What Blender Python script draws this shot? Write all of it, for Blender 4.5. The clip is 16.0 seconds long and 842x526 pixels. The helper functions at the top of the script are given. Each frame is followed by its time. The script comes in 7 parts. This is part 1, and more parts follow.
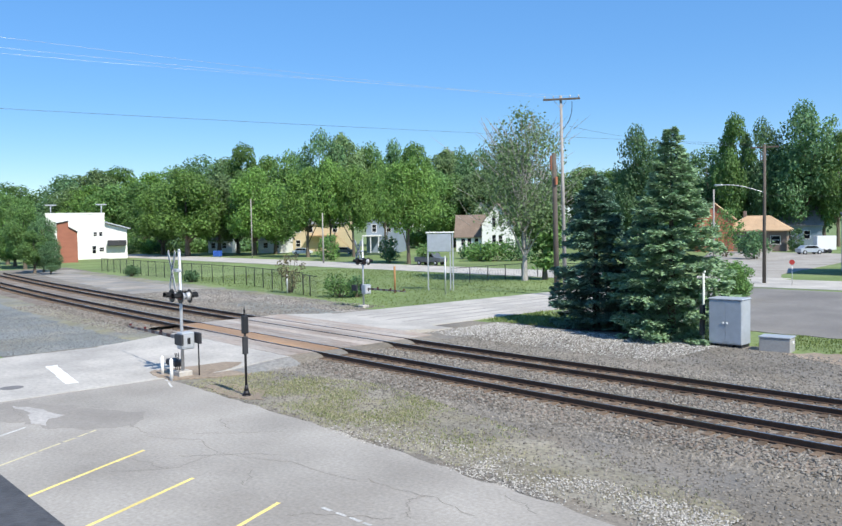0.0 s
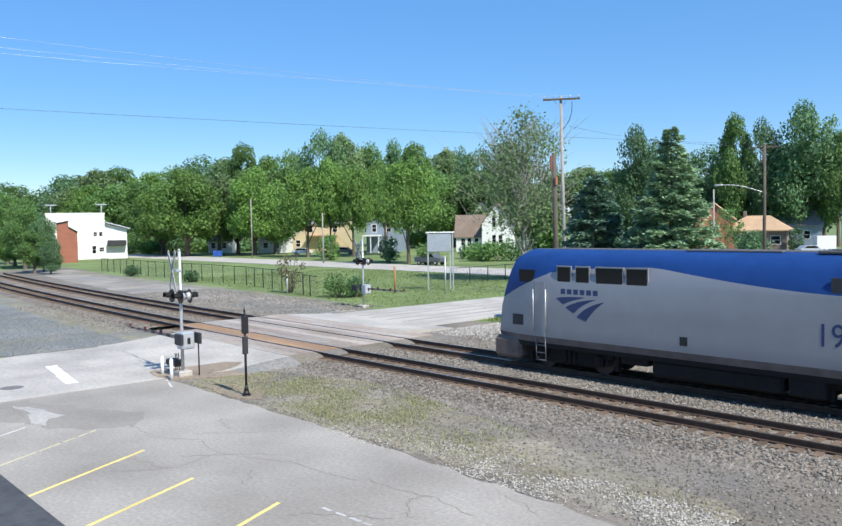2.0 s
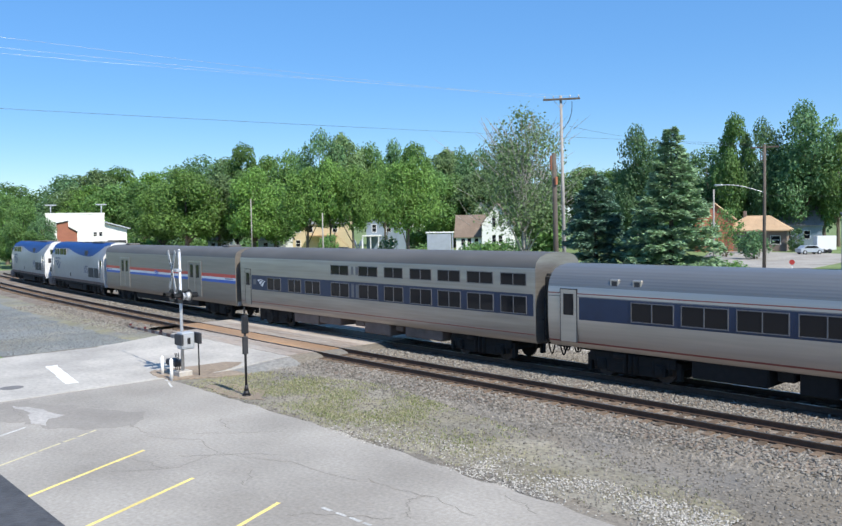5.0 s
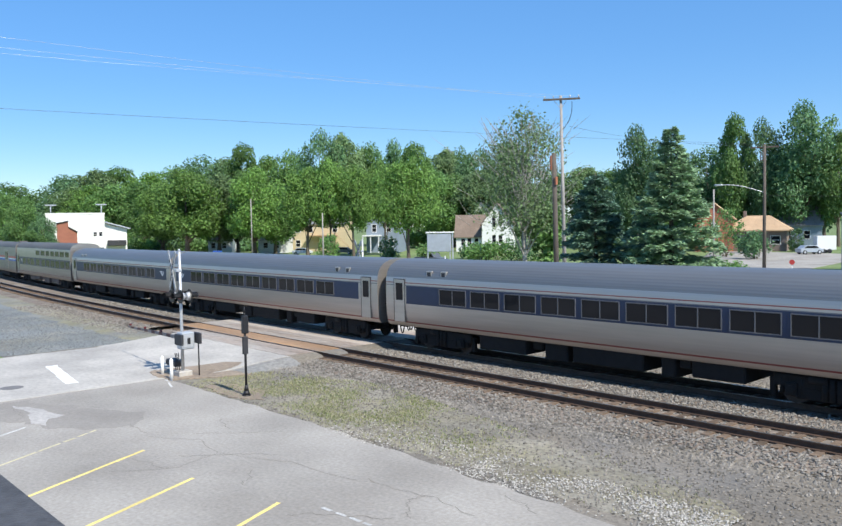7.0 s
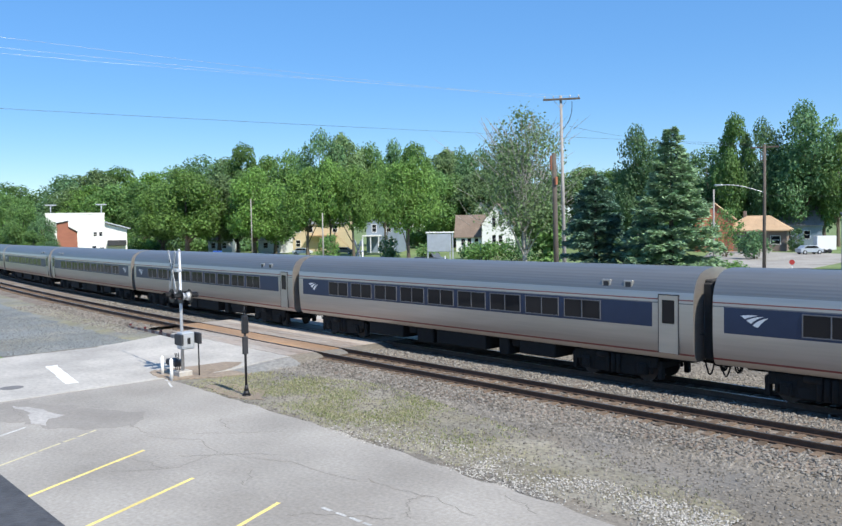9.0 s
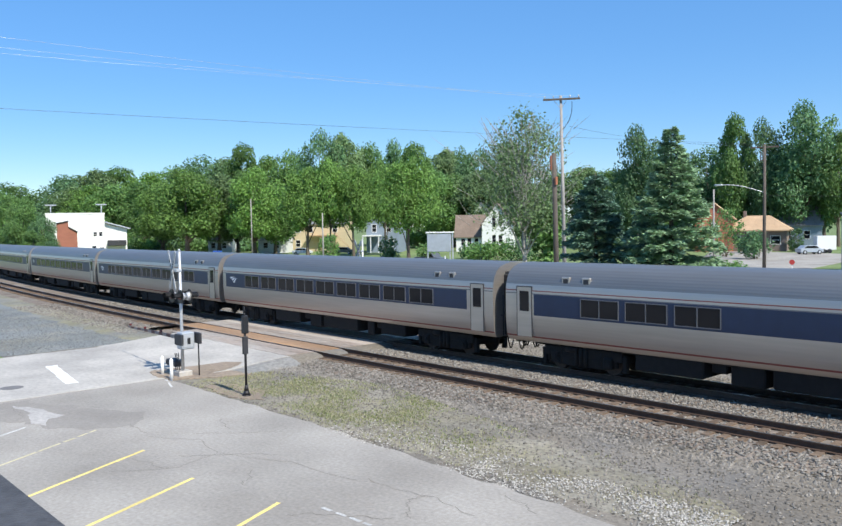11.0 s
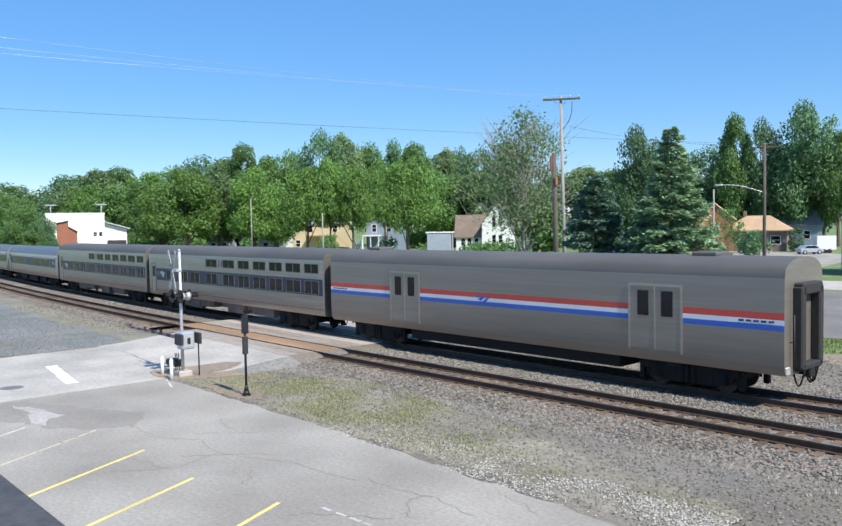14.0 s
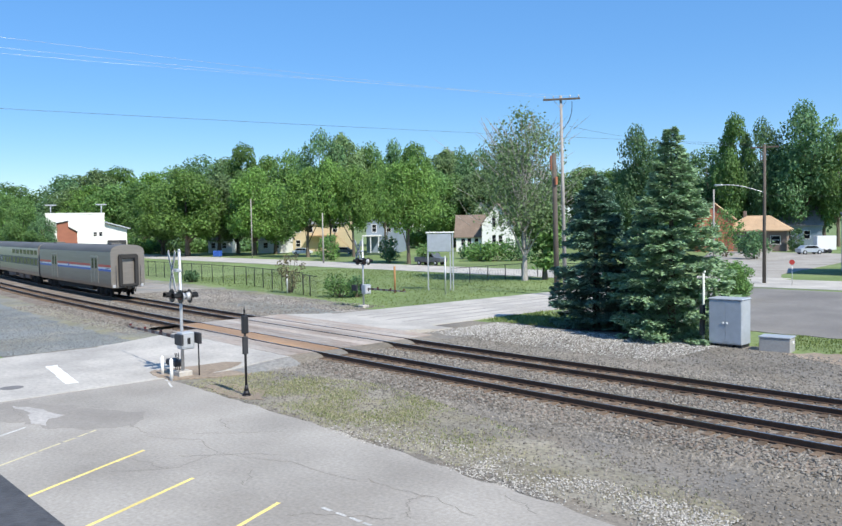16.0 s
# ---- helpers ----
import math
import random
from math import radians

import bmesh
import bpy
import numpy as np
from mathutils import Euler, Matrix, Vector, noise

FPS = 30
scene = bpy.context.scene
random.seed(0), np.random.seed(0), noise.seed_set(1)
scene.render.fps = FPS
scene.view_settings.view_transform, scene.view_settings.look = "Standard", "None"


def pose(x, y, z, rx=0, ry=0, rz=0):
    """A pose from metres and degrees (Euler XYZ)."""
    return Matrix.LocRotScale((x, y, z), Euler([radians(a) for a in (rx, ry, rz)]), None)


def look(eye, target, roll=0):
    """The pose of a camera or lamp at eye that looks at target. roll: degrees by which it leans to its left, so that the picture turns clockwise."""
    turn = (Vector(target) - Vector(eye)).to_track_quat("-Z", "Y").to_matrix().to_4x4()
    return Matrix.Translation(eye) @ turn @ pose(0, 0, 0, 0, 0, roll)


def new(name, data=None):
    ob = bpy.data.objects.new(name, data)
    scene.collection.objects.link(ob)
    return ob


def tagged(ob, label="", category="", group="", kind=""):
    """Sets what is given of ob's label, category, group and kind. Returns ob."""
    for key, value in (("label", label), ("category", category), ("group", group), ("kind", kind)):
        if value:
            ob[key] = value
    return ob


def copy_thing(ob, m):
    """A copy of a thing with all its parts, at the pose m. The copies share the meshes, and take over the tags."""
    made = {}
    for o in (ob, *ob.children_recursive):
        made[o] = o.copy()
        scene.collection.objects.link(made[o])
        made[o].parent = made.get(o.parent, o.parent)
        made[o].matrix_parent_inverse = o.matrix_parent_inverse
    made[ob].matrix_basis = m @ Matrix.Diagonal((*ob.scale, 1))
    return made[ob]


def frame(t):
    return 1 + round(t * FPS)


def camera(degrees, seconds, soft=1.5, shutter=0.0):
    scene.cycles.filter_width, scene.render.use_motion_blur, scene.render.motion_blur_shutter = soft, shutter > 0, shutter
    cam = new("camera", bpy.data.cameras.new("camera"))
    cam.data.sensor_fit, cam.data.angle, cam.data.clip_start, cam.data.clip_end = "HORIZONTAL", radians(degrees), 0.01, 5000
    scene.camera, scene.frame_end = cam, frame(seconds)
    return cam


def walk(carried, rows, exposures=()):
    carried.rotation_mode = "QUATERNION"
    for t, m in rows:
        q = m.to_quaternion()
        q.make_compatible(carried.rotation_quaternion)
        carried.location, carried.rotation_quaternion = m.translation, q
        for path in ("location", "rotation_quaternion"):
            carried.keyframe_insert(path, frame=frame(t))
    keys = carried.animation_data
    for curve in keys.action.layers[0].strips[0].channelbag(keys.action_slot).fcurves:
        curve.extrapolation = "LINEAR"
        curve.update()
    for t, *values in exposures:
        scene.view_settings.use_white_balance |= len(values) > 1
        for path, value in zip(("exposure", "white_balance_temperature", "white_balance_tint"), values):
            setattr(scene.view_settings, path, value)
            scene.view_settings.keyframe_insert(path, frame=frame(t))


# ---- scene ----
# Heights in this place are stretched a little: the lens squeezes its picture sideways.
ZS = 1.152
EYE = (0.0, -27.67, 6.17)
AIM = (-0.74231, 0.66838, -0.04728)

cam = camera(55.73, 16.0, soft=1.5)
CAM_POSE = look(EYE, [e + 50 * a for e, a in zip(EYE, AIM)], -1.01)
walk(cam, [(0.0, CAM_POSE), (16.0, CAM_POSE)], exposures=[(0.0, 0.33, 6820, 7), (16.0, 0.33, 6820, 7)])

# ---- light ----
SUN_FROM = Vector((0.92, -0.09, 1.0)).normalized()
world = bpy.data.worlds.new("world")
scene.world = world
world.use_nodes = True
sky = world.node_tree.nodes.new("ShaderNodeTexSky")
sky.sky_type, sky.sun_disc = "NISHITA", False
sky.sun_elevation = math.asin(SUN_FROM.z)
sky.sun_rotation = math.atan2(SUN_FROM.x, SUN_FROM.y)
sky.air_density, sky.dust_density, sky.ozone_density, sky.altitude = 1.0, 0.0, 4.0, 200
background = world.node_tree.nodes["Background"]
tint = world.node_tree.nodes.new("ShaderNodeHueSaturation")
tint.inputs["Saturation"].default_value, tint.inputs["Hue"].default_value = 1.32, 0.508
world.node_tree.links.new(sky.outputs["Color"], tint.inputs["Color"])
even = world.node_tree.nodes.new("ShaderNodeMix")
even.data_type = "RGBA"
even.inputs[0].default_value, even.inputs[7].default_value = 0.42, (1.55, 3.65, 7.7, 1.0)
world.node_tree.links.new(tint.outputs["Color"], even.inputs[6])
world.node_tree.links.new(even.outputs[2], background.inputs["Color"])
background.inputs["Strength"].default_value = 0.12
sun = new("sun", bpy.data.lights.new("sun", "SUN"))
sun.data.energy, sun.data.angle, sun.data.color = 5.2, radians(0.53), (1.0, 0.965, 0.91)
sun.matrix_world = look(SUN_FROM * 100, (0, 0, 0))

# ---- materials ----


def material(name, colour, rough=0.7, metal=0.0, vary=0.15, grain=8.0, patch=0.6, bump=0.0, bump_scale=40.0,
             second=None, share=0.5, islands=0.0, objects=0.0, through_light=0.0, stretch=(1, 1, 1)):
    """A Principled material with colour variation at two scales, an optional second colour in patches, and fine relief."""
    m = bpy.data.materials.new(name)
    m.use_nodes = True
    n, link = m.node_tree.nodes, m.node_tree.links.new
    shader = n["Principled BSDF"]
    shader.inputs["Roughness"].default_value, shader.inputs["Metallic"].default_value = rough, metal
    place = n.new("ShaderNodeTexCoord").outputs["Object"]
    if stretch != (1, 1, 1):
        mapping = n.new("ShaderNodeMapping")
        mapping.inputs["Scale"].default_value = stretch
        link(place, mapping.inputs["Vector"])
        place = mapping.outputs["Vector"]

    def noise_at(scale, detail=4.0):
        t = n.new("ShaderNodeTexNoise")
        t.inputs["Scale"].default_value, t.inputs["Detail"].default_value = scale, detail
        link(place, t.inputs["Vector"])
        return t.outputs["Fac"]

    def mix(kind, a, b, fac):
        x = n.new("ShaderNodeMix")
        x.data_type, x.blend_type = "RGBA", kind
        for socket, value in ((x.inputs[6], a), (x.inputs[7], b), (x.inputs[0], fac)):
            if isinstance(value, (int, float)):
                socket.default_value = value
            elif isinstance(value, tuple):
                socket.default_value = (*value, 1)
            else:
                link(value, socket)
        return x.outputs[2]

    def ramp(source, lo, hi, a, b):
        r = n.new("ShaderNodeMapRange")
        for key, value in (("From Min", lo), ("From Max", hi), ("To Min", a), ("To Max", b)):
            r.inputs[key].default_value = value
        link(source, r.inputs["Value"])
        return r.outputs["Result"]

    def times(source, value):
        c = n.new("ShaderNodeCombineColor")
        for i in range(3):
            link(source, c.inputs[i])
        return mix("MULTIPLY", value, c.outputs["Color"], 1.0)

    colour = tuple(colour)
    out = colour
    if second:
        out = mix("MIX", colour, tuple(second), ramp(noise_at(patch, 6), share - 0.12, share + 0.12, 0, 1))
    if vary:
        out = times(ramp(noise_at(grain, 5), 0.25, 0.75, 1 - vary, 1 + vary), out)
        out = times(ramp(noise_at(patch * 0.7, 3), 0.3, 0.7, 1 - vary * 0.7, 1 + vary * 0.7), out)
    if islands:
        out = times(ramp(n.new("ShaderNodeNewGeometry").outputs["Random Per Island"], 0, 1, 1 - islands, 1 + islands), out)
    if objects:
        out = times(ramp(n.new("ShaderNodeObjectInfo").outputs["Random"], 0, 1, 1 - objects, 1 + objects), out)
    if isinstance(out, tuple):
        shader.inputs["Base Color"].default_value = (*out, 1)
    else:
        link(out, shader.inputs["Base Color"])
    if bump:
        b = n.new("ShaderNodeBump")
        b.inputs["Strength"].default_value, b.inputs["Distance"].default_value = bump, 0.03
        link(noise_at(bump_scale, 3), b.inputs["Height"])
        link(b.outputs["Normal"], shader.inputs["Normal"])
    if through_light:
        t = n.new("ShaderNodeBsdfTranslucent")
        if isinstance(out, tuple):
            t.inputs["Color"].default_value = (*out, 1)
        else:
            link(out, t.inputs["Color"])
        both = n.new("ShaderNodeMixShader")
        both.inputs["Fac"].default_value = through_light
        link(shader.outputs["BSDF"], both.inputs[1])
        link(t.outputs["BSDF"], both.inputs[2])
        link(both.outputs["Shader"], n["Material Output"].inputs["Surface"])
    return m


def ribbed(m, pitch, depth):
    """Adds long horizontal ribs to a sheet-metal material."""
    n, link = m.node_tree.nodes, m.node_tree.links.new
    w = n.new("ShaderNodeTexWave")
    w.bands_direction, w.wave_profile = "Z", "SIN"
    w.inputs["Scale"].default_value = 2 * math.pi / pitch / 20
    link(n.new("ShaderNodeTexCoord").outputs["Object"], w.inputs["Vector"])
    b = n.new("ShaderNodeBump")
    b.inputs["Strength"].default_value, b.inputs["Distance"].default_value = 1.0, depth
    link(w.outputs["Fac"], b.inputs["Height"])
    link(b.outputs["Normal"], n["Principled BSDF"].inputs["Normal"])
    return m


ASPHALT = material("asphalt_pale", (0.285, 0.26, 0.23), 0.9, vary=0.18, grain=10, patch=0.3, bump=0.5, bump_scale=35, second=(0.345, 0.318, 0.284), share=0.5)
CONCRETE = material("road_concrete", (0.46, 0.43, 0.39), 0.85, vary=0.16, grain=6, patch=0.35, bump=0.2, bump_scale=50, second=(0.37, 0.345, 0.315), share=0.5)
CROSSING = material("crossing_planks", (0.315, 0.25, 0.205), 0.85, vary=0.25, grain=5, patch=0.5, bump=0.3, second=(0.36, 0.32, 0.285), share=0.5, objects=0.14, stretch=(0.4, 2.0, 1))
RUSTY_PLANK = material("rust_stained_planks", (0.34, 0.20, 0.105), 0.85, vary=0.25, grain=5, patch=0.5, bump=0.3, second=(0.27, 0.18, 0.12), share=0.5, objects=0.14, stretch=(0.4, 2.0, 1))
GRAVEL = material("gravel", (0.165, 0.152, 0.136), 0.95, vary=0.35, grain=9, patch=0.35, bump=0.9, bump_scale=16, second=(0.185, 0.16, 0.128), share=0.5)
DARK_GRAVEL = material("dark_gravel", (0.165, 0.176, 0.176), 0.95, vary=0.3, grain=9, patch=0.3, bump=0.9, bump_scale=16, second=(0.215, 0.208, 0.18), share=0.52)
TAN_GRAVEL = material("tan_gravel", (0.30, 0.265, 0.225), 0.95, vary=0.3, grain=6, patch=0.3, bump=0.8, bump_scale=16, second=(0.22, 0.215, 0.205), share=0.52)
OLIVE_DIRT = material("weedy_dirt", (0.215, 0.20, 0.13), 0.95, vary=0.3, grain=5, patch=0.35, bump=0.8, bump_scale=16, second=(0.20, 0.195, 0.175), share=0.5)
DARK_STONE = material("dark_crushed_stone", (0.175, 0.187, 0.19), 0.9, vary=0.1, islands=0.35)
WHITE_STONE = material("whitish_limestone", (0.37, 0.35, 0.32), 0.9, vary=0.1, islands=0.4)
PALE_STONE = material("pale_limestone", (0.42, 0.405, 0.38), 0.9, vary=0.1, islands=0.4)
STONE = material("ballast_stone", (0.185, 0.168, 0.147), 0.9, vary=0.1, islands=0.55)
GRASS = material("grass_ground", (0.125, 0.18, 0.055), 0.95, vary=0.3, grain=3, patch=0.12, bump=0.6, bump_scale=9, second=(0.165, 0.215, 0.08), share=0.5)
DRY_GRASS = material("weedy_ground", (0.225, 0.202, 0.14), 0.95, vary=0.35, grain=6, patch=0.5, bump=0.8, bump_scale=14, second=(0.235, 0.215, 0.175), share=0.5)
BLADE = material("grass_blade", (0.16, 0.21, 0.06), 0.8, vary=0.0, islands=0.35, through_light=0.3)
WEED = material("weed_blade", (0.34, 0.33, 0.19), 0.8, vary=0.0, islands=0.25, through_light=0.25)
EARTH = material("dry_earth", (0.26, 0.205, 0.155), 0.95, vary=0.25, grain=6, patch=0.6, bump=0.6, bump_scale=20)
BED = material("rusty_ballast", (0.17, 0.132, 0.104), 0.95, vary=0.35, grain=9, patch=0.5, bump=0.9, bump_scale=16, second=(0.215, 0.18, 0.148), share=0.5)
MAROON = material("maroon_stripe", (0.22, 0.05, 0.045), 0.5, vary=0.08)
PALE_FRAME = material("pale_window_frame", (0.16, 0.16, 0.17), 0.5, 0.3, vary=0.05)
RAIL_RUST = material("rail_rust", (0.075, 0.043, 0.028), 0.8, vary=0.3, grain=10, patch=2)
RAIL_TOP = material("rail_polished", (0.5, 0.48, 0.46), 0.3, 0.9, vary=0.1)
TIE = material("tie_wood", (0.145, 0.10, 0.068), 0.9, vary=0.3, grain=9, patch=2, bump=0.5, objects=0.35)
FADED_YELLOW = material("faded_yellow_paint", (0.52, 0.46, 0.30), 0.85, vary=0.25, grain=20, patch=1.2)
YELLOW_PAINT = material("yellow_paint", (0.74, 0.58, 0.20), 0.8, vary=0.2, grain=20, patch=1.2)
WHITE_PAINT = material("white_paint", (0.78, 0.77, 0.74), 0.7, vary=0.08, grain=10)
# worn line paint; on the crossbucks its grey stands for shade
WORN_SHADED_WHITE = material("worn_shaded_white_paint", (0.50, 0.49, 0.47), 0.85, vary=0.3, grain=20)
BLACK_PAINT = material("black_paint", (0.016, 0.016, 0.018), 0.5, vary=0.2)
GALVANISED = material("galvanised_steel", (0.55, 0.56, 0.58), 0.45, 0.5, vary=0.12, grain=5)
ALUMINIUM = material("grey_cabinet_paint", (0.40, 0.43, 0.47), 0.5, 0.25, vary=0.08, grain=3)
RED_PAINT = material("red_paint", (0.55, 0.06, 0.05), 0.6, vary=0.12)
POLE_WOOD = material("pole_wood", (0.105, 0.088, 0.074), 0.9, vary=0.3, grain=4, bump=0.5, stretch=(4, 4, 0.4))
PALE_POLE = material("weathered_pole_wood", (0.33, 0.31, 0.295), 0.9, vary=0.25, grain=4, bump=0.5, stretch=(4, 4, 0.4))
BARK = material("bark", (0.13, 0.105, 0.08), 0.95, vary=0.3, grain=5, bump=0.8, stretch=(3, 3, 0.7))
LEAF_MID = material("leaf_mid_green", (0.155, 0.28, 0.085), 0.6, vary=0.0, islands=0.4, objects=0.2, through_light=0.45)
LEAF_LIGHT = material("leaf_light_green", (0.185, 0.325, 0.08), 0.6, vary=0.0, islands=0.4, objects=0.18, through_light=0.45)
LEAF_DARK = material("leaf_dark_green", (0.105, 0.205, 0.088), 0.6, vary=0.0, islands=0.4, objects=0.25, through_light=0.3)
LEAF_OLIVE = material("leaf_olive", (0.17, 0.265, 0.11), 0.6, vary=0.0, islands=0.35, objects=0.15, through_light=0.3)
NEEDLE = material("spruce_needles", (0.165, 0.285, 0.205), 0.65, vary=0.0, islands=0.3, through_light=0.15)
# paler green needle copy: sunlight on the tall spruce is put into this colour
NEEDLE_SUNLIT = material("sunlit_green_spruce_needles", (0.29, 0.43, 0.255), 0.65, vary=0.0, islands=0.3, through_light=0.2)
FAR_ASPHALT = material("asphalt_grey", (0.168, 0.155, 0.145), 0.9, vary=0.16, grain=8, patch=0.2, bump=0.4, bump_scale=30, second=(0.21, 0.196, 0.182), share=0.5)

STEEL = material("stainless_steel", (0.47, 0.43, 0.395), 0.36, 0.75, vary=0.07, grain=1.5, patch=0.5, stretch=(0.25, 1, 6))
BAGGAGE_STEEL = material("dull_stainless_steel", (0.285, 0.255, 0.225), 0.42, 0.6, vary=0.09, grain=1.5, patch=0.5, stretch=(0.25, 1, 6))
SLEEPER_STEEL = material("weathered_stainless_steel", (0.36, 0.335, 0.31), 0.34, 0.75, vary=0.12, grain=1.5, patch=0.7, stretch=(0.25, 1, 6))
STEEL_RIBBED = ribbed(material("ribbed_stainless_steel", (0.215, 0.215, 0.215), 0.42, 0.55, vary=0.07, grain=1.5, stretch=(0.25, 1, 6)), 0.11, 0.005)
LOCO_SILVER = material("loco_silver_paint", (0.285, 0.29, 0.31), 0.42, 0.25, vary=0.06, grain=1.2, patch=0.5)
LOCO_WHITE = material("loco_white_paint", (0.62, 0.62, 0.62), 0.4, 0.0, vary=0.06, grain=2)
LOCO_BLUE = material("loco_blue_paint", (0.010, 0.048, 0.19), 0.5, 0.0, vary=0.1, grain=2)
LOCO_BLUE.node_tree.nodes["Principled BSDF"].inputs["Specular IOR Level"].default_value = 0.25
BAND_BLUE = material("band_blue", (0.013, 0.027, 0.070), 0.42, 0.0, vary=0.1, grain=2)
STRIPE_BLUE = material("stripe_blue", (0.03, 0.12, 0.50), 0.4, vary=0.06)
STRIPE_RED = material("stripe_red", (0.62, 0.07, 0.05), 0.4, vary=0.06)
STRIPE_WHITE = material("stripe_white", (0.75, 0.76, 0.78), 0.4, vary=0.06)
LOGO_BLUE = material("emblem_navy", (0.02, 0.04, 0.13), 0.4, vary=0.05)
ROOF_GREY = material("car_roof_grey", (0.105, 0.10, 0.094), 0.6, 0.0, vary=0.15, grain=1.2, stretch=(0.3, 1, 1))
GLASS_DARK = material("tinted_glass", (0.012, 0.013, 0.016), 0.08, 0.0, vary=0.0)
GLASS_DARK.node_tree.nodes["Principled BSDF"].inputs["Specular IOR Level"].default_value = 0.22
GRIME = material("brown_road_grime", (0.15, 0.115, 0.10), 0.8, 0.1, vary=0.25, grain=2, patch=0.8)
GRILLE = material("grille_dark", (0.045, 0.045, 0.05), 0.6, 0.3, vary=0.2, grain=6)
# grime taken down to near-black: shade under the bodies is in this colour
UNDER = material("underframe_grime_and_shade", (0.011, 0.010, 0.0095), 0.95, 0.0, vary=0.3, grain=4)
WHEEL_STEEL = material("wheel_steel", (0.06, 0.05, 0.045), 0.6, 0.5, vary=0.2)
RUBBER = material("diaphragm_rubber", (0.025, 0.024, 0.024), 0.85, vary=0.2)

# ---- building blocks ----


def box(bm, x0, x1, y0, y1, z0, z1, slot=0):
    c = [bm.verts.new((x, y, z)) for x in (x0, x1) for y in (y0, y1) for z in (z0, z1)]
    for f in ((0, 1, 3, 2), (4, 6, 7, 5), (0, 4, 5, 1), (2, 3, 7, 6), (0, 2, 6, 4), (1, 5, 7, 3)):
        bm.faces.new([c[i] for i in f]).material_index = slot


def bevel_box(bm, x0, x1, y0, y1, z0, z1, r=0.02, slot=0):
    """A box whose twelve edges are chamfered by r."""
    other = bmesh.new()
    box(other, x0, x1, y0, y1, z0, z1)
    bmesh.ops.bevel(other, geom=list(other.edges), offset=r, segments=1, affect="EDGES")
    join(bm, other, slot)


def join(bm, other, slot=0, m=None):
    made = {v: bm.verts.new(m @ v.co if m else v.co) for v in other.verts}
    for f in other.faces:
        bm.faces.new([made[v] for v in f.verts]).material_index = slot
    other.free()


def tube(bm, a, b, r0, r1=None, sides=10, slot=0, caps=True):
    a, b = Vector(a), Vector(b)
    r1 = r0 if r1 is None else r1
    q = (b - a).to_track_quat("Z", "Y").to_matrix()
    rings = [[bm.verts.new(p + q @ Vector((math.cos(2 * math.pi * i / sides) * r, math.sin(2 * math.pi * i / sides) * r, 0))) for i in range(sides)]
             for p, r in ((a, r0), (b, r1))]
    for i in range(sides):
        f = bm.faces.new((rings[0][i], rings[0][(i + 1) % sides], rings[1][(i + 1) % sides], rings[1][i]))
        f.smooth, f.material_index = True, slot
    if caps:
        bm.faces.new(rings[0][::-1]).material_index = slot
        bm.faces.new(rings[1]).material_index = slot


def sheet(bm, points, z0, z1, slot=0):
    """A flat slab over a polygon in plan."""
    top = [bm.verts.new((x, y, z1)) for x, y in points]
    low = [bm.verts.new((x, y, z0)) for x, y in points]
    bm.faces.new(top).material_index = slot
    for i in range(len(points)):
        j = (i + 1) % len(points)
        bm.faces.new((low[i], low[j], top[j], top[i])).material_index = slot
    bmesh.ops.recalc_face_normals(bm, faces=bm.faces)


def part(name, bm, mats, parent=None, label="", smooth=False):
    data = bpy.data.meshes.new(name)
    bm.to_mesh(data)
    bm.free()
    for m in (mats if isinstance(mats, (list, tuple)) else [mats]):
        data.materials.append(m)
    if smooth:
        for p in data.polygons:
            p.use_smooth = True
    ob = new(name, data)
    ob.parent = parent
    return tagged(ob, label)


def share(name, source, parent, at, label=""):
    """Another object on the mesh of source."""
    ob = new(name, source.data)
    ob.parent, ob.matrix_basis = parent, at
    return tagged(ob, label)


def thing(name, at, label, category, group="", kind=""):
    ob = new(name)
    ob.matrix_basis, ob.empty_display_size = at, 0.2
    return tagged(ob, label, category, group, kind)


def structure(name, bm, mats, label, category="", kind="structure"):
    ob = part(name, bm, mats)
    return tagged(ob, label, category or name.replace("_", " "), "", kind)


def lettering(name, words, size, mat, parent, at, label="", squeeze=1.0):
    """Raised letters in Blender's own font, as a mesh."""
    curve = bpy.data.curves.new(name, "FONT")
    curve.body, curve.size, curve.extrude, curve.align_x, curve.align_y = words, size, 0.004, "CENTER", "CENTER"
    temp = bpy.data.objects.new(name, curve)
    scene.collection.objects.link(temp)
    data = bpy.data.meshes.new_from_object(temp.evaluated_get(bpy.context.evaluated_depsgraph_get()))
    bpy.data.objects.remove(temp)
    data.transform(Matrix.Diagonal((squeeze, 1, 1, 1)))
    data.materials.clear()
    data.materials.append(mat)
    ob = new(name, data)
    ob.parent, ob.matrix_basis = parent, at
    return tagged(ob, label)


# ---- the line of the track ----


def bend(x):
    """How far the tracks curve away, in y, at x."""
    k = 0.000491
    if x < -150:
        return k * 125 ** 2 + 2 * k * -125 * (x + 150)
    if x > 20:
        return k * 45 ** 2 + 2 * k * 45 * (x - 20)
    return k * (x + 25) ** 2


NEAR_TRACK = -4.48
GROUND = -0.34

# ---- ground ----


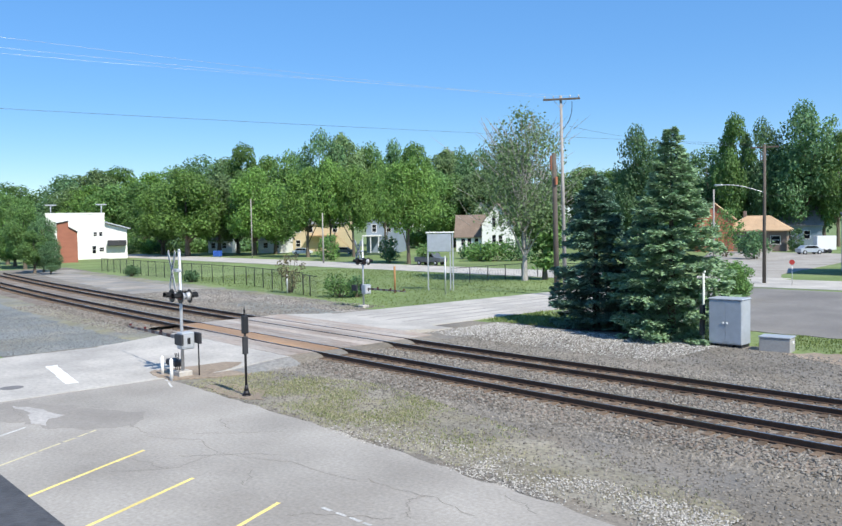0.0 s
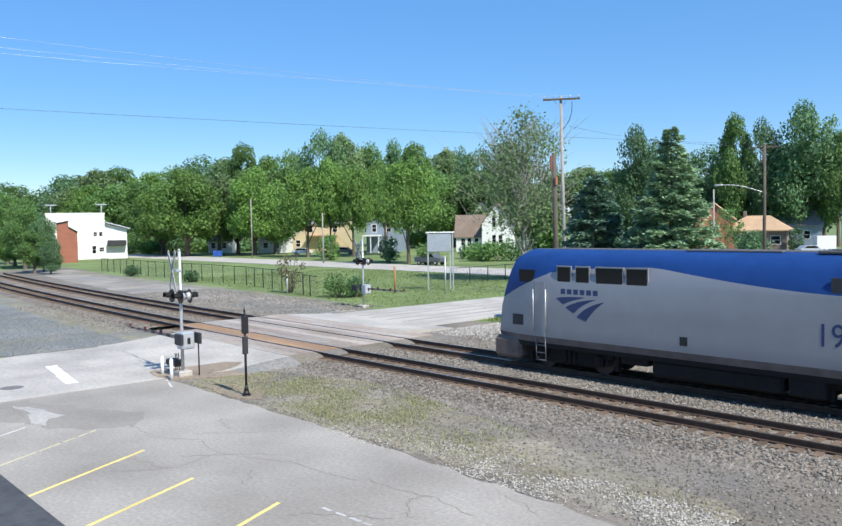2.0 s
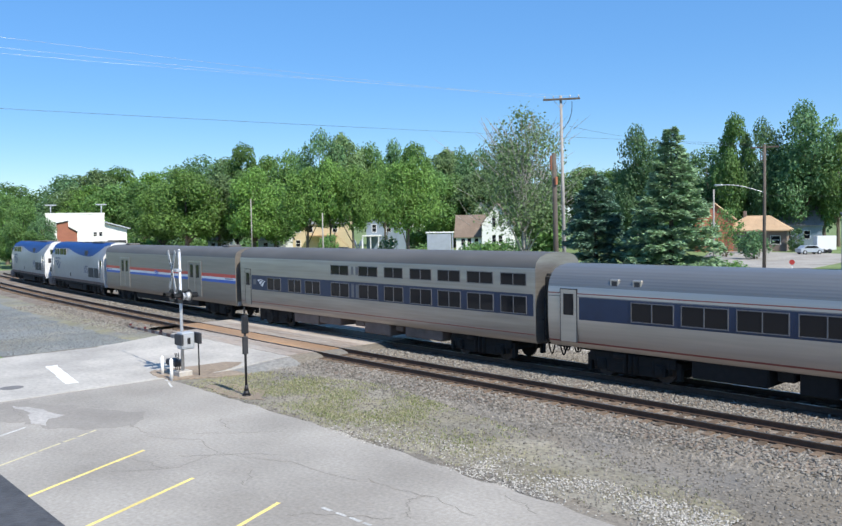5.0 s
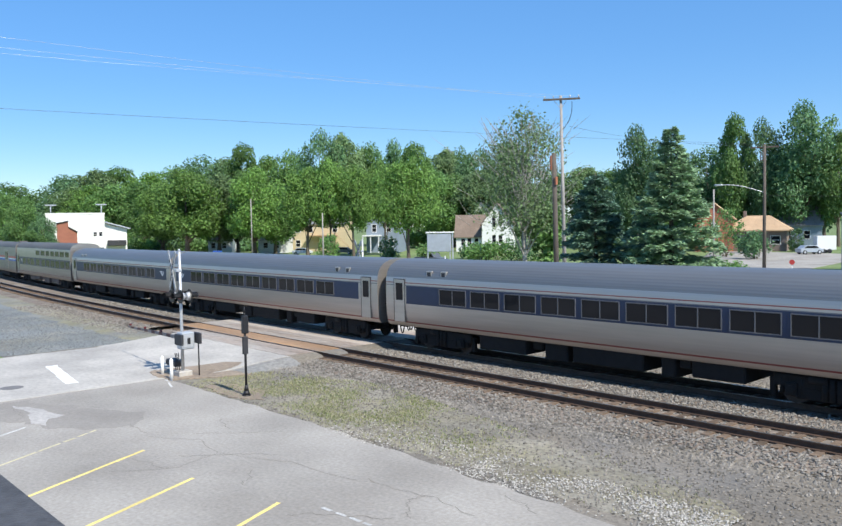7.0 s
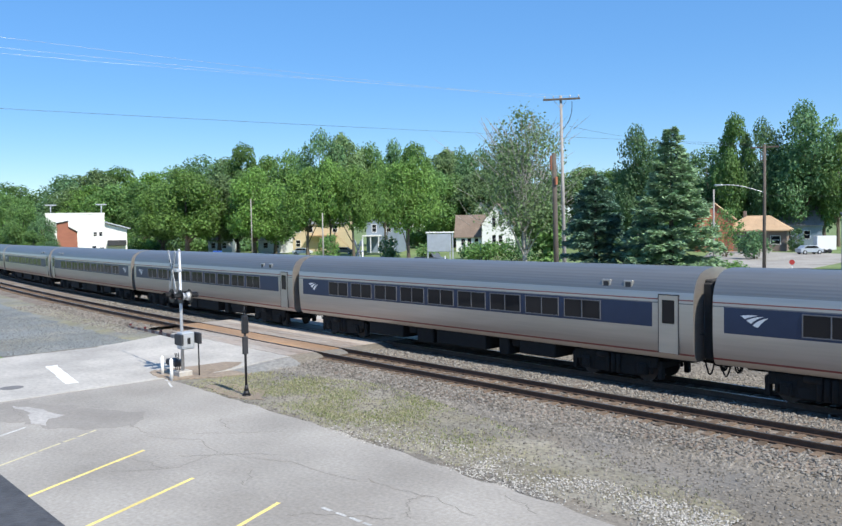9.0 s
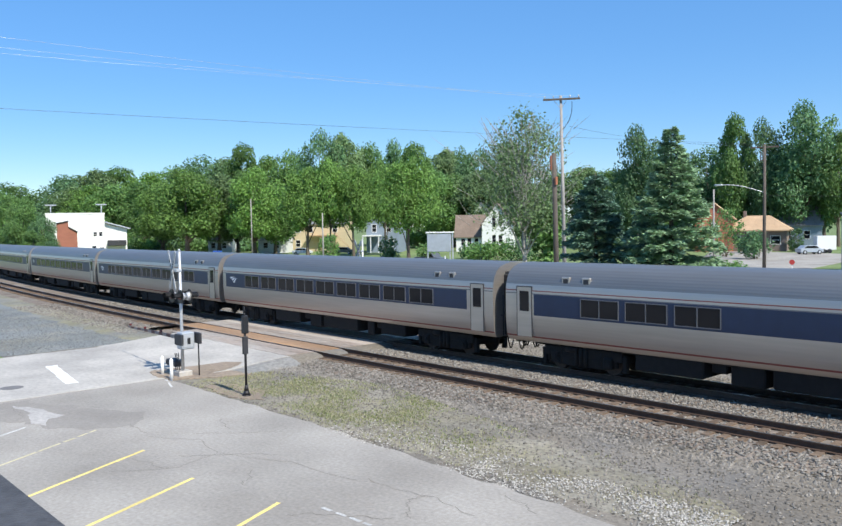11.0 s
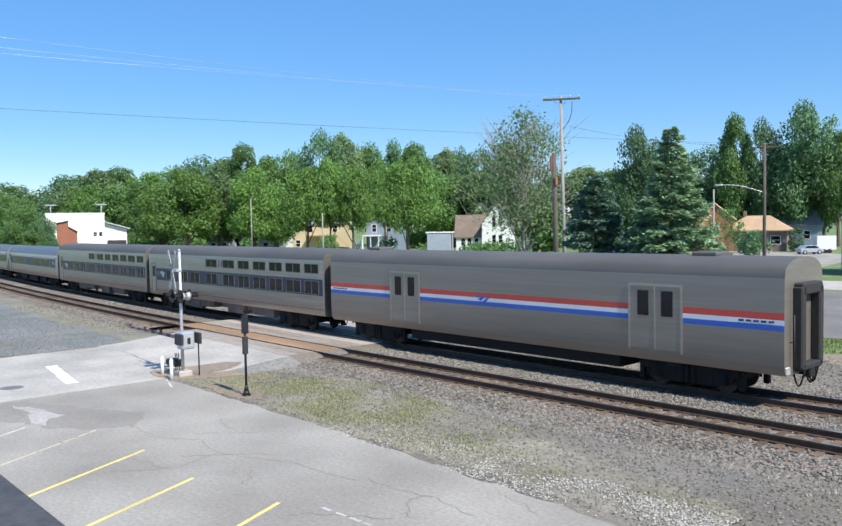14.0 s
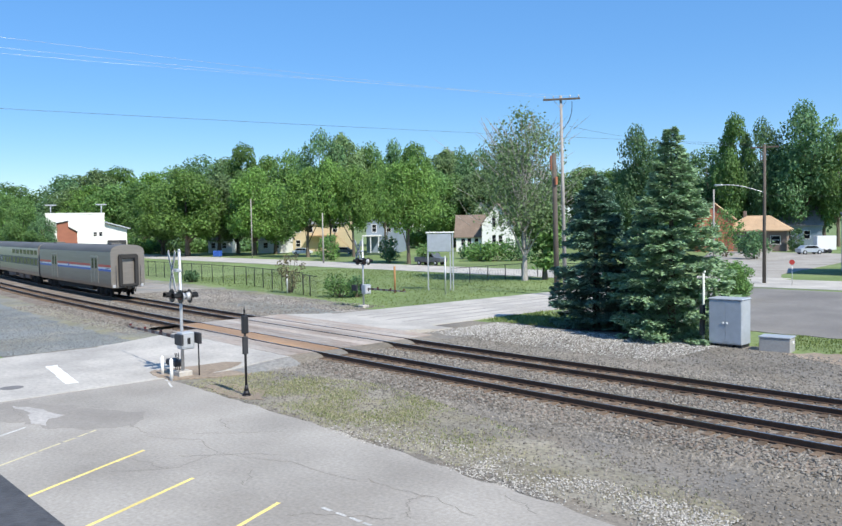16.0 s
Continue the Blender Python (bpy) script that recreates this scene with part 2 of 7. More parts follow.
def wavy(points, step=0.8, amount=0.25, seed=1):
    """A polygon whose sides are broken up into short uneven pieces."""
    r, out = random.Random(seed), []
    for (xa, ya), (xb, yb) in zip(points, points[1:] + points[:1]):
        n = max(1, int(math.hypot(xb - xa, yb - ya) / step))
        for i in range(n):
            f = i / n
            out.append((xa + (xb - xa) * f + r.uniform(-amount, amount), ya + (yb - ya) * f + r.uniform(-amount, amount)))
    return out


bm = bmesh.new()
R = 3000
bm.faces.new([bm.verts.new(p) for p in ((-R, -R, GROUND), (R, -R, GROUND), (R, R, GROUND), (-R, R, GROUND))])
structure("ground", bm, GRASS, "wide mown grass ground with paler patches", "ground")


def area(name, points, lift, mat, label, rough_edge=0.0, step=0.8, seed=1, category="ground"):
    bm = bmesh.new()
    sheet(bm, wavy(points, step, rough_edge, seed) if rough_edge else points, GROUND - 0.1, GROUND + lift)
    return structure(name, bm, mat, label, category)


area("gravel_yard", [(-150, -24), (-60, -24), (-46, -16), (40, -16), (40, 9.5), (-15, 10.2), (-18, 12.2), (-24, 12.4), (-31, 13.2), (-36.5, 11.0), (-48, 10.5), (-60, 13.0), (-75, 13.5), (-100, 14.5), (-150, 21)], 0.012, GRAVEL, "pale grey gravel strip along the tracks", 0.35, 0.7, 3, "gravel")
area("weedy_strip", [(-140, -9), (-60, -12), (-45.6, -12), (-45.4, -6.6), (-60, -6.4), (-110, -3.6), (-140, -1)], 0.014, OLIVE_DIRT, "olive-tan weedy dirt strip along the ballast", 0.4, 0.7, 12, "verge")
area("tan_gravel_strip", [(-140, 12.0), (-110, 7.6), (-75, 4.6), (-49.5, 3.9), (-49.2, 9.5), (-60, 11.8), (-75, 12.6), (-100, 13.6), (-140, 19)], 0.016, TAN_GRAVEL, "pale tan gravel between the far track and the field", 0.4, 0.7, 13, "gravel")
area("dry_fringe", [(-130, 15.0), (-100, 13.4), (-75, 12.4), (-60, 11.6), (-50, 9.4), (-50, 11.2), (-60, 13.2), (-75, 14.4), (-100, 15.6), (-130, 18.0)], 0.022, OLIVE_DIRT, "dry yellowish grass fringe along the gravel", 0.45, 0.6, 17, "verge")
area("blue_gravel_patch", [(-62, 5.0), (-49.4, 4.2), (-49.2, 8.2), (-56, 9.2), (-63, 7.6)], 0.02, DARK_GRAVEL, "bluish gravel patch beside the crossing", 0.4, 0.5, 14, "gravel")
area("dark_gravel_verge", [(-140, -22), (-46, -22), (-45.4, -9.2), (-60, -9.0), (-110, -6.2), (-140, -4)], 0.016, DARK_GRAVEL, "dark bluish gravel beside the road", 0.3, 0.7, 4, "gravel")
area("weedy_verge", [(-33, -12.6), (-30, -9.5), (-27, -7.6), (-20, -8.4), (-12, -9.8), (-8, -11.0), (-8, -13), (-20, -12.8)], 0.017, DRY_GRASS, "dry weedy verge between car park and track", 0.3, 0.4, 5, "verge")
area("parking_lot", [(-33.2, -13.0), (-25, -12.95), (-17, -13.1), (-10, -13.45), (30, -14), (30, -60), (-90, -60), (-90, -19.4), (-33.5, -19.4)], 0.036, ASPHALT, "pale worn asphalt car park", 0.12, 0.6, 6, "car park")
area("crossing_road", [(-33.2, -60), (-33.2, -6.8), (-44.9, -6.8), (-44.9, -60)], 0.052, CONCRETE, "pale concrete road leading to the level crossing", 0.06, 0.8, 7, "road")
area("crossing_road_far", [(-37.6, 2.6), (-37.3, 60), (-46.3, 60), (-48.5, 2.6)], 0.052, CONCRETE, "pale concrete road beyond the level crossing", 0.06, 0.8, 8, "road")
area("street", [(-420, 49), (-37, 47), (60, 56), (60, 66), (-37, 58), (-420, 62)], 0.045, CONCRETE, "pale residential street behind the field", 0.1, 2.0, 9, "street")
area("east_street", [(-37.4, 58), (-46.4, 58), (-60, 80), (-84, 131), (-50, 124), (-44.5, 92), (-41, 66)], 0.046, ASPHALT, "pale asphalt street leading to the houses", 0.1, 2.0, 11, "street")
area("far_parking_lot", [(-36.5, 17.5), (60, 17.0), (60, 46), (-36.5, 46)], 0.034, FAR_ASPHALT, "grey asphalt car park beyond the spruces", 0.15, 0.8, 10, "car park")


def band(name, offset, half_top, half_low, top, low, mat, label, x0=-135, x1=30, step=2.5):
    """A long raised bed that follows the curve of the track."""
    bm, rows = bmesh.new(), []
    r = random.Random(name)
    n = int((x1 - x0) / step)
    for i in range(n + 1):
        x = x0 + step * i
        y = offset + bend(x)
        rows.append([bm.verts.new((x, y + w * (1 + r.uniform(-0.05, 0.05)), z)) for w, z in ((-half_low, low), (-half_top, top), (half_top, top), (half_low, low))])
    for a, b in zip(rows, rows[1:]):
        for i in range(3):
            bm.faces.new((a[i], b[i], b[i + 1], a[i + 1]))
    return structure(name, bm, mat, label, "ballast")


band("ballast_bed", NEAR_TRACK / 2, 3.9, 5.3, -0.26, GROUND - 0.02, BED, "grey crushed stone bed under both tracks")

# ---- tracks ----
RAIL_OUTLINE = ((-0.07, -0.19), (-0.07, -0.175), (-0.012, -0.15), (-0.012, -0.05), (-0.037, -0.04), (-0.037, 0.0),
                (0.037, 0.0), (0.037, -0.04), (0.012, -0.05), (0.012, -0.15), (0.07, -0.175), (0.07, -0.19))


def rail(parent, offset):
    bm, rows = bmesh.new(), []
    for i in range(61):
        x = -135 + 165 * i / 60
        rows.append([bm.verts.new((x, offset + bend(x) + y, z * ZS)) for y, z in RAIL_OUTLINE])
    k = len(RAIL_OUTLINE)
    for a, b in zip(rows, rows[1:]):
        for i in range(k):
            f = bm.faces.new((a[i], a[(i + 1) % k], b[(i + 1) % k], b[i]))
            f.material_index = 1 if i == 5 else 0
    bmesh.ops.recalc_face_normals(bm, faces=bm.faces)
    part("rail", bm, [RAIL_RUST, RAIL_TOP], parent, "rust-brown steel rail with a polished top")


def track(offset, label):
    t = thing("railway_track", Matrix(), label, "railway track", "the two parallel tracks")
    rail(t, offset - 0.755)
    rail(t, offset + 0.755)
    first, r = None, random.Random(int(offset * 10))
    for i in range(262):
        x = -128 + 0.53 * i
        slope = math.degrees(math.atan2(bend(x + 1) - bend(x - 1), 2))
        at = pose(x + r.uniform(-0.03, 0.03), offset + bend(x) + r.uniform(-0.05, 0.05), -0.19 * ZS - 0.001, 0, 0, slope + r.uniform(-1, 1))
        if first is None:
            bm = bmesh.new()
            box(bm, -0.115, 0.115, -1.3, 1.3, -0.12, 0.0)
            first = part("tie", bm, TIE, t)
            first.matrix_basis = at
        else:
            share("tie", first, t, at)
    return t


track(0.0, "straight rusty far track on wooden ties")
track(NEAR_TRACK, "rusty near track on wooden ties in pale ballast")

# crossing surface: planks along the rails
crossing = thing("crossing_surface", Matrix(), "brownish worn level-crossing panels between the rails", "level crossing", "", "structure")


def plank(x0, x1, y0, y1, top=-0.012, mat=CROSSING):
    bm = bmesh.new()
    n = 6
    for i in range(n):
        xa, xb = x0 + (x1 - x0) * i / n, x0 + (x1 - x0) * (i + 1) / n
        c = [bm.verts.new((x, y + bend(x), z)) for x in (xa + 0.01, xb - 0.01) for y in (y0, y1) for z in (-0.3, top)]
        for f in ((0, 1, 3, 2), (4, 6, 7, 5), (0, 4, 5, 1), (2, 3, 7, 6), (1, 5, 7, 3)):
            bm.faces.new([c[k] for k in f])
    part("panel", bm, mat, crossing)


for off in (0.0, NEAR_TRACK):
    for y0, y1 in ((-0.66, -0.22), (-0.21, 0.22), (0.23, 0.66)):
        plank(-49.0, -32.9, off + y0, off + y1, mat=RUSTY_PLANK if off else CROSSING)
for y0, y1 in ((-3.66, -2.9), (-2.88, -2.25), (-2.23, -1.55), (-1.53, -0.86), (0.86, 1.7), (1.72, 2.7), (-6.1, -5.34), (-6.95, -6.12)):
    plank(-49.0 if y0 > -5 else -46.0, -32.9, y0, y1, -0.02)

# the road ramps up to the rails on both sides
for name, x0, x1, ya, yb in (("road_ramp_near", -45.2, -32.6, -11.5, -6.97), ("road_ramp_far", -48.8, -35.6, 7.0, 2.72)):
    bm = bmesh.new()
    n, rows = 10, []
    for i in range(n + 1):
        f = i / n
        y, z = ya + (yb - ya) * f, GROUND + 0.056 + (-0.022 - GROUND - 0.056) * (3 * f * f - 2 * f ** 3)
        rows.append([bm.verts.new((x, y + (bend(x) if i == n else 0), z)) for x in np.linspace(x0, x1, 9)])
    for a, b in zip(rows, rows[1:]):
        for i in range(8):
            bm.faces.new((a[i], a[i + 1], b[i + 1], b[i]))
    for k, flank in enumerate((0, 8)):
        low = [bm.verts.new((v.co.x, v.co.y, GROUND - 0.1)) for v in (row[flank] for row in rows)]
        for i in range(n):
            bm.faces.new((rows[i][flank], rows[i + 1][flank], low[i + 1], low[i]))
    bmesh.ops.recalc_face_normals(bm, faces=bm.faces)
    structure(name, bm, CONCRETE, "pale worn road surface rising to the rails", "road")

# trodden earth lying over the edge of the near ramp beside the signal
bm = bmesh.new()
r = random.Random(41)
rows = []
for i in range(9):
    f = i / 8
    y = -12.7 + 3.7 * f
    g = max(0.0, min(1.0, (y + 11.5) / 4.53))
    z = GROUND + 0.068 + (-0.078 - GROUND) * (3 * g * g - 2 * g ** 3)
    left = -35.6 + 1.2 * f + r.uniform(-0.15, 0.15) + 0.9 * (2 * f - 1) ** 4
    right = -32.75 + r.uniform(-0.05, 0.1) - 0.7 * (2 * f - 1) ** 4
    rows.append([bm.verts.new((left + (right - left) * k / 6, y, z)) for k in range(7)])
for a, b in zip(rows, rows[1:]):
    for k in range(6):
        bm.faces.new((a[k], a[k + 1], b[k + 1], b[k]))
structure("earth_apron", bm, EARTH, "trodden brown earth and gravel beside the crossing signal", "verge")

# darker wheel tracks worn along the far road
WHEEL_WORN = material("wheel_worn_concrete", (0.335, 0.312, 0.288), 0.85, vary=0.25, grain=4, patch=0.5, bump=0.2)
for x0, x1, wide in ((-45.6, -44.2, 0.35), (-44.2, -42.9, 0.5), (-42.3, -41.3, 0.4), (-40.6, -39.8, 0.5), (-39.2, -38.4, 0.3)):
    bm = bmesh.new()
    r = random.Random(int(x0 * 10))
    line = [(x0 + (x1 - x0) * k / 14 + r.uniform(-0.06, 0.06), 7.2 + 38 * k / 14, wide * r.uniform(0.3, 0.6)) for k in range(15)]
    sheet(bm, [(x - w, y) for x, y, w in line] + [(x + w, y) for x, y, w in line[::-1]], GROUND + 0.05, GROUND + 0.057)
    structure("worn_wheel_track", bm, WHEEL_WORN, "darker worn wheel track in the pale road", "road wear")

# stone wedges where the panels end
for name, x0, x1 in (("ballast_wedge_east", -32.88, -31.9), ("ballast_wedge_west", -49.05, -50.1)):
    bm = bmesh.new()
    rows = [[bm.verts.new((x, y + bend(x), z)) for y in np.linspace(-6.9, 2.65, 12)] for x, z in ((x0, -0.04), ((x0 + x1) / 2, -0.13), (x1, -0.29))]
    for a, b in zip(rows, rows[1:]):
        for i in range(11):
            bm.faces.new((a[i], a[i + 1], b[i + 1], b[i]))
    structure(name, bm, GRAVEL, "crushed stone packed against the crossing panels", "ballast")

bm = bmesh.new()
rows = [[bm.verts.new((x, y, GROUND + 0.01 + lift * (3 * f * f - 2 * f ** 3))) for f, y in [(i / 8, -11.5 + 4.6 * i / 8) for i in range(9)]] for x, lift in ((-32.62, 0.30), (-32.2, 0.20), (-31.5, 0.0))]
for a, b in zip(rows, rows[1:]):
    for i in range(8):
        bm.faces.new((a[i], a[i + 1], b[i + 1], b[i]))
structure("road_shoulder", bm, TAN_GRAVEL, "gravel shoulder beside the road ramp", "gravel")

# ---- road markings and stains ----


def marking(name, a, b, width, mat, label, lift=0.041, category="road marking", group="", breaks=()):
    """A painted line from a to b, worn through at some places."""
    a, b = Vector((*a, 0)), Vector((*b, 0))
    way = (b - a).normalized()
    side = Vector((-way.y, way.x, 0)) * width / 2
    bm = bmesh.new()
    stops = [0.0, *[v for pair in breaks for v in pair], 1.0]
    for f0, f1 in zip(stops[::2], stops[1::2]):
        p, q = a.lerp(b, f0), a.lerp(b, f1)
        n = max(2, int((q - p).length / 0.25))
        r = random.Random(int(p.x * 100))
        lows, tops = [], []
        for i in range(n + 1):
            c = p.lerp(q, i / n)
            lows.append(c - side * r.uniform(0.8, 1.05))
            tops.append(c + side * r.uniform(0.8, 1.05))
        sheet(bm, [(v.x, v.y) for v in lows + tops[::-1]], GROUND + lift - 0.004, GROUND + lift)
    return tagged(part(name, bm, mat), label, category, group, "structure")


marking("parking_line", (-23.2, -23.4), (-26.2, -18.45), 0.1, FADED_YELLOW, "faded pale yellow parking bay line on asphalt", group="parking bay lines", breaks=((0.55, 0.57), (0.72, 0.75), (0.83, 0.86), (0.93, 0.95)))
for a, b, gaps in (((-20.1, -23.4), (-22.75, -18.3), ()), ((-17.0, -23.3), (-19.25, -18.46), ()), ((-14.4, -21.5), (-16.05, -17.86), ())):
    marking("parking_line", a, b, 0.12, YELLOW_PAINT, "worn yellow parking bay line on asphalt", group="parking bay lines", breaks=gaps)
marking("parking_line", (-27.0, -22.0), (-28.3, -20.0), 0.1, WORN_SHADED_WHITE, "faded whitish parking bay line", group="parking bay lines")
marking("stop_bar", (-40.36, -15.48), (-35.0, -16.26), 0.55, WHITE_PAINT, "solid white stop bar on the road", lift=0.057)
marking("faded_dashes", (-15.06, -17.32), (-13.4, -17.2), 0.1, WORN_SHADED_WHITE, "faded white paint dashes", breaks=((0.2, 0.3), (0.5, 0.58), (0.8, 0.86)))
marking("faded_dashes", (-33.3, -12.9), (-31.1, -13.6), 0.1, WORN_SHADED_WHITE, "faded white paint dashes", breaks=((0.35, 0.55),))
area("asphalt_patch", [(-32.1, -19.4), (-30.9, -18.7), (-29.3, -18.5), (-28.9, -19.0), (-28.1, -19.4), (-28.6, -19.8), (-29.6, -19.4), (-30.8, -19.3)], 0.041, material("pale_patch", (0.40, 0.375, 0.35), 0.9, vary=0.2, grain=8, patch=1.0, bump=0.3), "pale repaired patch in the asphalt", 0.12, 0.3, 21, "patch")
DARK_PATCH = material("dark_asphalt", (0.16, 0.155, 0.155), 0.9, vary=0.15, grain=20, bump=0.2)
area("dark_asphalt_patch", [(-33.0, -18.9), (-27.5, -16.4), (-25.5, -17.4), (-27.5, -19.5), (-31, -20.6), (-33, -20.6)], 0.0385, material("worn_asphalt", (0.262, 0.238, 0.212), 0.9, vary=0.15, grain=12, patch=0.6, bump=0.25), "darker worn area of asphalt", 0.25, 0.4, 22, "patch")
area("earth_island", [(-35.4, -12.6), (-34.5, -11.2), (-32.6, -10.0), (-31.2, -9.9), (-31.6, -11.2), (-32.6, -12.9), (-34.2, -13.2)], 0.07, EARTH, "dusty brown earth island round the crossing signal", 0.12, 0.3, 23, "verge")
area("earth_island_small", [(-30.4, -12.6), (-29.5, -11.5), (-27.6, -11.3), (-26.2, -12.3), (-27.4, -12.9)], 0.045, EARTH, "dusty brown earth round the post", 0.12, 0.3, 24, "verge")
area("earth_verge", [(-16.9, 10.8), (-14, 9.4), (10, 9.0), (10, 12.8), (-15, 12.4)], 0.02, EARTH, "bare brown earth beside the gravel", 0.25, 0.4, 25, "verge")
area("grass_verge", [(-37.3, 11.2), (-33, 11.8), (-31, 13.2), (-31, 18), (-37.3, 18)], 0.03, GRASS, "grass under the spruce beside the road", 0.25, 0.4, 26, "verge")
bm = bmesh.new()
tube(bm, (-35.9, -18.4, GROUND + 0.03), (-35.9, -18.4, GROUND + 0.058), 0.45, sides=24)
tagged(part("manhole_cover", bm, DARK_PATCH), "round dark iron manhole cover in the road", "manhole cover")

# tar-sealed cracks in the car park
CRACK = material("crack_grime", (0.212, 0.192, 0.168), 0.95, vary=0.2, grain=20)
CRACK_LINES = [[(-24.2, -17.6), (-22.6, -16.6), (-20.9, -16.9), (-18.6, -15.9), (-16.0, -15.6)], [(-21.4, -19.9), (-20.4, -18.4), (-20.9, -16.9)]]
r = random.Random(77)
for _ in range(18):
    x, y, a = r.uniform(-32, -11), r.uniform(-20.5, -13.6), r.choice((0.25, -0.9, 1.4)) + r.gauss(0, 0.3)
    line = [(x, y)]
    for _ in range(r.randint(2, 5)):
        a += r.gauss(0, 0.35)
        x, y = x + math.cos(a) * 0.8, y + math.sin(a) * 0.5
        line.append((x, y))
    if all(-32.5 < p[0] < -9 and -22 < p[1] < -13.6 for p in line):
        CRACK_LINES.append(line)
for i, pts in enumerate(CRACK_LINES):
    bm = bmesh.new()
    for a, b in zip(pts, pts[1:]):
        a, b = Vector((*a, 0)), Vector((*b, 0))
        n = 6
        c = [a.lerp(b, k / n) + Vector((math.sin(k * 9.1 + i), math.cos(k * 7.3), 0)) * 0.05 for k in range(n + 1)]
        for p, q in zip(c, c[1:]):
            s = Vector((-(q - p).y, (q - p).x, 0)).normalized() * 0.011
            bm.faces.new([bm.verts.new((v.x, v.y, GROUND + 0.0405)) for v in (p - s, q - s, q + s, p + s)])
    tagged(part("asphalt_crack", bm, CRACK), "thin dark crack in the worn asphalt", "crack", "cracks in the car park", "structure")

# ---- crossing signals ----
ARM_DARK = material("grimy_red_arm", (0.10, 0.05, 0.045), 0.7, vary=0.3, grain=3)
ARM_PALE = material("grimy_pale_arm", (0.24, 0.21, 0.195), 0.7, vary=0.3, grain=3)
LENS = material("signal_lens", (0.10, 0.02, 0.02), 0.25, vary=0.0)


def lamp_unit(parent, x, y, z, way):
    """A flashing-light unit: disc, lens, hood and housing. way: -1 faces -y."""
    bm = bmesh.new()
    tube(bm, (x, y, z), (x, y + way * 0.02, z), 0.30, sides=24)
    disc = part("backboard", bm, BLACK_PAINT, parent, "round black backboard")
    bm = bmesh.new()
    tube(bm, (x, y + way * 0.02, z), (x, y + way * 0.05, z), 0.15, sides=20)
    part("lens", bm, LENS, disc, "red signal lens")
    bm = bmesh.new()
    for i in range(9):
        a0, a1 = math.pi * (-0.1 + 1.2 * i / 9), math.pi * (-0.1 + 1.2 * (i + 1) / 9)
        q = [bm.verts.new((x + math.cos(a) * 0.17, y + way * d, z + math.sin(a) * 0.17)) for a, d in ((a0, 0.02), (a1, 0.02), (a1, 0.36), (a0, 0.36))]
        bm.faces.new(q)
    bmesh.ops.solidify(bm, geom=bm.faces[:], thickness=0.008)
    part("hood", bm, BLACK_PAINT, disc)
    bm = bmesh.new()
    tube(bm, (x, y - way * 0.16, z), (x, y, z), 0.15, 0.2, sides=18)
    part("housing", bm, GALVANISED, disc, "pale metal lamp housing")


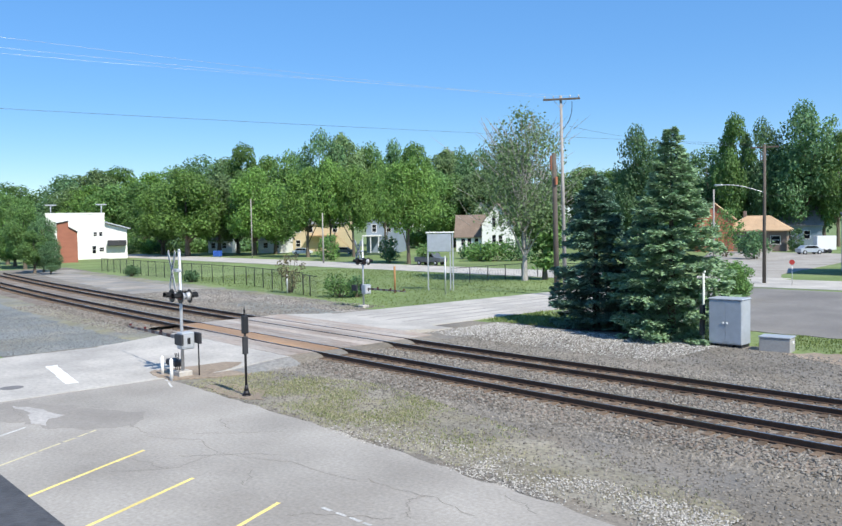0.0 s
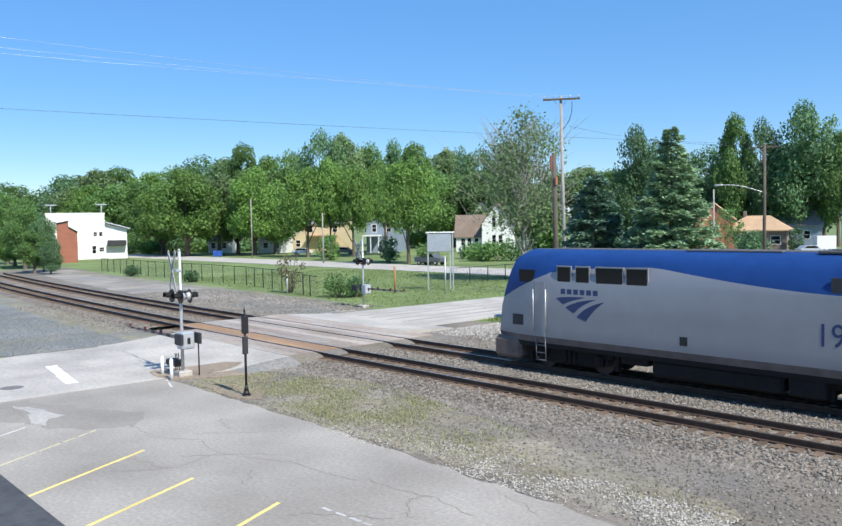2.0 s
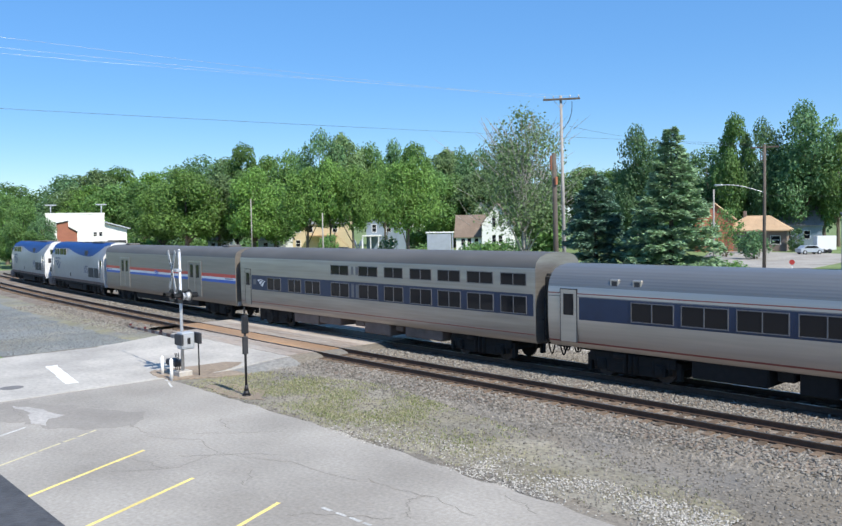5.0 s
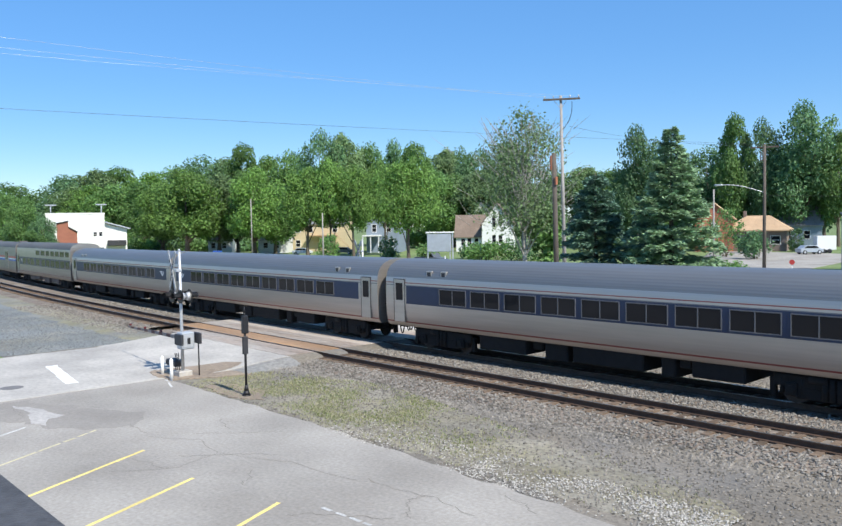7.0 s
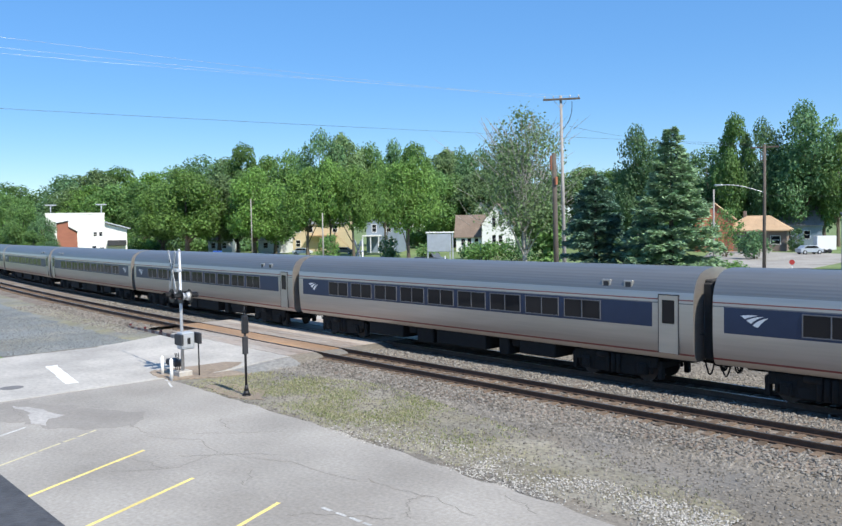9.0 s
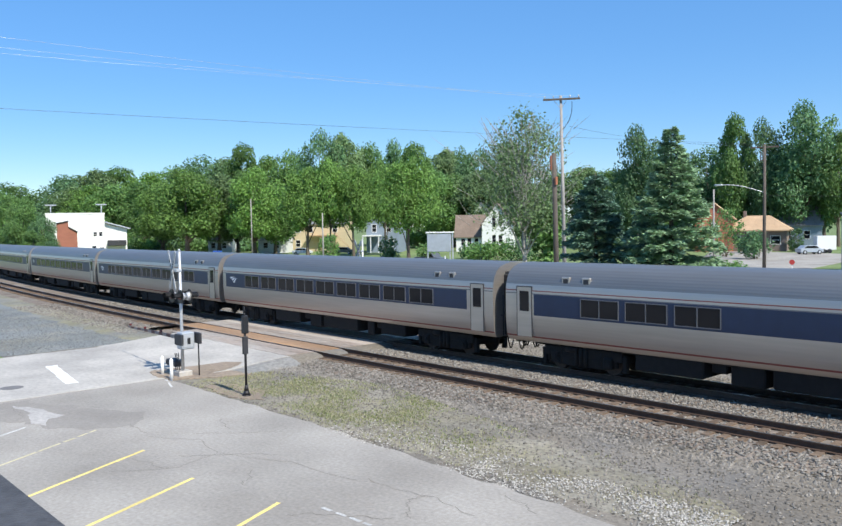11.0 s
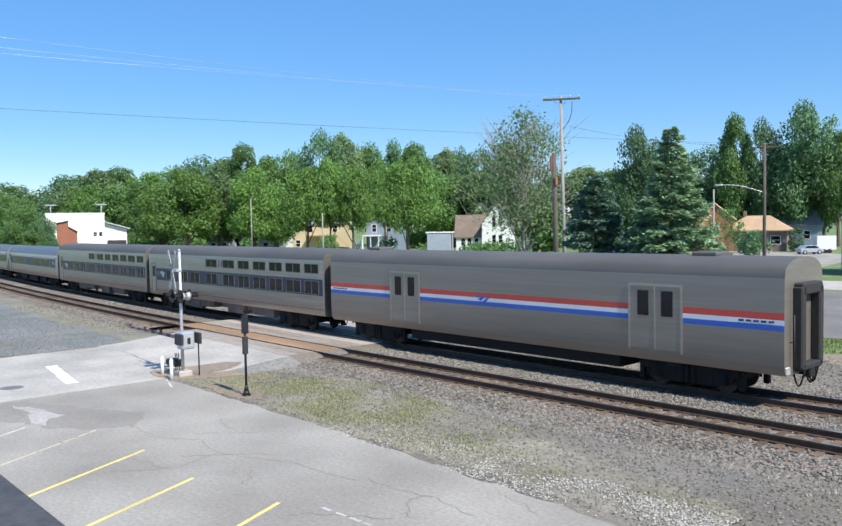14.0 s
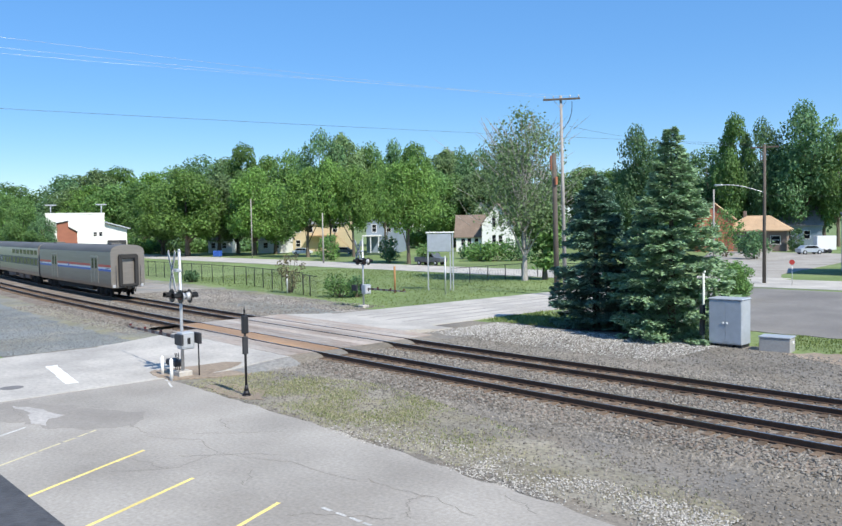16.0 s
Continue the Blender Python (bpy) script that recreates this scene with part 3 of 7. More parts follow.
def crossing_signal(at, label, arm_way, arm_z, height, lamp_z, arm_length, drop=0.0, swing=0.0):
    """Mast with crossbuck, lamp pairs, gate arm with its mechanism, counterweight and concrete foot."""
    s = thing("crossing_signal", at, label, "crossing signal", "level-crossing signals")
    bm = bmesh.new()
    tube(bm, (0, 0, 0.2), (0, 0, height), 0.075, 0.065, sides=14)
    part("mast", bm, GALVANISED, s, "silver-painted steel mast")
    bm = bmesh.new()
    tube(bm, (0, 0, height), (0, 0, height + 0.09), 0.085, 0.03, sides=14)
    part("mast_cap", bm, GALVANISED, s)
    bm = bmesh.new()
    bevel_box(bm, -0.32, 0.32, -0.32, 0.32, -0.1, 0.22, 0.04)
    part("concrete_foot", bm, CONCRETE, s, "pale concrete footing")
    zc = height - 0.85
    for lean in (-1, 1):
        bm = bmesh.new()
        bevel_box(bm, -1.0, 1.0, -0.012, 0.012, -0.115, 0.115, 0.008)
        # board colour is greyed to imitate the shaded back of the sign
        blade = part("crossbuck_board", bm, WORN_SHADED_WHITE, s, "white crossbuck board, greyed as if in shade")
        blade.matrix_basis = pose(-0.3, -0.22 - 0.015 * lean, zc, 0, 0, -10) @ pose(0, 0, 0, 0, lean * 57, 0)
        bm = bmesh.new()
        for i in range(5 if lean > 0 else 8):
            x0 = -0.56 + i * (0.22 if lean > 0 else 0.14)
            box(bm, x0, x0 + (0.14 if lean > 0 else 0.09), -0.016, -0.012, -0.06, 0.06)
        part("lettering_bar", bm, BLACK_PAINT, blade, "dark bars of small lettering")
    bm = bmesh.new()
    bevel_box(bm, -0.34, 0.1, -0.2, 0.05, zc - 0.06, zc + 0.06, 0.01)
    part("board_bracket", bm, GALVANISED, s)
    bm = bmesh.new()
    tube(bm, (-0.5, 0, lamp_z), (0.5, 0, lamp_z), 0.04, sides=10)
    part("lamp_arm", bm, GALVANISED, s)
    for x in (-0.42, 0.42):
        for way in (-1, 1):
            lamp_unit(s, x, way * 0.2, lamp_z, way)
    for z0, z1, w, d, mat, name, words in ((arm_z - 0.42, arm_z + 0.32, 0.30, 0.26, ALUMINIUM, "gate_mechanism", "pale grey gate mechanism box"),):
        bm = bmesh.new()
        bevel_box(bm, 0.1, 0.1 + 2 * d, -w, w, z0, z1, 0.04)
        g = part(name, bm, mat, s, words)
        bm = bmesh.new()
        box(bm, 0.1 + 2 * d, 0.112 + 2 * d, -w + 0.09, w - 0.09, z0 + 0.1, z1 - 0.1)
        part("cover", bm, GALVANISED, g, "lighter access cover")
        bm = bmesh.new()
        box(bm, 0.112 + 2 * d, 0.12 + 2 * d, -0.05, 0.09, z0 + 0.22, z0 + 0.5)
        part("label_bar", bm, BLACK_PAINT, g, "dark label mark")
    # the lowered arm, its rods and counterweights
    bm = bmesh.new()
    tip, h0, h1, n = arm_way * arm_length, 0.085, 0.045, 14
    rings = []
    for i in range(n + 1):
        f = i / n
        x, h, d = 0.35 * arm_way + (tip - 0.35 * arm_way) * f, h0 + (h1 - h0) * f, 0.02 - 0.006 * f
        rings.append([bm.verts.new((x, y, arm_z + z - drop * f)) for y, z in ((-d, -h), (d, -h), (d, h), (-d, h))])
    for i, (one, two) in enumerate(zip(rings, rings[1:])):
        for k in range(4):
            bm.faces.new((one[k], one[(k + 1) % 4], two[(k + 1) % 4], two[k])).material_index = i % 2
    bm.faces.new(rings[0])
    bm.faces.new(rings[-1][::-1])
    bmesh.ops.recalc_face_normals(bm, faces=bm.faces)
    arm = part("gate_arm", bm, [ARM_DARK, ARM_PALE], s, "grimy lowered gate arm with dull red and pale stripes")
    arm.matrix_basis = pose(0, 0, 0, 0, 0, swing)
    for k in (0.35, 0.65, 0.95):
        bm = bmesh.new()
        tube(bm, (arm_way * arm_length * k, -0.05, arm_z + 0.12 - drop * k), (arm_way * arm_length * k, 0.06, arm_z + 0.12 - drop * k), 0.06, sides=12)
        part("arm_lamp", bm, LENS, arm, "small red lamp on the gate arm")
    for y in (-0.42, 0.42):
        bm = bmesh.new()
        bevel_box(bm, *sorted((-arm_way * 0.25, -arm_way * 0.95)), y - 0.06, y + 0.06, arm_z - 0.2, arm_z + 0.28, 0.03)
        part("counterweight", bm, GRILLE, s, "dark steel counterweight")
    return s


near_signal = crossing_signal(pose(-33.1, -12.15, GROUND + 0.07), "silver level-crossing signal with crossbuck and lowered gate arm", -1, 1.64, 5.5, 3.52, 8.1, 0.22, -5.8)
bm = bmesh.new()
bevel_box(bm, -1.3, -0.25, -0.22, 0.22, 0.35, 0.62, 0.04)
part("relay_case", bm, GRILLE, near_signal, "dark junction box near the ground")
for x, y, h in ((-0.93, -0.53, 0.78), (0.48, -0.75, 0.85), (0.55, 0.5, 1.5)):
    bm = bmesh.new()
    tube(bm, (x, y, -0.1), (x, y, h), 0.075 if h < 1.2 else 0.03, sides=10)
    tube(bm, (x, y, h), (x, y, h + 0.05), 0.075 if h < 1.2 else 0.03, 0.02, sides=10)
    part("guard_post", bm, WHITE_PAINT if h < 1.2 else BLACK_PAINT, near_signal, "short white guard post" if h < 1.2 else "thin black cable post")
for i in range(3):
    bm = bmesh.new()
    last = None
    for k in range(9):
        f = k / 8
        p = (0.2 - 0.15 * i + 0.1 * math.sin(f * 3), -0.3, 1.1 - f * 0.9 - 0.1 * math.sin(f * 3.1 + i))
        if last:
            tube(bm, last, p, 0.018, sides=6, caps=False)
        last = p
    part("cable", bm, BLACK_PAINT, near_signal, "thin black cable")

crossing_signal(pose(-50.4, 11.45, GROUND), "silver crossing signal across the tracks with lowered gate", 1, 1.55, 5.4, 3.72, 5.2)

# ---- the black sign post ----
post = thing("sign_post", pose(-27.3, -12.3, GROUND + 0.04), "black metal post carrying two small sign boxes", "sign post")
bm = bmesh.new()
tube(bm, (0, 0, 0.3), (0, 0, 3.05), 0.05, 0.045, sides=12)
part("pole", bm, BLACK_PAINT, post)
bm = bmesh.new()
for r0, r1, z0, z1 in ((0.17, 0.17, 0, 0.05), (0.15, 0.1, 0.05, 0.2), (0.1, 0.055, 0.2, 0.42)):
    tube(bm, (0, 0, z0), (0, 0, z1), r0, r1, sides=14)
part("base", bm, BLACK_PAINT, post, "flared black base")
bm = bmesh.new()
bevel_box(bm, -0.09, 0.12, -0.11, 0.11, 2.42, 3.12, 0.025)
part("upper_box", bm, BLACK_PAINT, post, "black signal box")
bm = bmesh.new()
bevel_box(bm, -0.05, 0.05, -0.11, 0.11, 1.62, 2.3, 0.015)
part("lower_plate", bm, GRILLE, post, "dark grey plate")
bm = bmesh.new()
tube(bm, (0, 0, 3.1), (0, 0, 3.25), 0.05, 0.02, sides=10)
tube(bm, (0, 0, 3.25), (0, 0, 3.48), 0.05, 0.005, sides=10)
part("finial", bm, BLACK_PAINT, post, "pointed finial")

# ---- cabinets by the spruces ----
cab = thing("equipment_cabinet", pose(-19.75, 11.45, GROUND, 0, 0, 4), "grey metal double-door equipment cabinet on gravel", "cabinet")
bm = bmesh.new()
bevel_box(bm, -0.86, 0.86, -0.55, 0.55, 0.16, 2.42, 0.03)
part("body", bm, ALUMINIUM, cab)
bm = bmesh.new()
bevel_box(bm, -0.9, 0.9, -0.6, 0.6, 2.42, 2.52, 0.04)
part("roof", bm, ALUMINIUM, cab, "overhanging grey roof")
for x0, x1, hx in ((-0.83, -0.01, -0.1), (0.01, 0.83, 0.1)):
    bm = bmesh.new()
    bevel_box(bm, x0, x1, -0.575, -0.55, 0.24, 2.36, 0.01)
    door = part("door", bm, ALUMINIUM, cab, "flat grey door")
    bm = bmesh.new()
    bevel_box(bm, hx - 0.05, hx + 0.05, -0.61, -0.575, 1.2, 1.3, 0.01)
    part("handle", bm, WHITE_PAINT, door, "small bright handle")
for x in (-0.7, -0.25, 0.25, 0.7):
    bm = bmesh.new()
    bevel_box(bm, x - 0.12, x + 0.12, -0.5, 0.5, -0.02, 0.16, 0.02)
    part("foot", bm, BLACK_PAINT, cab, "dark steel foot")

chest = thing("junction_box", pose(-17.35, 11.55, GROUND, 0, 0, 10), "low grey metal box with hinged lid on gravel", "box")
bm = bmesh.new()
bevel_box(bm, -0.72, 0.72, -0.5, 0.5, -0.02, 0.68, 0.02)
part("body", bm, material("beige_grey_paint", (0.34, 0.33, 0.32), 0.6, 0.1, vary=0.1), chest)
bm = bmesh.new()
bevel_box(bm, -0.75, 0.75, -0.53, 0.53, 0.68, 0.75, 0.02)
part("lid", bm, ALUMINIUM, chest, "pale blue-grey lid")
bm = bmesh.new()
bevel_box(bm, 0.72, 0.76, -0.12, 0.12, 0.4, 0.52, 0.01)
part("latch", bm, WHITE_PAINT, chest, "small pale latch")

meter = thing("meter_post", pose(-21.0, 11.1, GROUND), "pale conduit pipe with dark meter box", "meter post")
bm = bmesh.new()
tube(bm, (0, 0, -0.05), (0, 0, 3.75), 0.06, sides=10)
tube(bm, (0, 0, 3.75), (0.1, 0, 3.86), 0.06, 0.05, sides=10)
part("pipe", bm, material("pale_pipe", (0.55, 0.58, 0.52), 0.5, vary=0.1), meter)
bm = bmesh.new()
bevel_box(bm, -0.16, 0.06, -0.15, 0.1, 0.5, 2.1, 0.02)
part("meter_box", bm, GRILLE, meter, "dark meter box")
bm = bmesh.new()
for k in range(8):
    a0, a1 = k / 8 * 1.57, (k + 1) / 8 * 1.57
    tube(bm, (0.28 - 0.28 * math.cos(a0), -0.2, 0.32 - 0.32 * math.sin(a0)), (0.28 - 0.28 * math.cos(a1), -0.2, 0.32 - 0.32 * math.sin(a1)), 0.05, sides=8, caps=False)
part("elbow", bm, GRILLE, meter, "dark bent conduit")

# ---- blank sign in the field ----
sign = thing("back_of_sign", pose(-57.55, 26.75, GROUND, 0, 0, 36), "back of a pale grey sign on three posts", "sign")
for x in (-1.25, 1.0, 1.28):
    bm = bmesh.new()
    box(bm, x - 0.055, x + 0.055, -0.05, 0.05, -0.1, 5.75 if x != 1.0 else 3.9)
    part("post", bm, GALVANISED, sign, "square pale metal post")
bm = bmesh.new()
bevel_box(bm, -1.3, 1.12, -0.12, 0.1, 3.85, 5.62, 0.03)
part("panel", bm, ALUMINIUM, sign, "blank grey-blue panel")
bm = bmesh.new()
bevel_box(bm, -1.42, 1.42, -0.16, 0.16, 5.7, 5.84, 0.02)
part("top_rail", bm, WHITE_PAINT, sign)

marker = thing("marker_post", pose(-58.9, 21.9, GROUND), "orange-topped wooden marker post in the grass", "post")
bm = bmesh.new()
tube(bm, (0, 0, -0.1), (0, 0, 2.6), 0.1, sides=10)
part("pole", bm, material("orange_brown_wood", (0.33, 0.17, 0.07), 0.8, vary=0.2), marker)
for x, y, h in ((-67.2, 15.0, 1.9), (-53.8, 23.8, 3.6)):
    bm = bmesh.new()
    tube(bm, (0, 0, -0.1), (0, 0, h), 0.07, sides=10)
    p = part("post", bm, GALVANISED)
    p.matrix_basis = pose(x, y, GROUND)
    tagged(p, "slim white post in the field", "post", "slim white posts")

# ---- utility poles ----


def insulator(parent, x, y, z):
    bm = bmesh.new()
    tube(bm, (x, y, z), (x, y, z + 0.1), 0.03, sides=8)
    tube(bm, (x, y, z + 0.1), (x, y, z + 0.24), 0.07, 0.05, sides=10)
    part("insulator", bm, GALVANISED, parent, "small grey insulator")


tall = thing("utility_pole", pose(-45.8, 31.5, GROUND), "tall weathered wooden utility pole with one crossarm", "utility pole", "utility poles")
bm = bmesh.new()
tube(bm, (0, 0, -0.2), (-0.35, 0.05, 18.2), 0.2, 0.12, sides=14)
part("pole", bm, PALE_POLE, tall)
bm = bmesh.new()
bevel_box(bm, -1.85, 1.5, -0.06, 0.06, 17.75, 17.93, 0.02)
arm = part("crossarm", bm, POLE_WOOD, tall, "dark wooden crossarm")
arm.matrix_basis = pose(0, 0, 0, 0, 0, 36)
for x in (-1.7, -0.9, 0.6, 1.35):
    insulator(tall, x * 0.81, x * 0.59, 17.93)
bm = bmesh.new()
for s in (-1, 1):
    tube(bm, (-0.34 + s * 0.55 * 0.81, s * 0.55 * 0.59, 17.7), (-0.33, 0, 17.0), 0.025, sides=6)
part("brace", bm, GALVANISED, tall)
bm = bmesh.new()
last = None
for k in range(11):
    f = k / 10
    p = (0.62 - 0.9 * f ** 3, 0.45 * (1 - f ** 3), 17.6 - 2.6 * f)
    if last:
        tube(bm, last, p, 0.03, sides=6, caps=False)
    last = p
part("drop_cable", bm, BLACK_PAINT, tall, "hanging black cable")

short = thing("utility_pole", pose(-44.7, 28.9, GROUND), "dark brown wooden utility pole with orange fittings", "utility pole", "utility poles")
bm = bmesh.new()
tube(bm, (0, 0, -0.2), (-0.22, 0.03, 12.7), 0.25, 0.2, sides=14)
part("pole", bm, POLE_WOOD, short)
ORANGE = material("orange_fitting", (0.42, 0.15, 0.075), 0.6, vary=0.2)
for z0, z1, x in ((11.2, 12.5, -0.42), (9.9, 10.6, 0.1)):
    bm = bmesh.new()
    bevel_box(bm, x - 0.1, x + 0.1, -0.2, 0.0, z0, z1, 0.02)
    part("fitting", bm, ORANGE, short, "orange pole fitting")

lamp_pole = thing("street_lamp", pose(-36.7, 52.3, GROUND), "wooden pole with crossarm and street lamp arm", "street lamp", "utility poles")
bm = bmesh.new()
tube(bm, (0, 0, -0.2), (0, 0, 14.1), 0.19, 0.13, sides=12)
part("pole", bm, POLE_WOOD, lamp_pole)
bm = bmesh.new()
bevel_box(bm, -1.3, 1.3, -0.05, 0.05, 13.7, 13.85, 0.02)
arm = part("crossarm", bm, POLE_WOOD, lamp_pole)
arm.matrix_basis = pose(0, 0, 0, 0, 0, 25)
bm = bmesh.new()
last = None
for k in range(9):
    f = k / 8
    p = (-3.4 * f, -2.2 * f, 9.2 + 0.9 * math.sin(f * 1.7))
    if last:
        tube(bm, last, p, 0.035, sides=8, caps=False)
    last = p
part("lamp_arm", bm, GALVANISED, lamp_pole)
bm = bmesh.new()
bevel_box(bm, -4.1, -3.3, -2.5, -2.15, 10.0, 10.18, 0.05)
part("lamp_head", bm, GALVANISED, lamp_pole, "pale street lamp head")

for x, y, h, r, words in ((-37.3, 43.1, 9.4, 0.1, "slim pale pole behind the spruces"), (-155.2, 62.1, 13.0, 0.14, "pale wooden pole beside the street"), (-118.0, 55.0, 9.0, 0.16, "pale wooden pole beside the street")):
    bm = bmesh.new()
    tube(bm, (0, 0, -0.2), (0, 0, h), r, r * 0.7, sides=10)
    p = part("utility_pole", bm, PALE_POLE)
    p.matrix_basis = pose(x, y, GROUND)
    tagged(p, words, "utility pole", "utility poles")

# ---- overhead wires ----


def wire(a, b, sag, r=0.011, n=24, mat=BLACK_PAINT, words="thin dark overhead wire against the sky"):
    a, b = Vector(a), Vector(b)
    bm, rings = bmesh.new(), []
    out = (b - a).cross(Vector((0, 0, 1))).normalized() * r
    for i in range(n + 1):
        f = i / n
        p = a.lerp(b, f) - Vector((0, 0, 4 * sag * f * (1 - f)))
        rings.append([bm.verts.new(p + out * math.cos(k * 1.2566) + Vector((0, 0, r * math.sin(k * 1.2566)))) for k in range(5)])
    for one, two in zip(rings, rings[1:]):
        for k in range(5):
            bm.faces.new((one[k], one[(k + 1) % 5], two[(k + 1) % 5], two[k])).smooth = True
    return tagged(part("overhead_wire", bm, mat), words, "wire", "overhead wires")


# top three wires: pale metal in place of black imitates sunlight on them
wire((-47.2, 30.5, 17.7), (-50.2, -24.0, 17.3), 0.25, 0.006, mat=GALVANISED, words="thin overhead wire, coloured pale as sunlit")
wire((-46.5, 31.0, 17.7), (-53.8, -24.0, 17.3), 0.25, 0.006, mat=GALVANISED, words="thin overhead wire, coloured pale as sunlit")
wire((-45.0, 32.1, 17.7), (-56.2, -24.0, 17.3), 0.25, 0.006, mat=GALVANISED, words="thin overhead wire, coloured pale as sunlit")
wire((-36.7, 52.3, 13.7), (-51.2, -24.0, 13.2), 0.2, 0.010)
wire((-36.7, 52.3, 13.7), (-45.4, 31.8, 15.0), 0.6)
wire((-36.7, 52.3, 9.5), (-95.0, 110.0, 9.0), 0.8)
wire((-36.9, 52.0, 8.6), (0.0, 90.0, 9.0), 0.6)

# ---- plants ----


def leaf(bm, p, size, r, out=None):
    """One small bent spray of leaves."""
    n = Vector((r.gauss(0, 1), r.gauss(0, 1), r.gauss(0, 1) + 0.5))
    if out is not None:
        n = n * 0.75 + out
    n.normalize()
    a = n.orthogonal().normalized()
    a.rotate(Matrix.Rotation(r.uniform(0, 6.283), 3, n))
    b = n.cross(a)
    a, b = a * size * r.uniform(0.7, 1.3), b * size * r.uniform(0.45, 0.8)
    dip = n * size * -0.25
    v = [bm.verts.new(q) for q in (p - a + dip, p - b * 0.9, p + a + dip, p + b)]
    bm.faces.new((v[0], v[1], v[2], v[3]))


def crown(r, height, width, base, lobes, leaves, size, tall=1.0, sparse=0.0, fat=1.0):
    """A crown of many leaf sprays on uneven lobes; base is where it begins."""
    bm = bmesh.new()
    centre_z, half = (base + height) / 2, (height - base) / 2
    balls = []
    for i in range(lobes):
        u = r.uniform(-0.92, 1.0)
        reach = math.sqrt(max(0.02, 1 - abs(u) ** (2.2 * tall))) * width / 2
        a, d = r.uniform(0, 6.283), reach * math.sqrt(r.uniform(0.1, 0.75))
        size_b = width * fat * r.uniform(0.11, 0.21) * (1 if u < 0.7 else 0.75)
        c = Vector((math.cos(a) * d, math.sin(a) * d, centre_z + u * (half - size_b * 0.6)))
        balls.append((c, size_b))
    total = sum(b[1] ** 2 for b in balls)
    for c, s in balls:
        for _ in range(int(leaves * s * s / total)):
            d = Vector((r.gauss(0, 1), r.gauss(0, 1), r.gauss(0, 0.85))).normalized()
            p = c + d * s * r.uniform(0.55, 1.12 + sparse)
            leaf(bm, p, size * r.uniform(0.6, 1.25), r, d)
    return bm, balls


def trunk(r, height, base, girth, balls, limbs=9):
    bm = bmesh.new()
    spine = [Vector((0, 0, -0.3))]
    for i in range(1, 7):
        spine.append(Vector((r.uniform(-0.03, 0.03) * i, r.uniform(-0.03, 0.03) * i, height * 0.82 * i / 6)))
    for i, (a, b) in enumerate(zip(spine, spine[1:])):
        tube(bm, a, b, girth * (1.35 if i == 0 else 1 - i / 6.6), girth * (1 - (i + 1) / 6.6), sides=9, caps=False)
    for c, s in r.sample(balls, min(limbs, len(balls))):
        start = spine[min(5, max(1, int(6 * min(0.9, max(base / height, (c.z - 1.5) / height)))))]
        mid = start.lerp(c, 0.5) + Vector((0, 0, 0.25))
        tube(bm, start, mid, girth * 0.4, girth * 0.25, sides=6, caps=False)
        tube(bm, mid, c, girth * 0.25, girth * 0.07, sides=6, caps=False)
    return bm


def tree(name, seed, mat, height=10.0, width=7.0, base=2.2, lobes=58, leaves=15000, size=0.15, girth=0.26, tall=1.0, sparse=0.0, label="", limbs=9, group="trees", bark=BARK):
    r = random.Random(seed)
    t = thing(name, Matrix(), label, "tree", group)
    bm, balls = crown(r, height, width, base, lobes, leaves, size, tall, sparse)
    part("crown", bm, mat, t)
    part("trunk", trunk(r, height, base, girth, balls, limbs), bark, t)
    return t


# patterns, ten metres high and seven wide, that are planted in their first places
PATTERNS = [
    tree("broadleaf_tree", 11, LEAF_LIGHT, base=1.8, label="leafy light green broadleaf tree"),
    tree("broadleaf_tree", 12, LEAF_MID, base=1.5, tall=1.4, label="full green broadleaf tree"),
    tree("broadleaf_tree", 13, LEAF_DARK, base=1.0, tall=1.6, label="dark green dense tree"),
    tree("broadleaf_tree", 14, LEAF_MID, base=2.0, lobes=34, tall=0.8, label="green broadleaf tree with loose crown"),
    tree("broadleaf_tree", 16, LEAF_LIGHT, base=3.0, lobes=50, tall=1.2, label="slender light green tree with bare lower trunk", girth=0.2),
    tree("broadleaf_tree", 15, LEAF_OLIVE, base=1.6, lobes=40, label="olive green tree in young leaf"),
]
USED = set()


def plant(kind, x, y, h, w, seed, pull=1.0):
    r = random.Random(seed)
    at = pose(x, y, GROUND, 0, 0, r.uniform(0, 360)) @ Matrix.Diagonal((w / 7.0 * r.uniform(0.95, 1.15), w / 7.0 * r.uniform(0.95, 1.15), h / 10.0 * pull, 1))
    if kind in USED:
        k = PATTERNS[kind].scale
        return copy_thing(PATTERNS[kind], at @ Matrix.Diagonal((1 / k.x, 1 / k.y, 1 / k.z, 1)))
    USED.add(kind)
    PATTERNS[kind].matrix_basis = at
    return PATTERNS[kind]


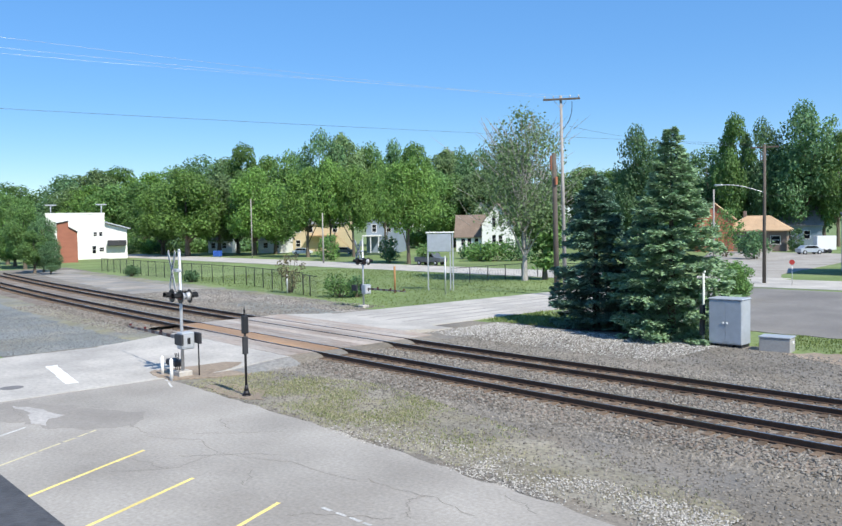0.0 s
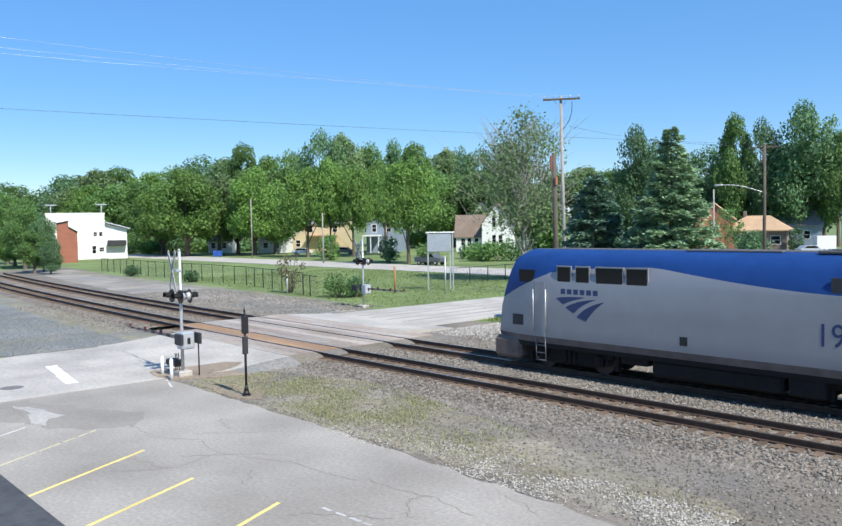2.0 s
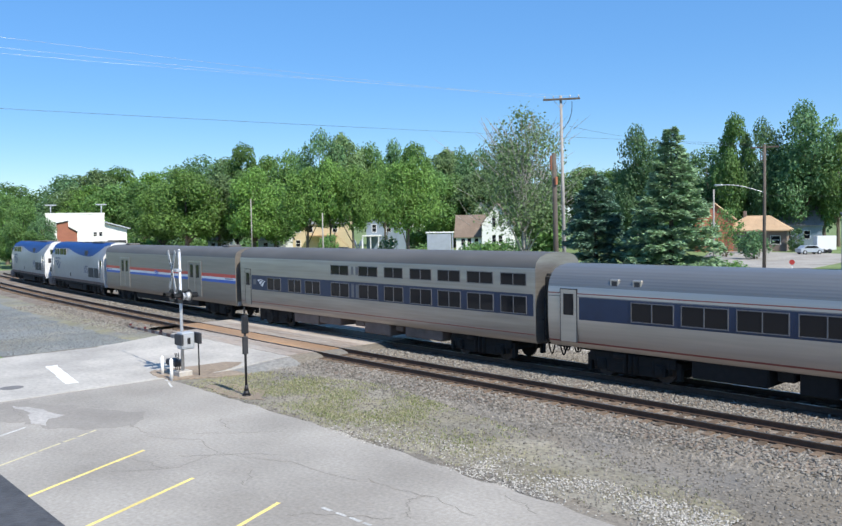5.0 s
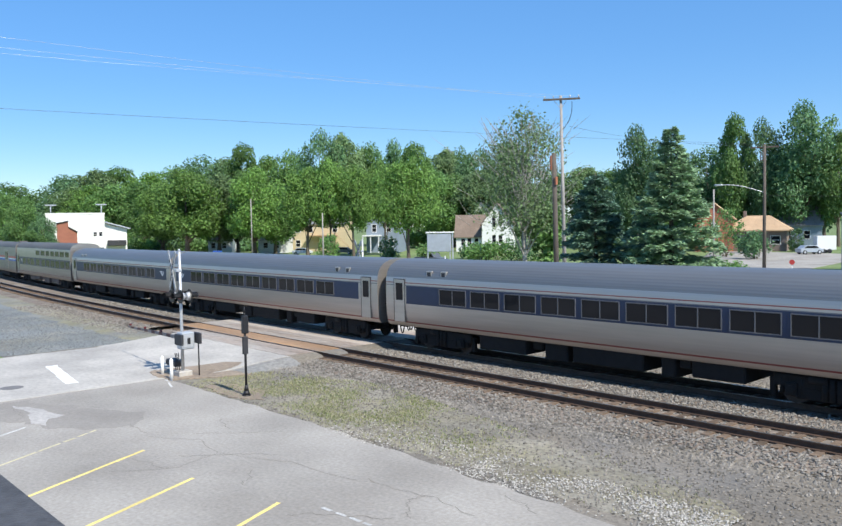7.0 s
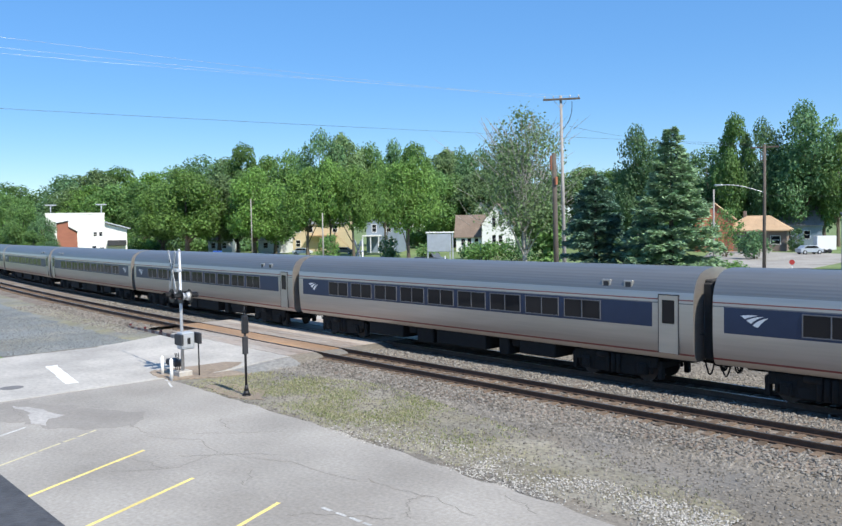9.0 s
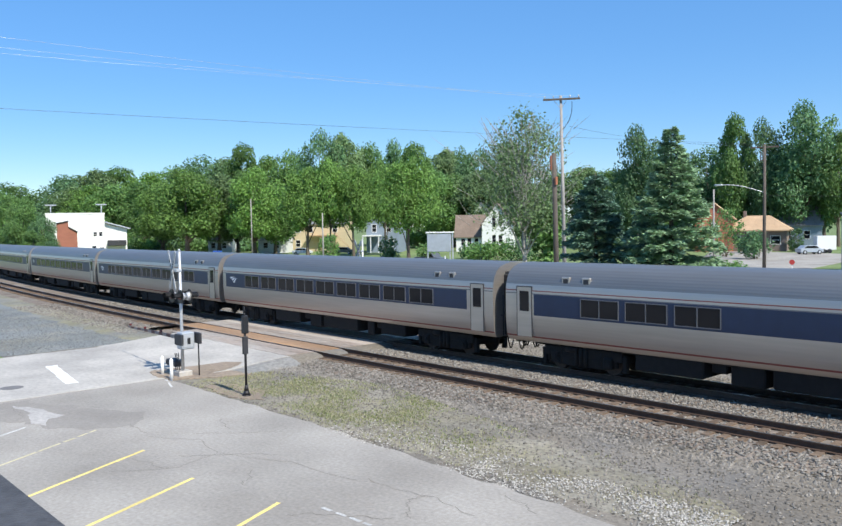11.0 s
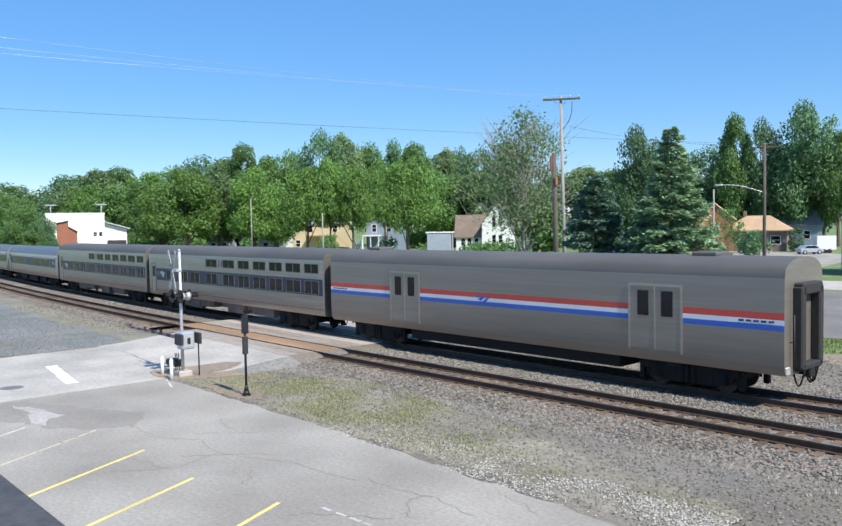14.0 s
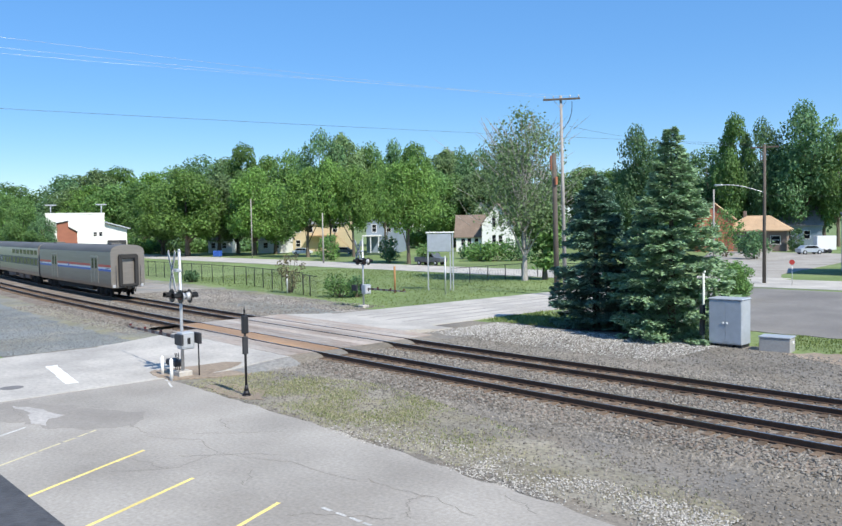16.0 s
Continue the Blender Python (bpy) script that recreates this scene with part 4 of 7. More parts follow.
FAR_WEST = [(-289.9, 49.6, 22.3, 22), (-266.0, 59.9, 23.6, 19), (-272.7, 70.9, 26.0, 19), (-279.0, 82.5, 27.5, 20), (-266.5, 86.7, 25.4, 18), (-272.3, 98.2, 28.0, 18), (-259.3, 102.2, 31.1, 17),
            (-264.3, 114.2, 31.2, 16), (-243.2, 111.1, 33.9, 14), (-256.7, 127.6, 31.9, 16), (-243.6, 129.6, 33.0, 18), (-204.7, 115.8, 35.2, 13), (-208.6, 127.5, 35.3, 13)]
FAR_NORTH = [(-211.7, 139.9, 33.5, 16), (-199.2, 139.5, 33.1, 13), (-186.4, 139.0, 30.9, 15), (-195.1, 158.9, 30.9, 14), (-198.0, 170.3, 32.4, 11), (-179.6, 160.4, 29.7, 13), (-166.3, 159.0, 30.9, 13),
             (-142.6, 165.4, 22.2, 17), (-131.3, 161.2, 20.6, 13), (-150.0, 150.0, 24.0, 15), (-120.0, 150.0, 19.0, 14)]
EAST = [(-108.0, 140.6, 28.7, 11.5), (-110.3, 156.9, 23.3, 11.6), (-101.5, 161.9, 24.4, 13.0), (-91.0, 156.0, 30.3, 9.1), (-86.1, 158.4, 29.0, 9.4), (-87.4, 179.7, 26.3, 10.6), (-77.3, 162.2, 32.4, 14.5), (-71.2, 164.6, 25.2, 9.1), (-115.5, 182.7, 23.3, 12.9), (-109.9, 185.7, 23.0, 11.3), (-94.8, 187.3, 23.5, 12.7), (-86.6, 196.2, 21.8, 12.9), (-111.9, 167.5, 22.4, 9.1)]
STREET = [(-180.2, 59.0, 20.1, 15.5), (-196.3, 60.1, 17.9, 13.0), (-181.3, 68.0, 19.4, 12.4), (-225.7, 67.6, 19.5, 14.9), (-233.1, 62.6, 19.8, 15.2), (-240.4, 57.5, 19.3, 13.8), (-168.5, 70.5, 20.2, 13.1), (-170.2, 77.3, 17.0, 10.8), (-145.2, 70.0, 18.8, 9.4), (-139.9, 72.3, 20.6, 8.7), (-135.5, 75.1, 19.0, 9.2), (-137.4, 85.5, 20.3, 9.0)]
STREET_EAST = [(-101.7, 61.1, 17.4, 9.1), (-164.7, 125.6, 21.5, 13.7), (-164.2, 133.4, 20.2, 12.4), (-155.8, 134.7, 21.2, 13.7), (-183.5, 74.4, 17.6, 11.3), (-246.8, 54.2, 19.2, 12.3)]
WEST_EDGE = [(-176.2, 18.1, 14.6, 8.6), (-151.5, 14.5, 12.2, 7.6), (-136.1, 13.0, 8.9, 4.6), (-209.6, 22.9, 18.8, 10.2), (-163.3, 16.0, 7.4, 7.9), (-134.4, 11.1, 6.5, 5.2), (-128.1, 11.6, 4.9, 3.1)]
for k, (rows, kinds, stretch) in enumerate(((FAR_WEST, (1, 2, 5, 3, 0), 1.02), (FAR_NORTH, (1, 2, 3, 5), 1.02), (EAST, (2, 1, 2, 3), 1.02), (STREET, (0, 0, 5, 3, 1, 0, 0, 1, 4, 4, 4, 4), 1.02), (STREET_EAST, (4, 1, 3, 5, 0, 5), 1.02), (WEST_EDGE, (1, 3, 2, 1), 1.02))):
    for i, (x, y, h, w) in enumerate(rows):
        plant(kinds[i % len(kinds)], x, y, h, w * (1.0 if k == 5 else 1.12), 100 * k + i, stretch)

# the tall half-bare tree by the road
big = tree("half_bare_tree", 31, LEAF_OLIVE, 19.4, 10.4, 4.4, 46, 8600, 0.18, 0.3, 1.3, 0.45, "tall olive-green tree with sparse leaves and bare twigs", 40, bark=PALE_POLE)
big.matrix_basis = pose(-59.5, 41.8, GROUND)
r = random.Random(5)
bm = bmesh.new()
for i in range(620):
    a = Vector((r.gauss(0, 2.1), r.gauss(0, 2.1), r.uniform(6, 17.0)))
    b = a + Vector((a.x * 0.3 + r.gauss(0, 0.4), a.y * 0.3 + r.gauss(0, 0.4), r.uniform(0.8, 2.2)))
    tube(bm, a, b, 0.03, 0.01, sides=4, caps=False)
tagged(part("twig_mass", bm, PALE_POLE, big, "pale bare twigs in the crown"), kind="stuff")
small = tree("broadleaf_tree", 32, LEAF_MID, 9.0, 5.0, 1.4, 34, 2600, 0.3, 0.3, 1.0, 0.1, "shaded green tree with thick dark trunk")
small.matrix_basis = pose(-58.5, 44.2, GROUND)


def bush(x, y, h, w, seed, mat, label, leaves=900, size=0.13, twiggy=False):
    r = random.Random(seed)
    t = thing("bush", pose(x, y, GROUND), label, "bush", "bushes")
    bm, balls = crown(r, h, w, 0.05, 22, leaves, size, 1.8, 0.2 if twiggy else 0.0, 1.0 if twiggy else 1.3)
    part("foliage", bm, mat, t)
    bm = bmesh.new()
    for c, s in balls:
        tube(bm, (c.x * 0.1, c.y * 0.1, -0.1), c, 0.03, 0.01, sides=5, caps=False)
    part("branchwork", bm, BARK, t)
    return t


DRY_LEAF = material("dry_leaf", (0.15, 0.13, 0.07), 0.8, vary=0.0, islands=0.4, through_light=0.2)
bush(-59.5, 15.9, 2.2, 3.4, 1, LEAF_MID, "low rounded dark green bush in the field")
bush(-58.4, 16.9, 1.9, 2.4, 11, LEAF_DARK, "low dark green bush in the field")
bush(-67.6, 15.6, 3.9, 3.0, 2, DRY_LEAF, "brownish half-dry shrub by the fence", 420, 0.12, True)
bush(-111.7, 17.4, 1.6, 2.2, 3, LEAF_DARK, "small round green bush by the fence")
bush(-91.9, 16.9, 1.5, 1.9, 4, LEAF_DARK, "small round green bush by the fence")
bush(-31.0, 34.3, 3.3, 2.9, 5, LEAF_MID, "round green bush behind the spruces", 5200, 0.1)
for i, (x, y, h, w) in enumerate(((-68.3, 105.9, 8.8, 7.1), (-60.4, 100.6, 4.5, 5.0), (-127.5, 63.3, 5.0, 5.0), (-109.1, 63.0, 4.7, 4.0), (-96.1, 60.5, 3.6, 4.2),
                                  (-106.1, 80.3, 3.5, 4.0), (-95.0, 75.2, 3.6, 6.5), (-92.2, 78.7, 3.9, 6.5), (-97.7, 74.6, 3.3, 6.0), (-77.0, 101.1, 5.7, 6.1), (-85.7, 95.5, 7.8, 6.1), (-88.8, 93.2, 6.9, 6.1))):
    bush(x, y, h, w, 50 + i, (LEAF_MID, LEAF_DARK)[i % 2], "leafy green garden bush by the street", 900, 0.26)

bush(-72.1, 123.2, 4.3, 5.2, 71, LEAF_DARK, "round dark green shrub before the brick building", 1500, 0.2)
bush(-67.6, 133.7, 4.7, 3.1, 72, LEAF_DARK, "upright dark green shrub before the brick building", 1100, 0.2)

# thickets that close the view under the far crowns
for i, (x, y, h, w) in enumerate([(-251.7, 55.3, 5.1, 11.1), (-249.9, 60.4, 7.4, 11.1), (-248.1, 65.4, 5.2, 11.1), (-215.2, 58.9, 6.4, 9.7), (-213.1, 64.0, 4.1, 9.7), (-210.8, 69.2, 5.0, 9.7), (-208.0, 75.0, 3.7, 9.7), (-205.4, 80.2, 4.5, 9.7), (-203.0, 84.7, 3.1, 9.7), (-200.0, 89.9, 3.9, 9.7), (-172.7, 127.2, 4.9, 9.7), (-167.4, 133.0, 5.6, 9.7), (-119.2, 139.1, 5.7, 8.6), (-114.9, 142.1, 6.9, 8.6), (-111.7, 144.2, 4.9, 8.6), (-108.4, 146.3, 8.1, 8.6)]):
    bush(x, y, h, w, 80 + i, (LEAF_MID, LEAF_LIGHT, LEAF_DARK)[i % 3], "tall green thicket behind the street", 1300, 0.42)


def spruce(x, y, h, w, seed, label, mat=NEEDLE, slope=0.78):
    """A blue-green spruce: tiers of drooping boughs thick with needle sprays."""
    r = random.Random(seed)
    t = thing("spruce", pose(x, y, GROUND, 0, 0, r.uniform(0, 360)), label, "tree", "spruces beside the track")
    bm = bmesh.new()
    tube(bm, (0, 0, -0.2), (0, 0, h * 0.98), 0.24, 0.02, sides=8)
    part("trunk", bm, BARK, t)
    bm = bmesh.new()
    up, z = Vector((0, 0, 1)), 0.3
    while z < h - 0.2:
        f = z / h
        reach = w / 2 * min(1.0, ((1 - f) / 0.66) ** slope) * (0.9 + 0.1 * min(1, z)) + 0.12
        count = max(4, int(5 + 7 * reach / (w / 2)))
        turn = r.uniform(0, 6.283)
        for i in range(count):
            a = turn + 6.283 * i / count + r.uniform(-0.22, 0.22)
            way = Vector((math.cos(a), math.sin(a), 0))
            side = up.cross(way)
            length = reach * r.choice((0.72, 0.9, 1.0, 1.08, 1.16)) * r.uniform(0.92, 1.06)
            lift = r.uniform(-0.26, 0.26)
            droop = r.uniform(0.15, 0.65) * (1 - f * 1.1)
            plume = min(0.62, 0.30 * length + 0.10)
            for k in range(int(40 + 84 * length)):
                u = 1 - 0.78 * r.random() ** 1.5
                arc = -droop * length * u * (1 - 0.55 * u * u)
                c = way * length * u + Vector((0, 0, z + lift + arc))
                spread = plume * math.sin(min(1.0, (1.06 - u) * 1.9 + 0.12) * 1.5708)
                v = r.uniform(-1, 1)
                p = c + side * spread * v + Vector((0, 0, -0.16 * v * v - abs(r.gauss(0, 0.12))))
                d = (way * r.uniform(0.5, 1.1) + side * (v * 0.8 + r.uniform(-0.4, 0.4)) + Vector((0, 0, r.uniform(-0.35, 0.3)))).normalized()
                wide = d.cross(Vector((r.gauss(0, 0.35), r.gauss(0, 0.35), 1))).normalized() * r.uniform(0.06, 0.10)
                tip = d * r.uniform(0.18, 0.34)
                q = [bm.verts.new(e) for e in (p - wide * 0.5, p + tip * 0.5 - wide, p + tip, p + tip * 0.5 + wide)]
                bm.faces.new(q)
        z += r.uniform(0.44, 0.62) * (1.0 if f < 0.55 else 0.7)
    part("bough_mass", bm, mat, t, "dense drooping boughs")
    return t


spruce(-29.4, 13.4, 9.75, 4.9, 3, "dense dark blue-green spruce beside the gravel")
spruce(-23.8, 12.7, 11.95, 6.0, 8, "tall green spruce beside the gravel, needles coloured as sunlit", NEEDLE_SUNLIT, 1.0)
# extra spruce, added to fill the dark shade between the other two
spruce(-26.6, 15.0, 7.4, 4.6, 5, "added dark blue-green spruce filling the shaded gap")

# ---- weeds, grass and stones ----


def scatter_blades(name, spots, mat, label, low, high, per=3, seed=1):
    r, verts, faces = random.Random(seed), [], []
    for x, y in spots:
        for _ in range(per):
            a, h = r.uniform(0, 6.283), r.uniform(low, high)
            px, py = x + r.uniform(-0.09, 0.09), y + r.uniform(-0.09, 0.09)
            w, lean = h * 0.12 + 0.008, h * r.uniform(0.1, 0.7)
            i = len(verts)
            verts += [(px - math.sin(a) * w, py + math.cos(a) * w, GROUND), (px + math.sin(a) * w, py - math.cos(a) * w, GROUND), (px + math.cos(a) * lean, py + math.sin(a) * lean, GROUND + h)]
            faces.append((i, i + 1, i + 2))
    data = bpy.data.meshes.new(name)
    data.from_pydata(verts, [], faces)
    data.materials.append(mat)
    return tagged(new(name, data), label, "grass", "", "stuff")


def spots_in(count, x0, x1, y0, y1, keep, seed):
    r, out = random.Random(seed), []
    while len(out) < count:
        x, y = r.uniform(x0, x1), r.uniform(y0, y1)
        if keep(x, y, r):
            out.append((x, y))
    return out


def in_verge(x, y, r):
    edge = -8.2 - 0.17 * (x + 25) * (1 if x > -25 else -1.2)
    n = noise.noise(Vector((x * 0.45, y * 0.45, 0)))
    fade = max(0.1, min(1.0, (-13.5 - x) / 7.0)) * (0.35 if y < -12.2 else 1.0)
    return -12.9 < y < edge + 0.9 and r.random() < fade * (0.3 + 1.3 * n + (0.35 if y < edge - 0.6 else 0))


scatter_blades("dry_weeds", spots_in(5200, -31.5, -8, -12.9, -6.6, in_verge, 1), WEED, "dry yellowish weeds on the gravel verge", 0.03, 0.11, 4, 1)
scatter_blades("green_weeds", spots_in(2000, -29.5, -16, -12.6, -7.2, in_verge, 2), BLADE, "low green weeds on the gravel verge", 0.03, 0.10, 4, 2)
scatter_blades("field_grass", spots_in(9000, -100, -47.5, 12, 46, lambda x, y, r: y > 12.5 + 0.1 * (-48 - x) and x < -48.3 - 0.02 * y, 3), BLADE, "mown green grass of the field", 0.06, 0.16, 3, 3)
scatter_blades("verge_grass", spots_in(1300, -37.2, -31, 11.3, 18, lambda x, y, r: r.random() < 0.7, 4), BLADE, "long grass under the spruces", 0.08, 0.25, 3, 4)
scatter_blades("east_grass", spots_in(2200, -19, -3, 12.3, 17.2, lambda x, y, r: r.random() < 0.35 + 0.12 * (y - 12), 5), BLADE, "grass strip beside the far car park", 0.05, 0.15, 3, 5)


def stones(name, count, x0, x1, y0, y1, keep, low, high, label, seed, base, mat=STONE):
    r, verts, faces = random.Random(seed), [], []
    for x, y in spots_in(count, x0, x1, y0, y1, keep, seed):
        s = r.uniform(low, high)
        z, i = base(x, y) + s * 0.25, len(verts)
        a = r.uniform(0, 6.283)
        ca, sa = math.cos(a) * s, math.sin(a) * s
        k = [r.uniform(0.6, 1.2) for _ in range(6)]
        verts += [(x + ca * k[0], y + sa * k[0], z), (x - sa * k[1], y + ca * k[1], z), (x - ca * k[2], y - sa * k[2], z), (x + sa * k[3], y - ca * k[3], z), (x + r.uniform(-s, s) * 0.3, y, z + s * 0.75 * k[4]), (x, y, z - s * 0.5)]
        faces += [(i, i + 1, i + 4), (i + 1, i + 2, i + 4), (i + 2, i + 3, i + 4), (i + 3, i, i + 4), (i + 1, i, i + 5), (i + 2, i + 1, i + 5), (i + 3, i + 2, i + 5), (i, i + 3, i + 5)]
    data = bpy.data.meshes.new(name)
    data.from_pydata(verts, [], faces)
    data.materials.append(mat)
    return tagged(new(name, data), label, "stones", "", "stuff")


def bed_height(x, y):
    d = abs(y - bend(x) - NEAR_TRACK / 2)
    return -0.26 if d < 3.9 else (-0.26 + (GROUND + 0.26) * min(1, (d - 3.9) / 1.4))


def off_road(x, y, r):
    if -49.2 < x < -32.6:
        return False
    near = min(abs(y - bend(x)), abs(y - bend(x) - NEAR_TRACK))
    return near > 1.25 or r.random() < 0.22


stones("ballast_stones", 26000, -32.5, -4, -8.2, 4.2, off_road, 0.03, 0.075, "loose grey crushed ballast stones", 1, bed_height)
stones("far_ballast_stones", 9000, -75, -49.2, -8.2, 5.5, off_road, 0.04, 0.085, "loose grey crushed ballast stones", 2, bed_height)
stones("yard_stones", 9000, -31, -4, -13.0, -8.0, off_road, 0.02, 0.055, "scattered pale gravel on the verge", 3, lambda x, y: GROUND + 0.014)
stones("pale_stones", 11000, -35.5, -20, 4.6, 11.0, lambda x, y, r: r.random() < 0.3 + 0.12 * (y - 4), 0.018, 0.05, "sunlit pale limestone gravel before the spruces", 14, lambda x, y: GROUND + 0.014, PALE_STONE)
stones("edge_stones", 3800, -21, -8, -13.3, -11.2, lambda x, y, r: r.random() < (0.3 + 0.7 * noise.noise(Vector((x * 0.5, y * 0.8, 3)))) * (1.0 if x > -15 else 0.3), 0.014, 0.04, "pale gravel strewn along the asphalt edge", 15, lambda x, y: GROUND + 0.03, WHITE_STONE)
stones("north_stones", 9000, -36, -4, 4.0, 11.0, off_road, 0.025, 0.07, "scattered pale gravel beyond the tracks", 4, lambda x, y: GROUND + 0.014)
stones("dark_yard_stones", 14000, -92, -45.5, -21.5, -9.2, lambda x, y, r: r.random() < 0.25 + 0.75 * (x + 92) / 46, 0.025, 0.06, "dark bluish crushed stone beside the road", 5, lambda x, y: GROUND + 0.016, DARK_STONE)
stones("field_edge_stones", 7000, -80, -49.5, 4.5, 13.0, off_road, 0.03, 0.08, "scattered grey gravel before the field", 6, lambda x, y: GROUND + 0.014)

# ---- buildings ----
SIDING_WHITE = material("white_siding", (0.72, 0.72, 0.70), 0.7, vary=0.05, grain=2, stretch=(0.3, 0.3, 8))
SIDING_CREAM = material("cream_siding", (0.58, 0.48, 0.31), 0.7, vary=0.08, grain=2, stretch=(0.3, 0.3, 8))
SIDING_BLUE = material("blue_grey_siding", (0.22, 0.27, 0.33), 0.7, vary=0.06, grain=2, stretch=(0.3, 0.3, 8))
BRICK = material("red_brick_wall", (0.42, 0.15, 0.09), 0.85, vary=0.15, grain=6, stretch=(1, 1, 3))
BRICK_DARK = material("dark_red_brick_wall", (0.30, 0.115, 0.075), 0.85, vary=0.15, grain=6, stretch=(1, 1, 3))
BRICK_BROWN = material("brown_brick_wall", (0.20, 0.15, 0.13), 0.85, vary=0.15, grain=6, stretch=(1, 1, 3))
SHINGLE_BROWN = material("brown_shingles", (0.20, 0.15, 0.12), 0.9, vary=0.2, grain=4, bump=0.4)
SHINGLE_TAN = material("tan_shingles", (0.46, 0.31, 0.19), 0.9, vary=0.15, grain=4, bump=0.4)
SHINGLE_GREY = material("grey_shingles", (0.20, 0.20, 0.21), 0.9, vary=0.2, grain=4, bump=0.4)
TRIM_WHITE = material("white_trim", (0.75, 0.75, 0.74), 0.6, vary=0.04)


def window_on(wall, x, z, w, h, y, face=-1):
    """A framed pane on a wall that faces along y."""
    bm = bmesh.new()
    for x0, x1, z0, z1 in ((-w / 2 - 0.09, -w / 2, -h / 2, h / 2), (w / 2, w / 2 + 0.09, -h / 2, h / 2), (-w / 2 - 0.09, w / 2 + 0.09, h / 2, h / 2 + 0.09), (-w / 2 - 0.09, w / 2 + 0.09, -h / 2 - 0.09, -h / 2), (-w / 2, w / 2, -0.03, 0.03)):
        box(bm, x + x0, x + x1, *sorted((y, y + face * 0.06)), z + z0, z + z1)
    f = part("window", bm, TRIM_WHITE, wall, "white-framed window")
    bm = bmesh.new()
    box(bm, x - w / 2, x + w / 2, *sorted((y, y + face * 0.02)), z - h / 2, z + h / 2)
    part("pane", bm, GLASS_DARK, f)


def side_window(wall, y, z, w, h, x, face=1):
    bm = bmesh.new()
    for y0, y1, z0, z1 in ((-w / 2 - 0.09, -w / 2, -h / 2, h / 2), (w / 2, w / 2 + 0.09, -h / 2, h / 2), (-w / 2 - 0.09, w / 2 + 0.09, h / 2, h / 2 + 0.09), (-w / 2 - 0.09, w / 2 + 0.09, -h / 2 - 0.09, -h / 2)):
        box(bm, *sorted((x, x + face * 0.06)), y + y0, y + y1, z + z0, z + z1)
    f = part("window", bm, TRIM_WHITE, wall, "white-framed window")
    bm = bmesh.new()
    box(bm, *sorted((x, x + face * 0.02)), y - w / 2, y + w / 2, z - h / 2, z + h / 2)
    part("pane", bm, GLASS_DARK, f)


def gable_block(house, w, d, h, ridge, wall_mat, roof_mat, x=0.0, y=0.0, along_y=True, over=0.45):
    """Walls with gables and a pitched roof of two thick slabs; the ridge runs along y or x."""
    bm = bmesh.new()
    hw, hd = w / 2, d / 2
    if along_y:
        outline = [(-hw, -0.2), (hw, -0.2), (hw, h), (0, ridge), (-hw, h)]
        a = [bm.verts.new((x + u, y - hd, v)) for u, v in outline]
        b = [bm.verts.new((x + u, y + hd, v)) for u, v in outline]
    else:
        outline = [(-hd, -0.2), (hd, -0.2), (hd, h), (0, ridge), (-hd, h)]
        a = [bm.verts.new((x - hw, y + u, v)) for u, v in outline]
        b = [bm.verts.new((x + hw, y + u, v)) for u, v in outline]
    bm.faces.new(a)
    bm.faces.new(b[::-1])
    for i in range(5):
        bm.faces.new((a[i], b[i], b[(i + 1) % 5], a[(i + 1) % 5]))
    bmesh.ops.recalc_face_normals(bm, faces=bm.faces)
    wall = part("wall", bm, wall_mat, house)
    half = hw if along_y else hd
    run = (hd if along_y else hw) + over
    slope = (ridge - h) / half
    for s in (-1, 1):
        bm = bmesh.new()
        pts = [(0, ridge + 0.03), (s * (half + over), h - slope * over + 0.03), (s * (half + over), h - slope * over + 0.23), (0, ridge + 0.25)]
        if along_y:
            a = [bm.verts.new((x + u, y - run, v)) for u, v in pts]
            b = [bm.verts.new((x + u, y + run, v)) for u, v in pts]
        else:
            a = [bm.verts.new((x - run, y + u, v)) for u, v in pts]
            b = [bm.verts.new((x + run, y + u, v)) for u, v in pts]
        bm.faces.new(a)
        bm.faces.new(b[::-1])
        for i in range(4):
            bm.faces.new((a[i], b[i], b[(i + 1) % 4], a[(i + 1) % 4]))
        bmesh.ops.recalc_face_normals(bm, faces=bm.faces)
        part("roof", bm, roof_mat, house, "pitched shingle roof slope")
    return wall


def house_at(x, y, turn, label):
    return thing("house", pose(x, y, GROUND, 0, 0, turn), label, "house", "houses along the street")


# white house with a tall gable and a low wing
h = house_at(-128.6, 112.9, 38, "white two-storey house with brown roof and tall gable")
wall = gable_block(h, 7.2, 10.0, 6.6, 11.3, SIDING_WHITE, SHINGLE_BROWN, 0, 3.0)
for x in (-0.75, 0.75):
    window_on(wall, x, 7.2, 0.75, 2.6, -2.0)
    window_on(wall, x, 2.9, 0.85, 2.0, -2.0)
for y in (0.5, 3.5, 6.5):
    side_window(wall, y, 2.6, 0.9, 1.7, 3.6)
wing = gable_block(h, 7.0, 6.0, 4.0, 8.6, SIDING_WHITE, SHINGLE_BROWN, -6.6, 3.6, along_y=False)
for x in (-8.4, -6.9, -5.2):
    window_on(wing, x, 2.3, 0.9, 1.7, 0.6)

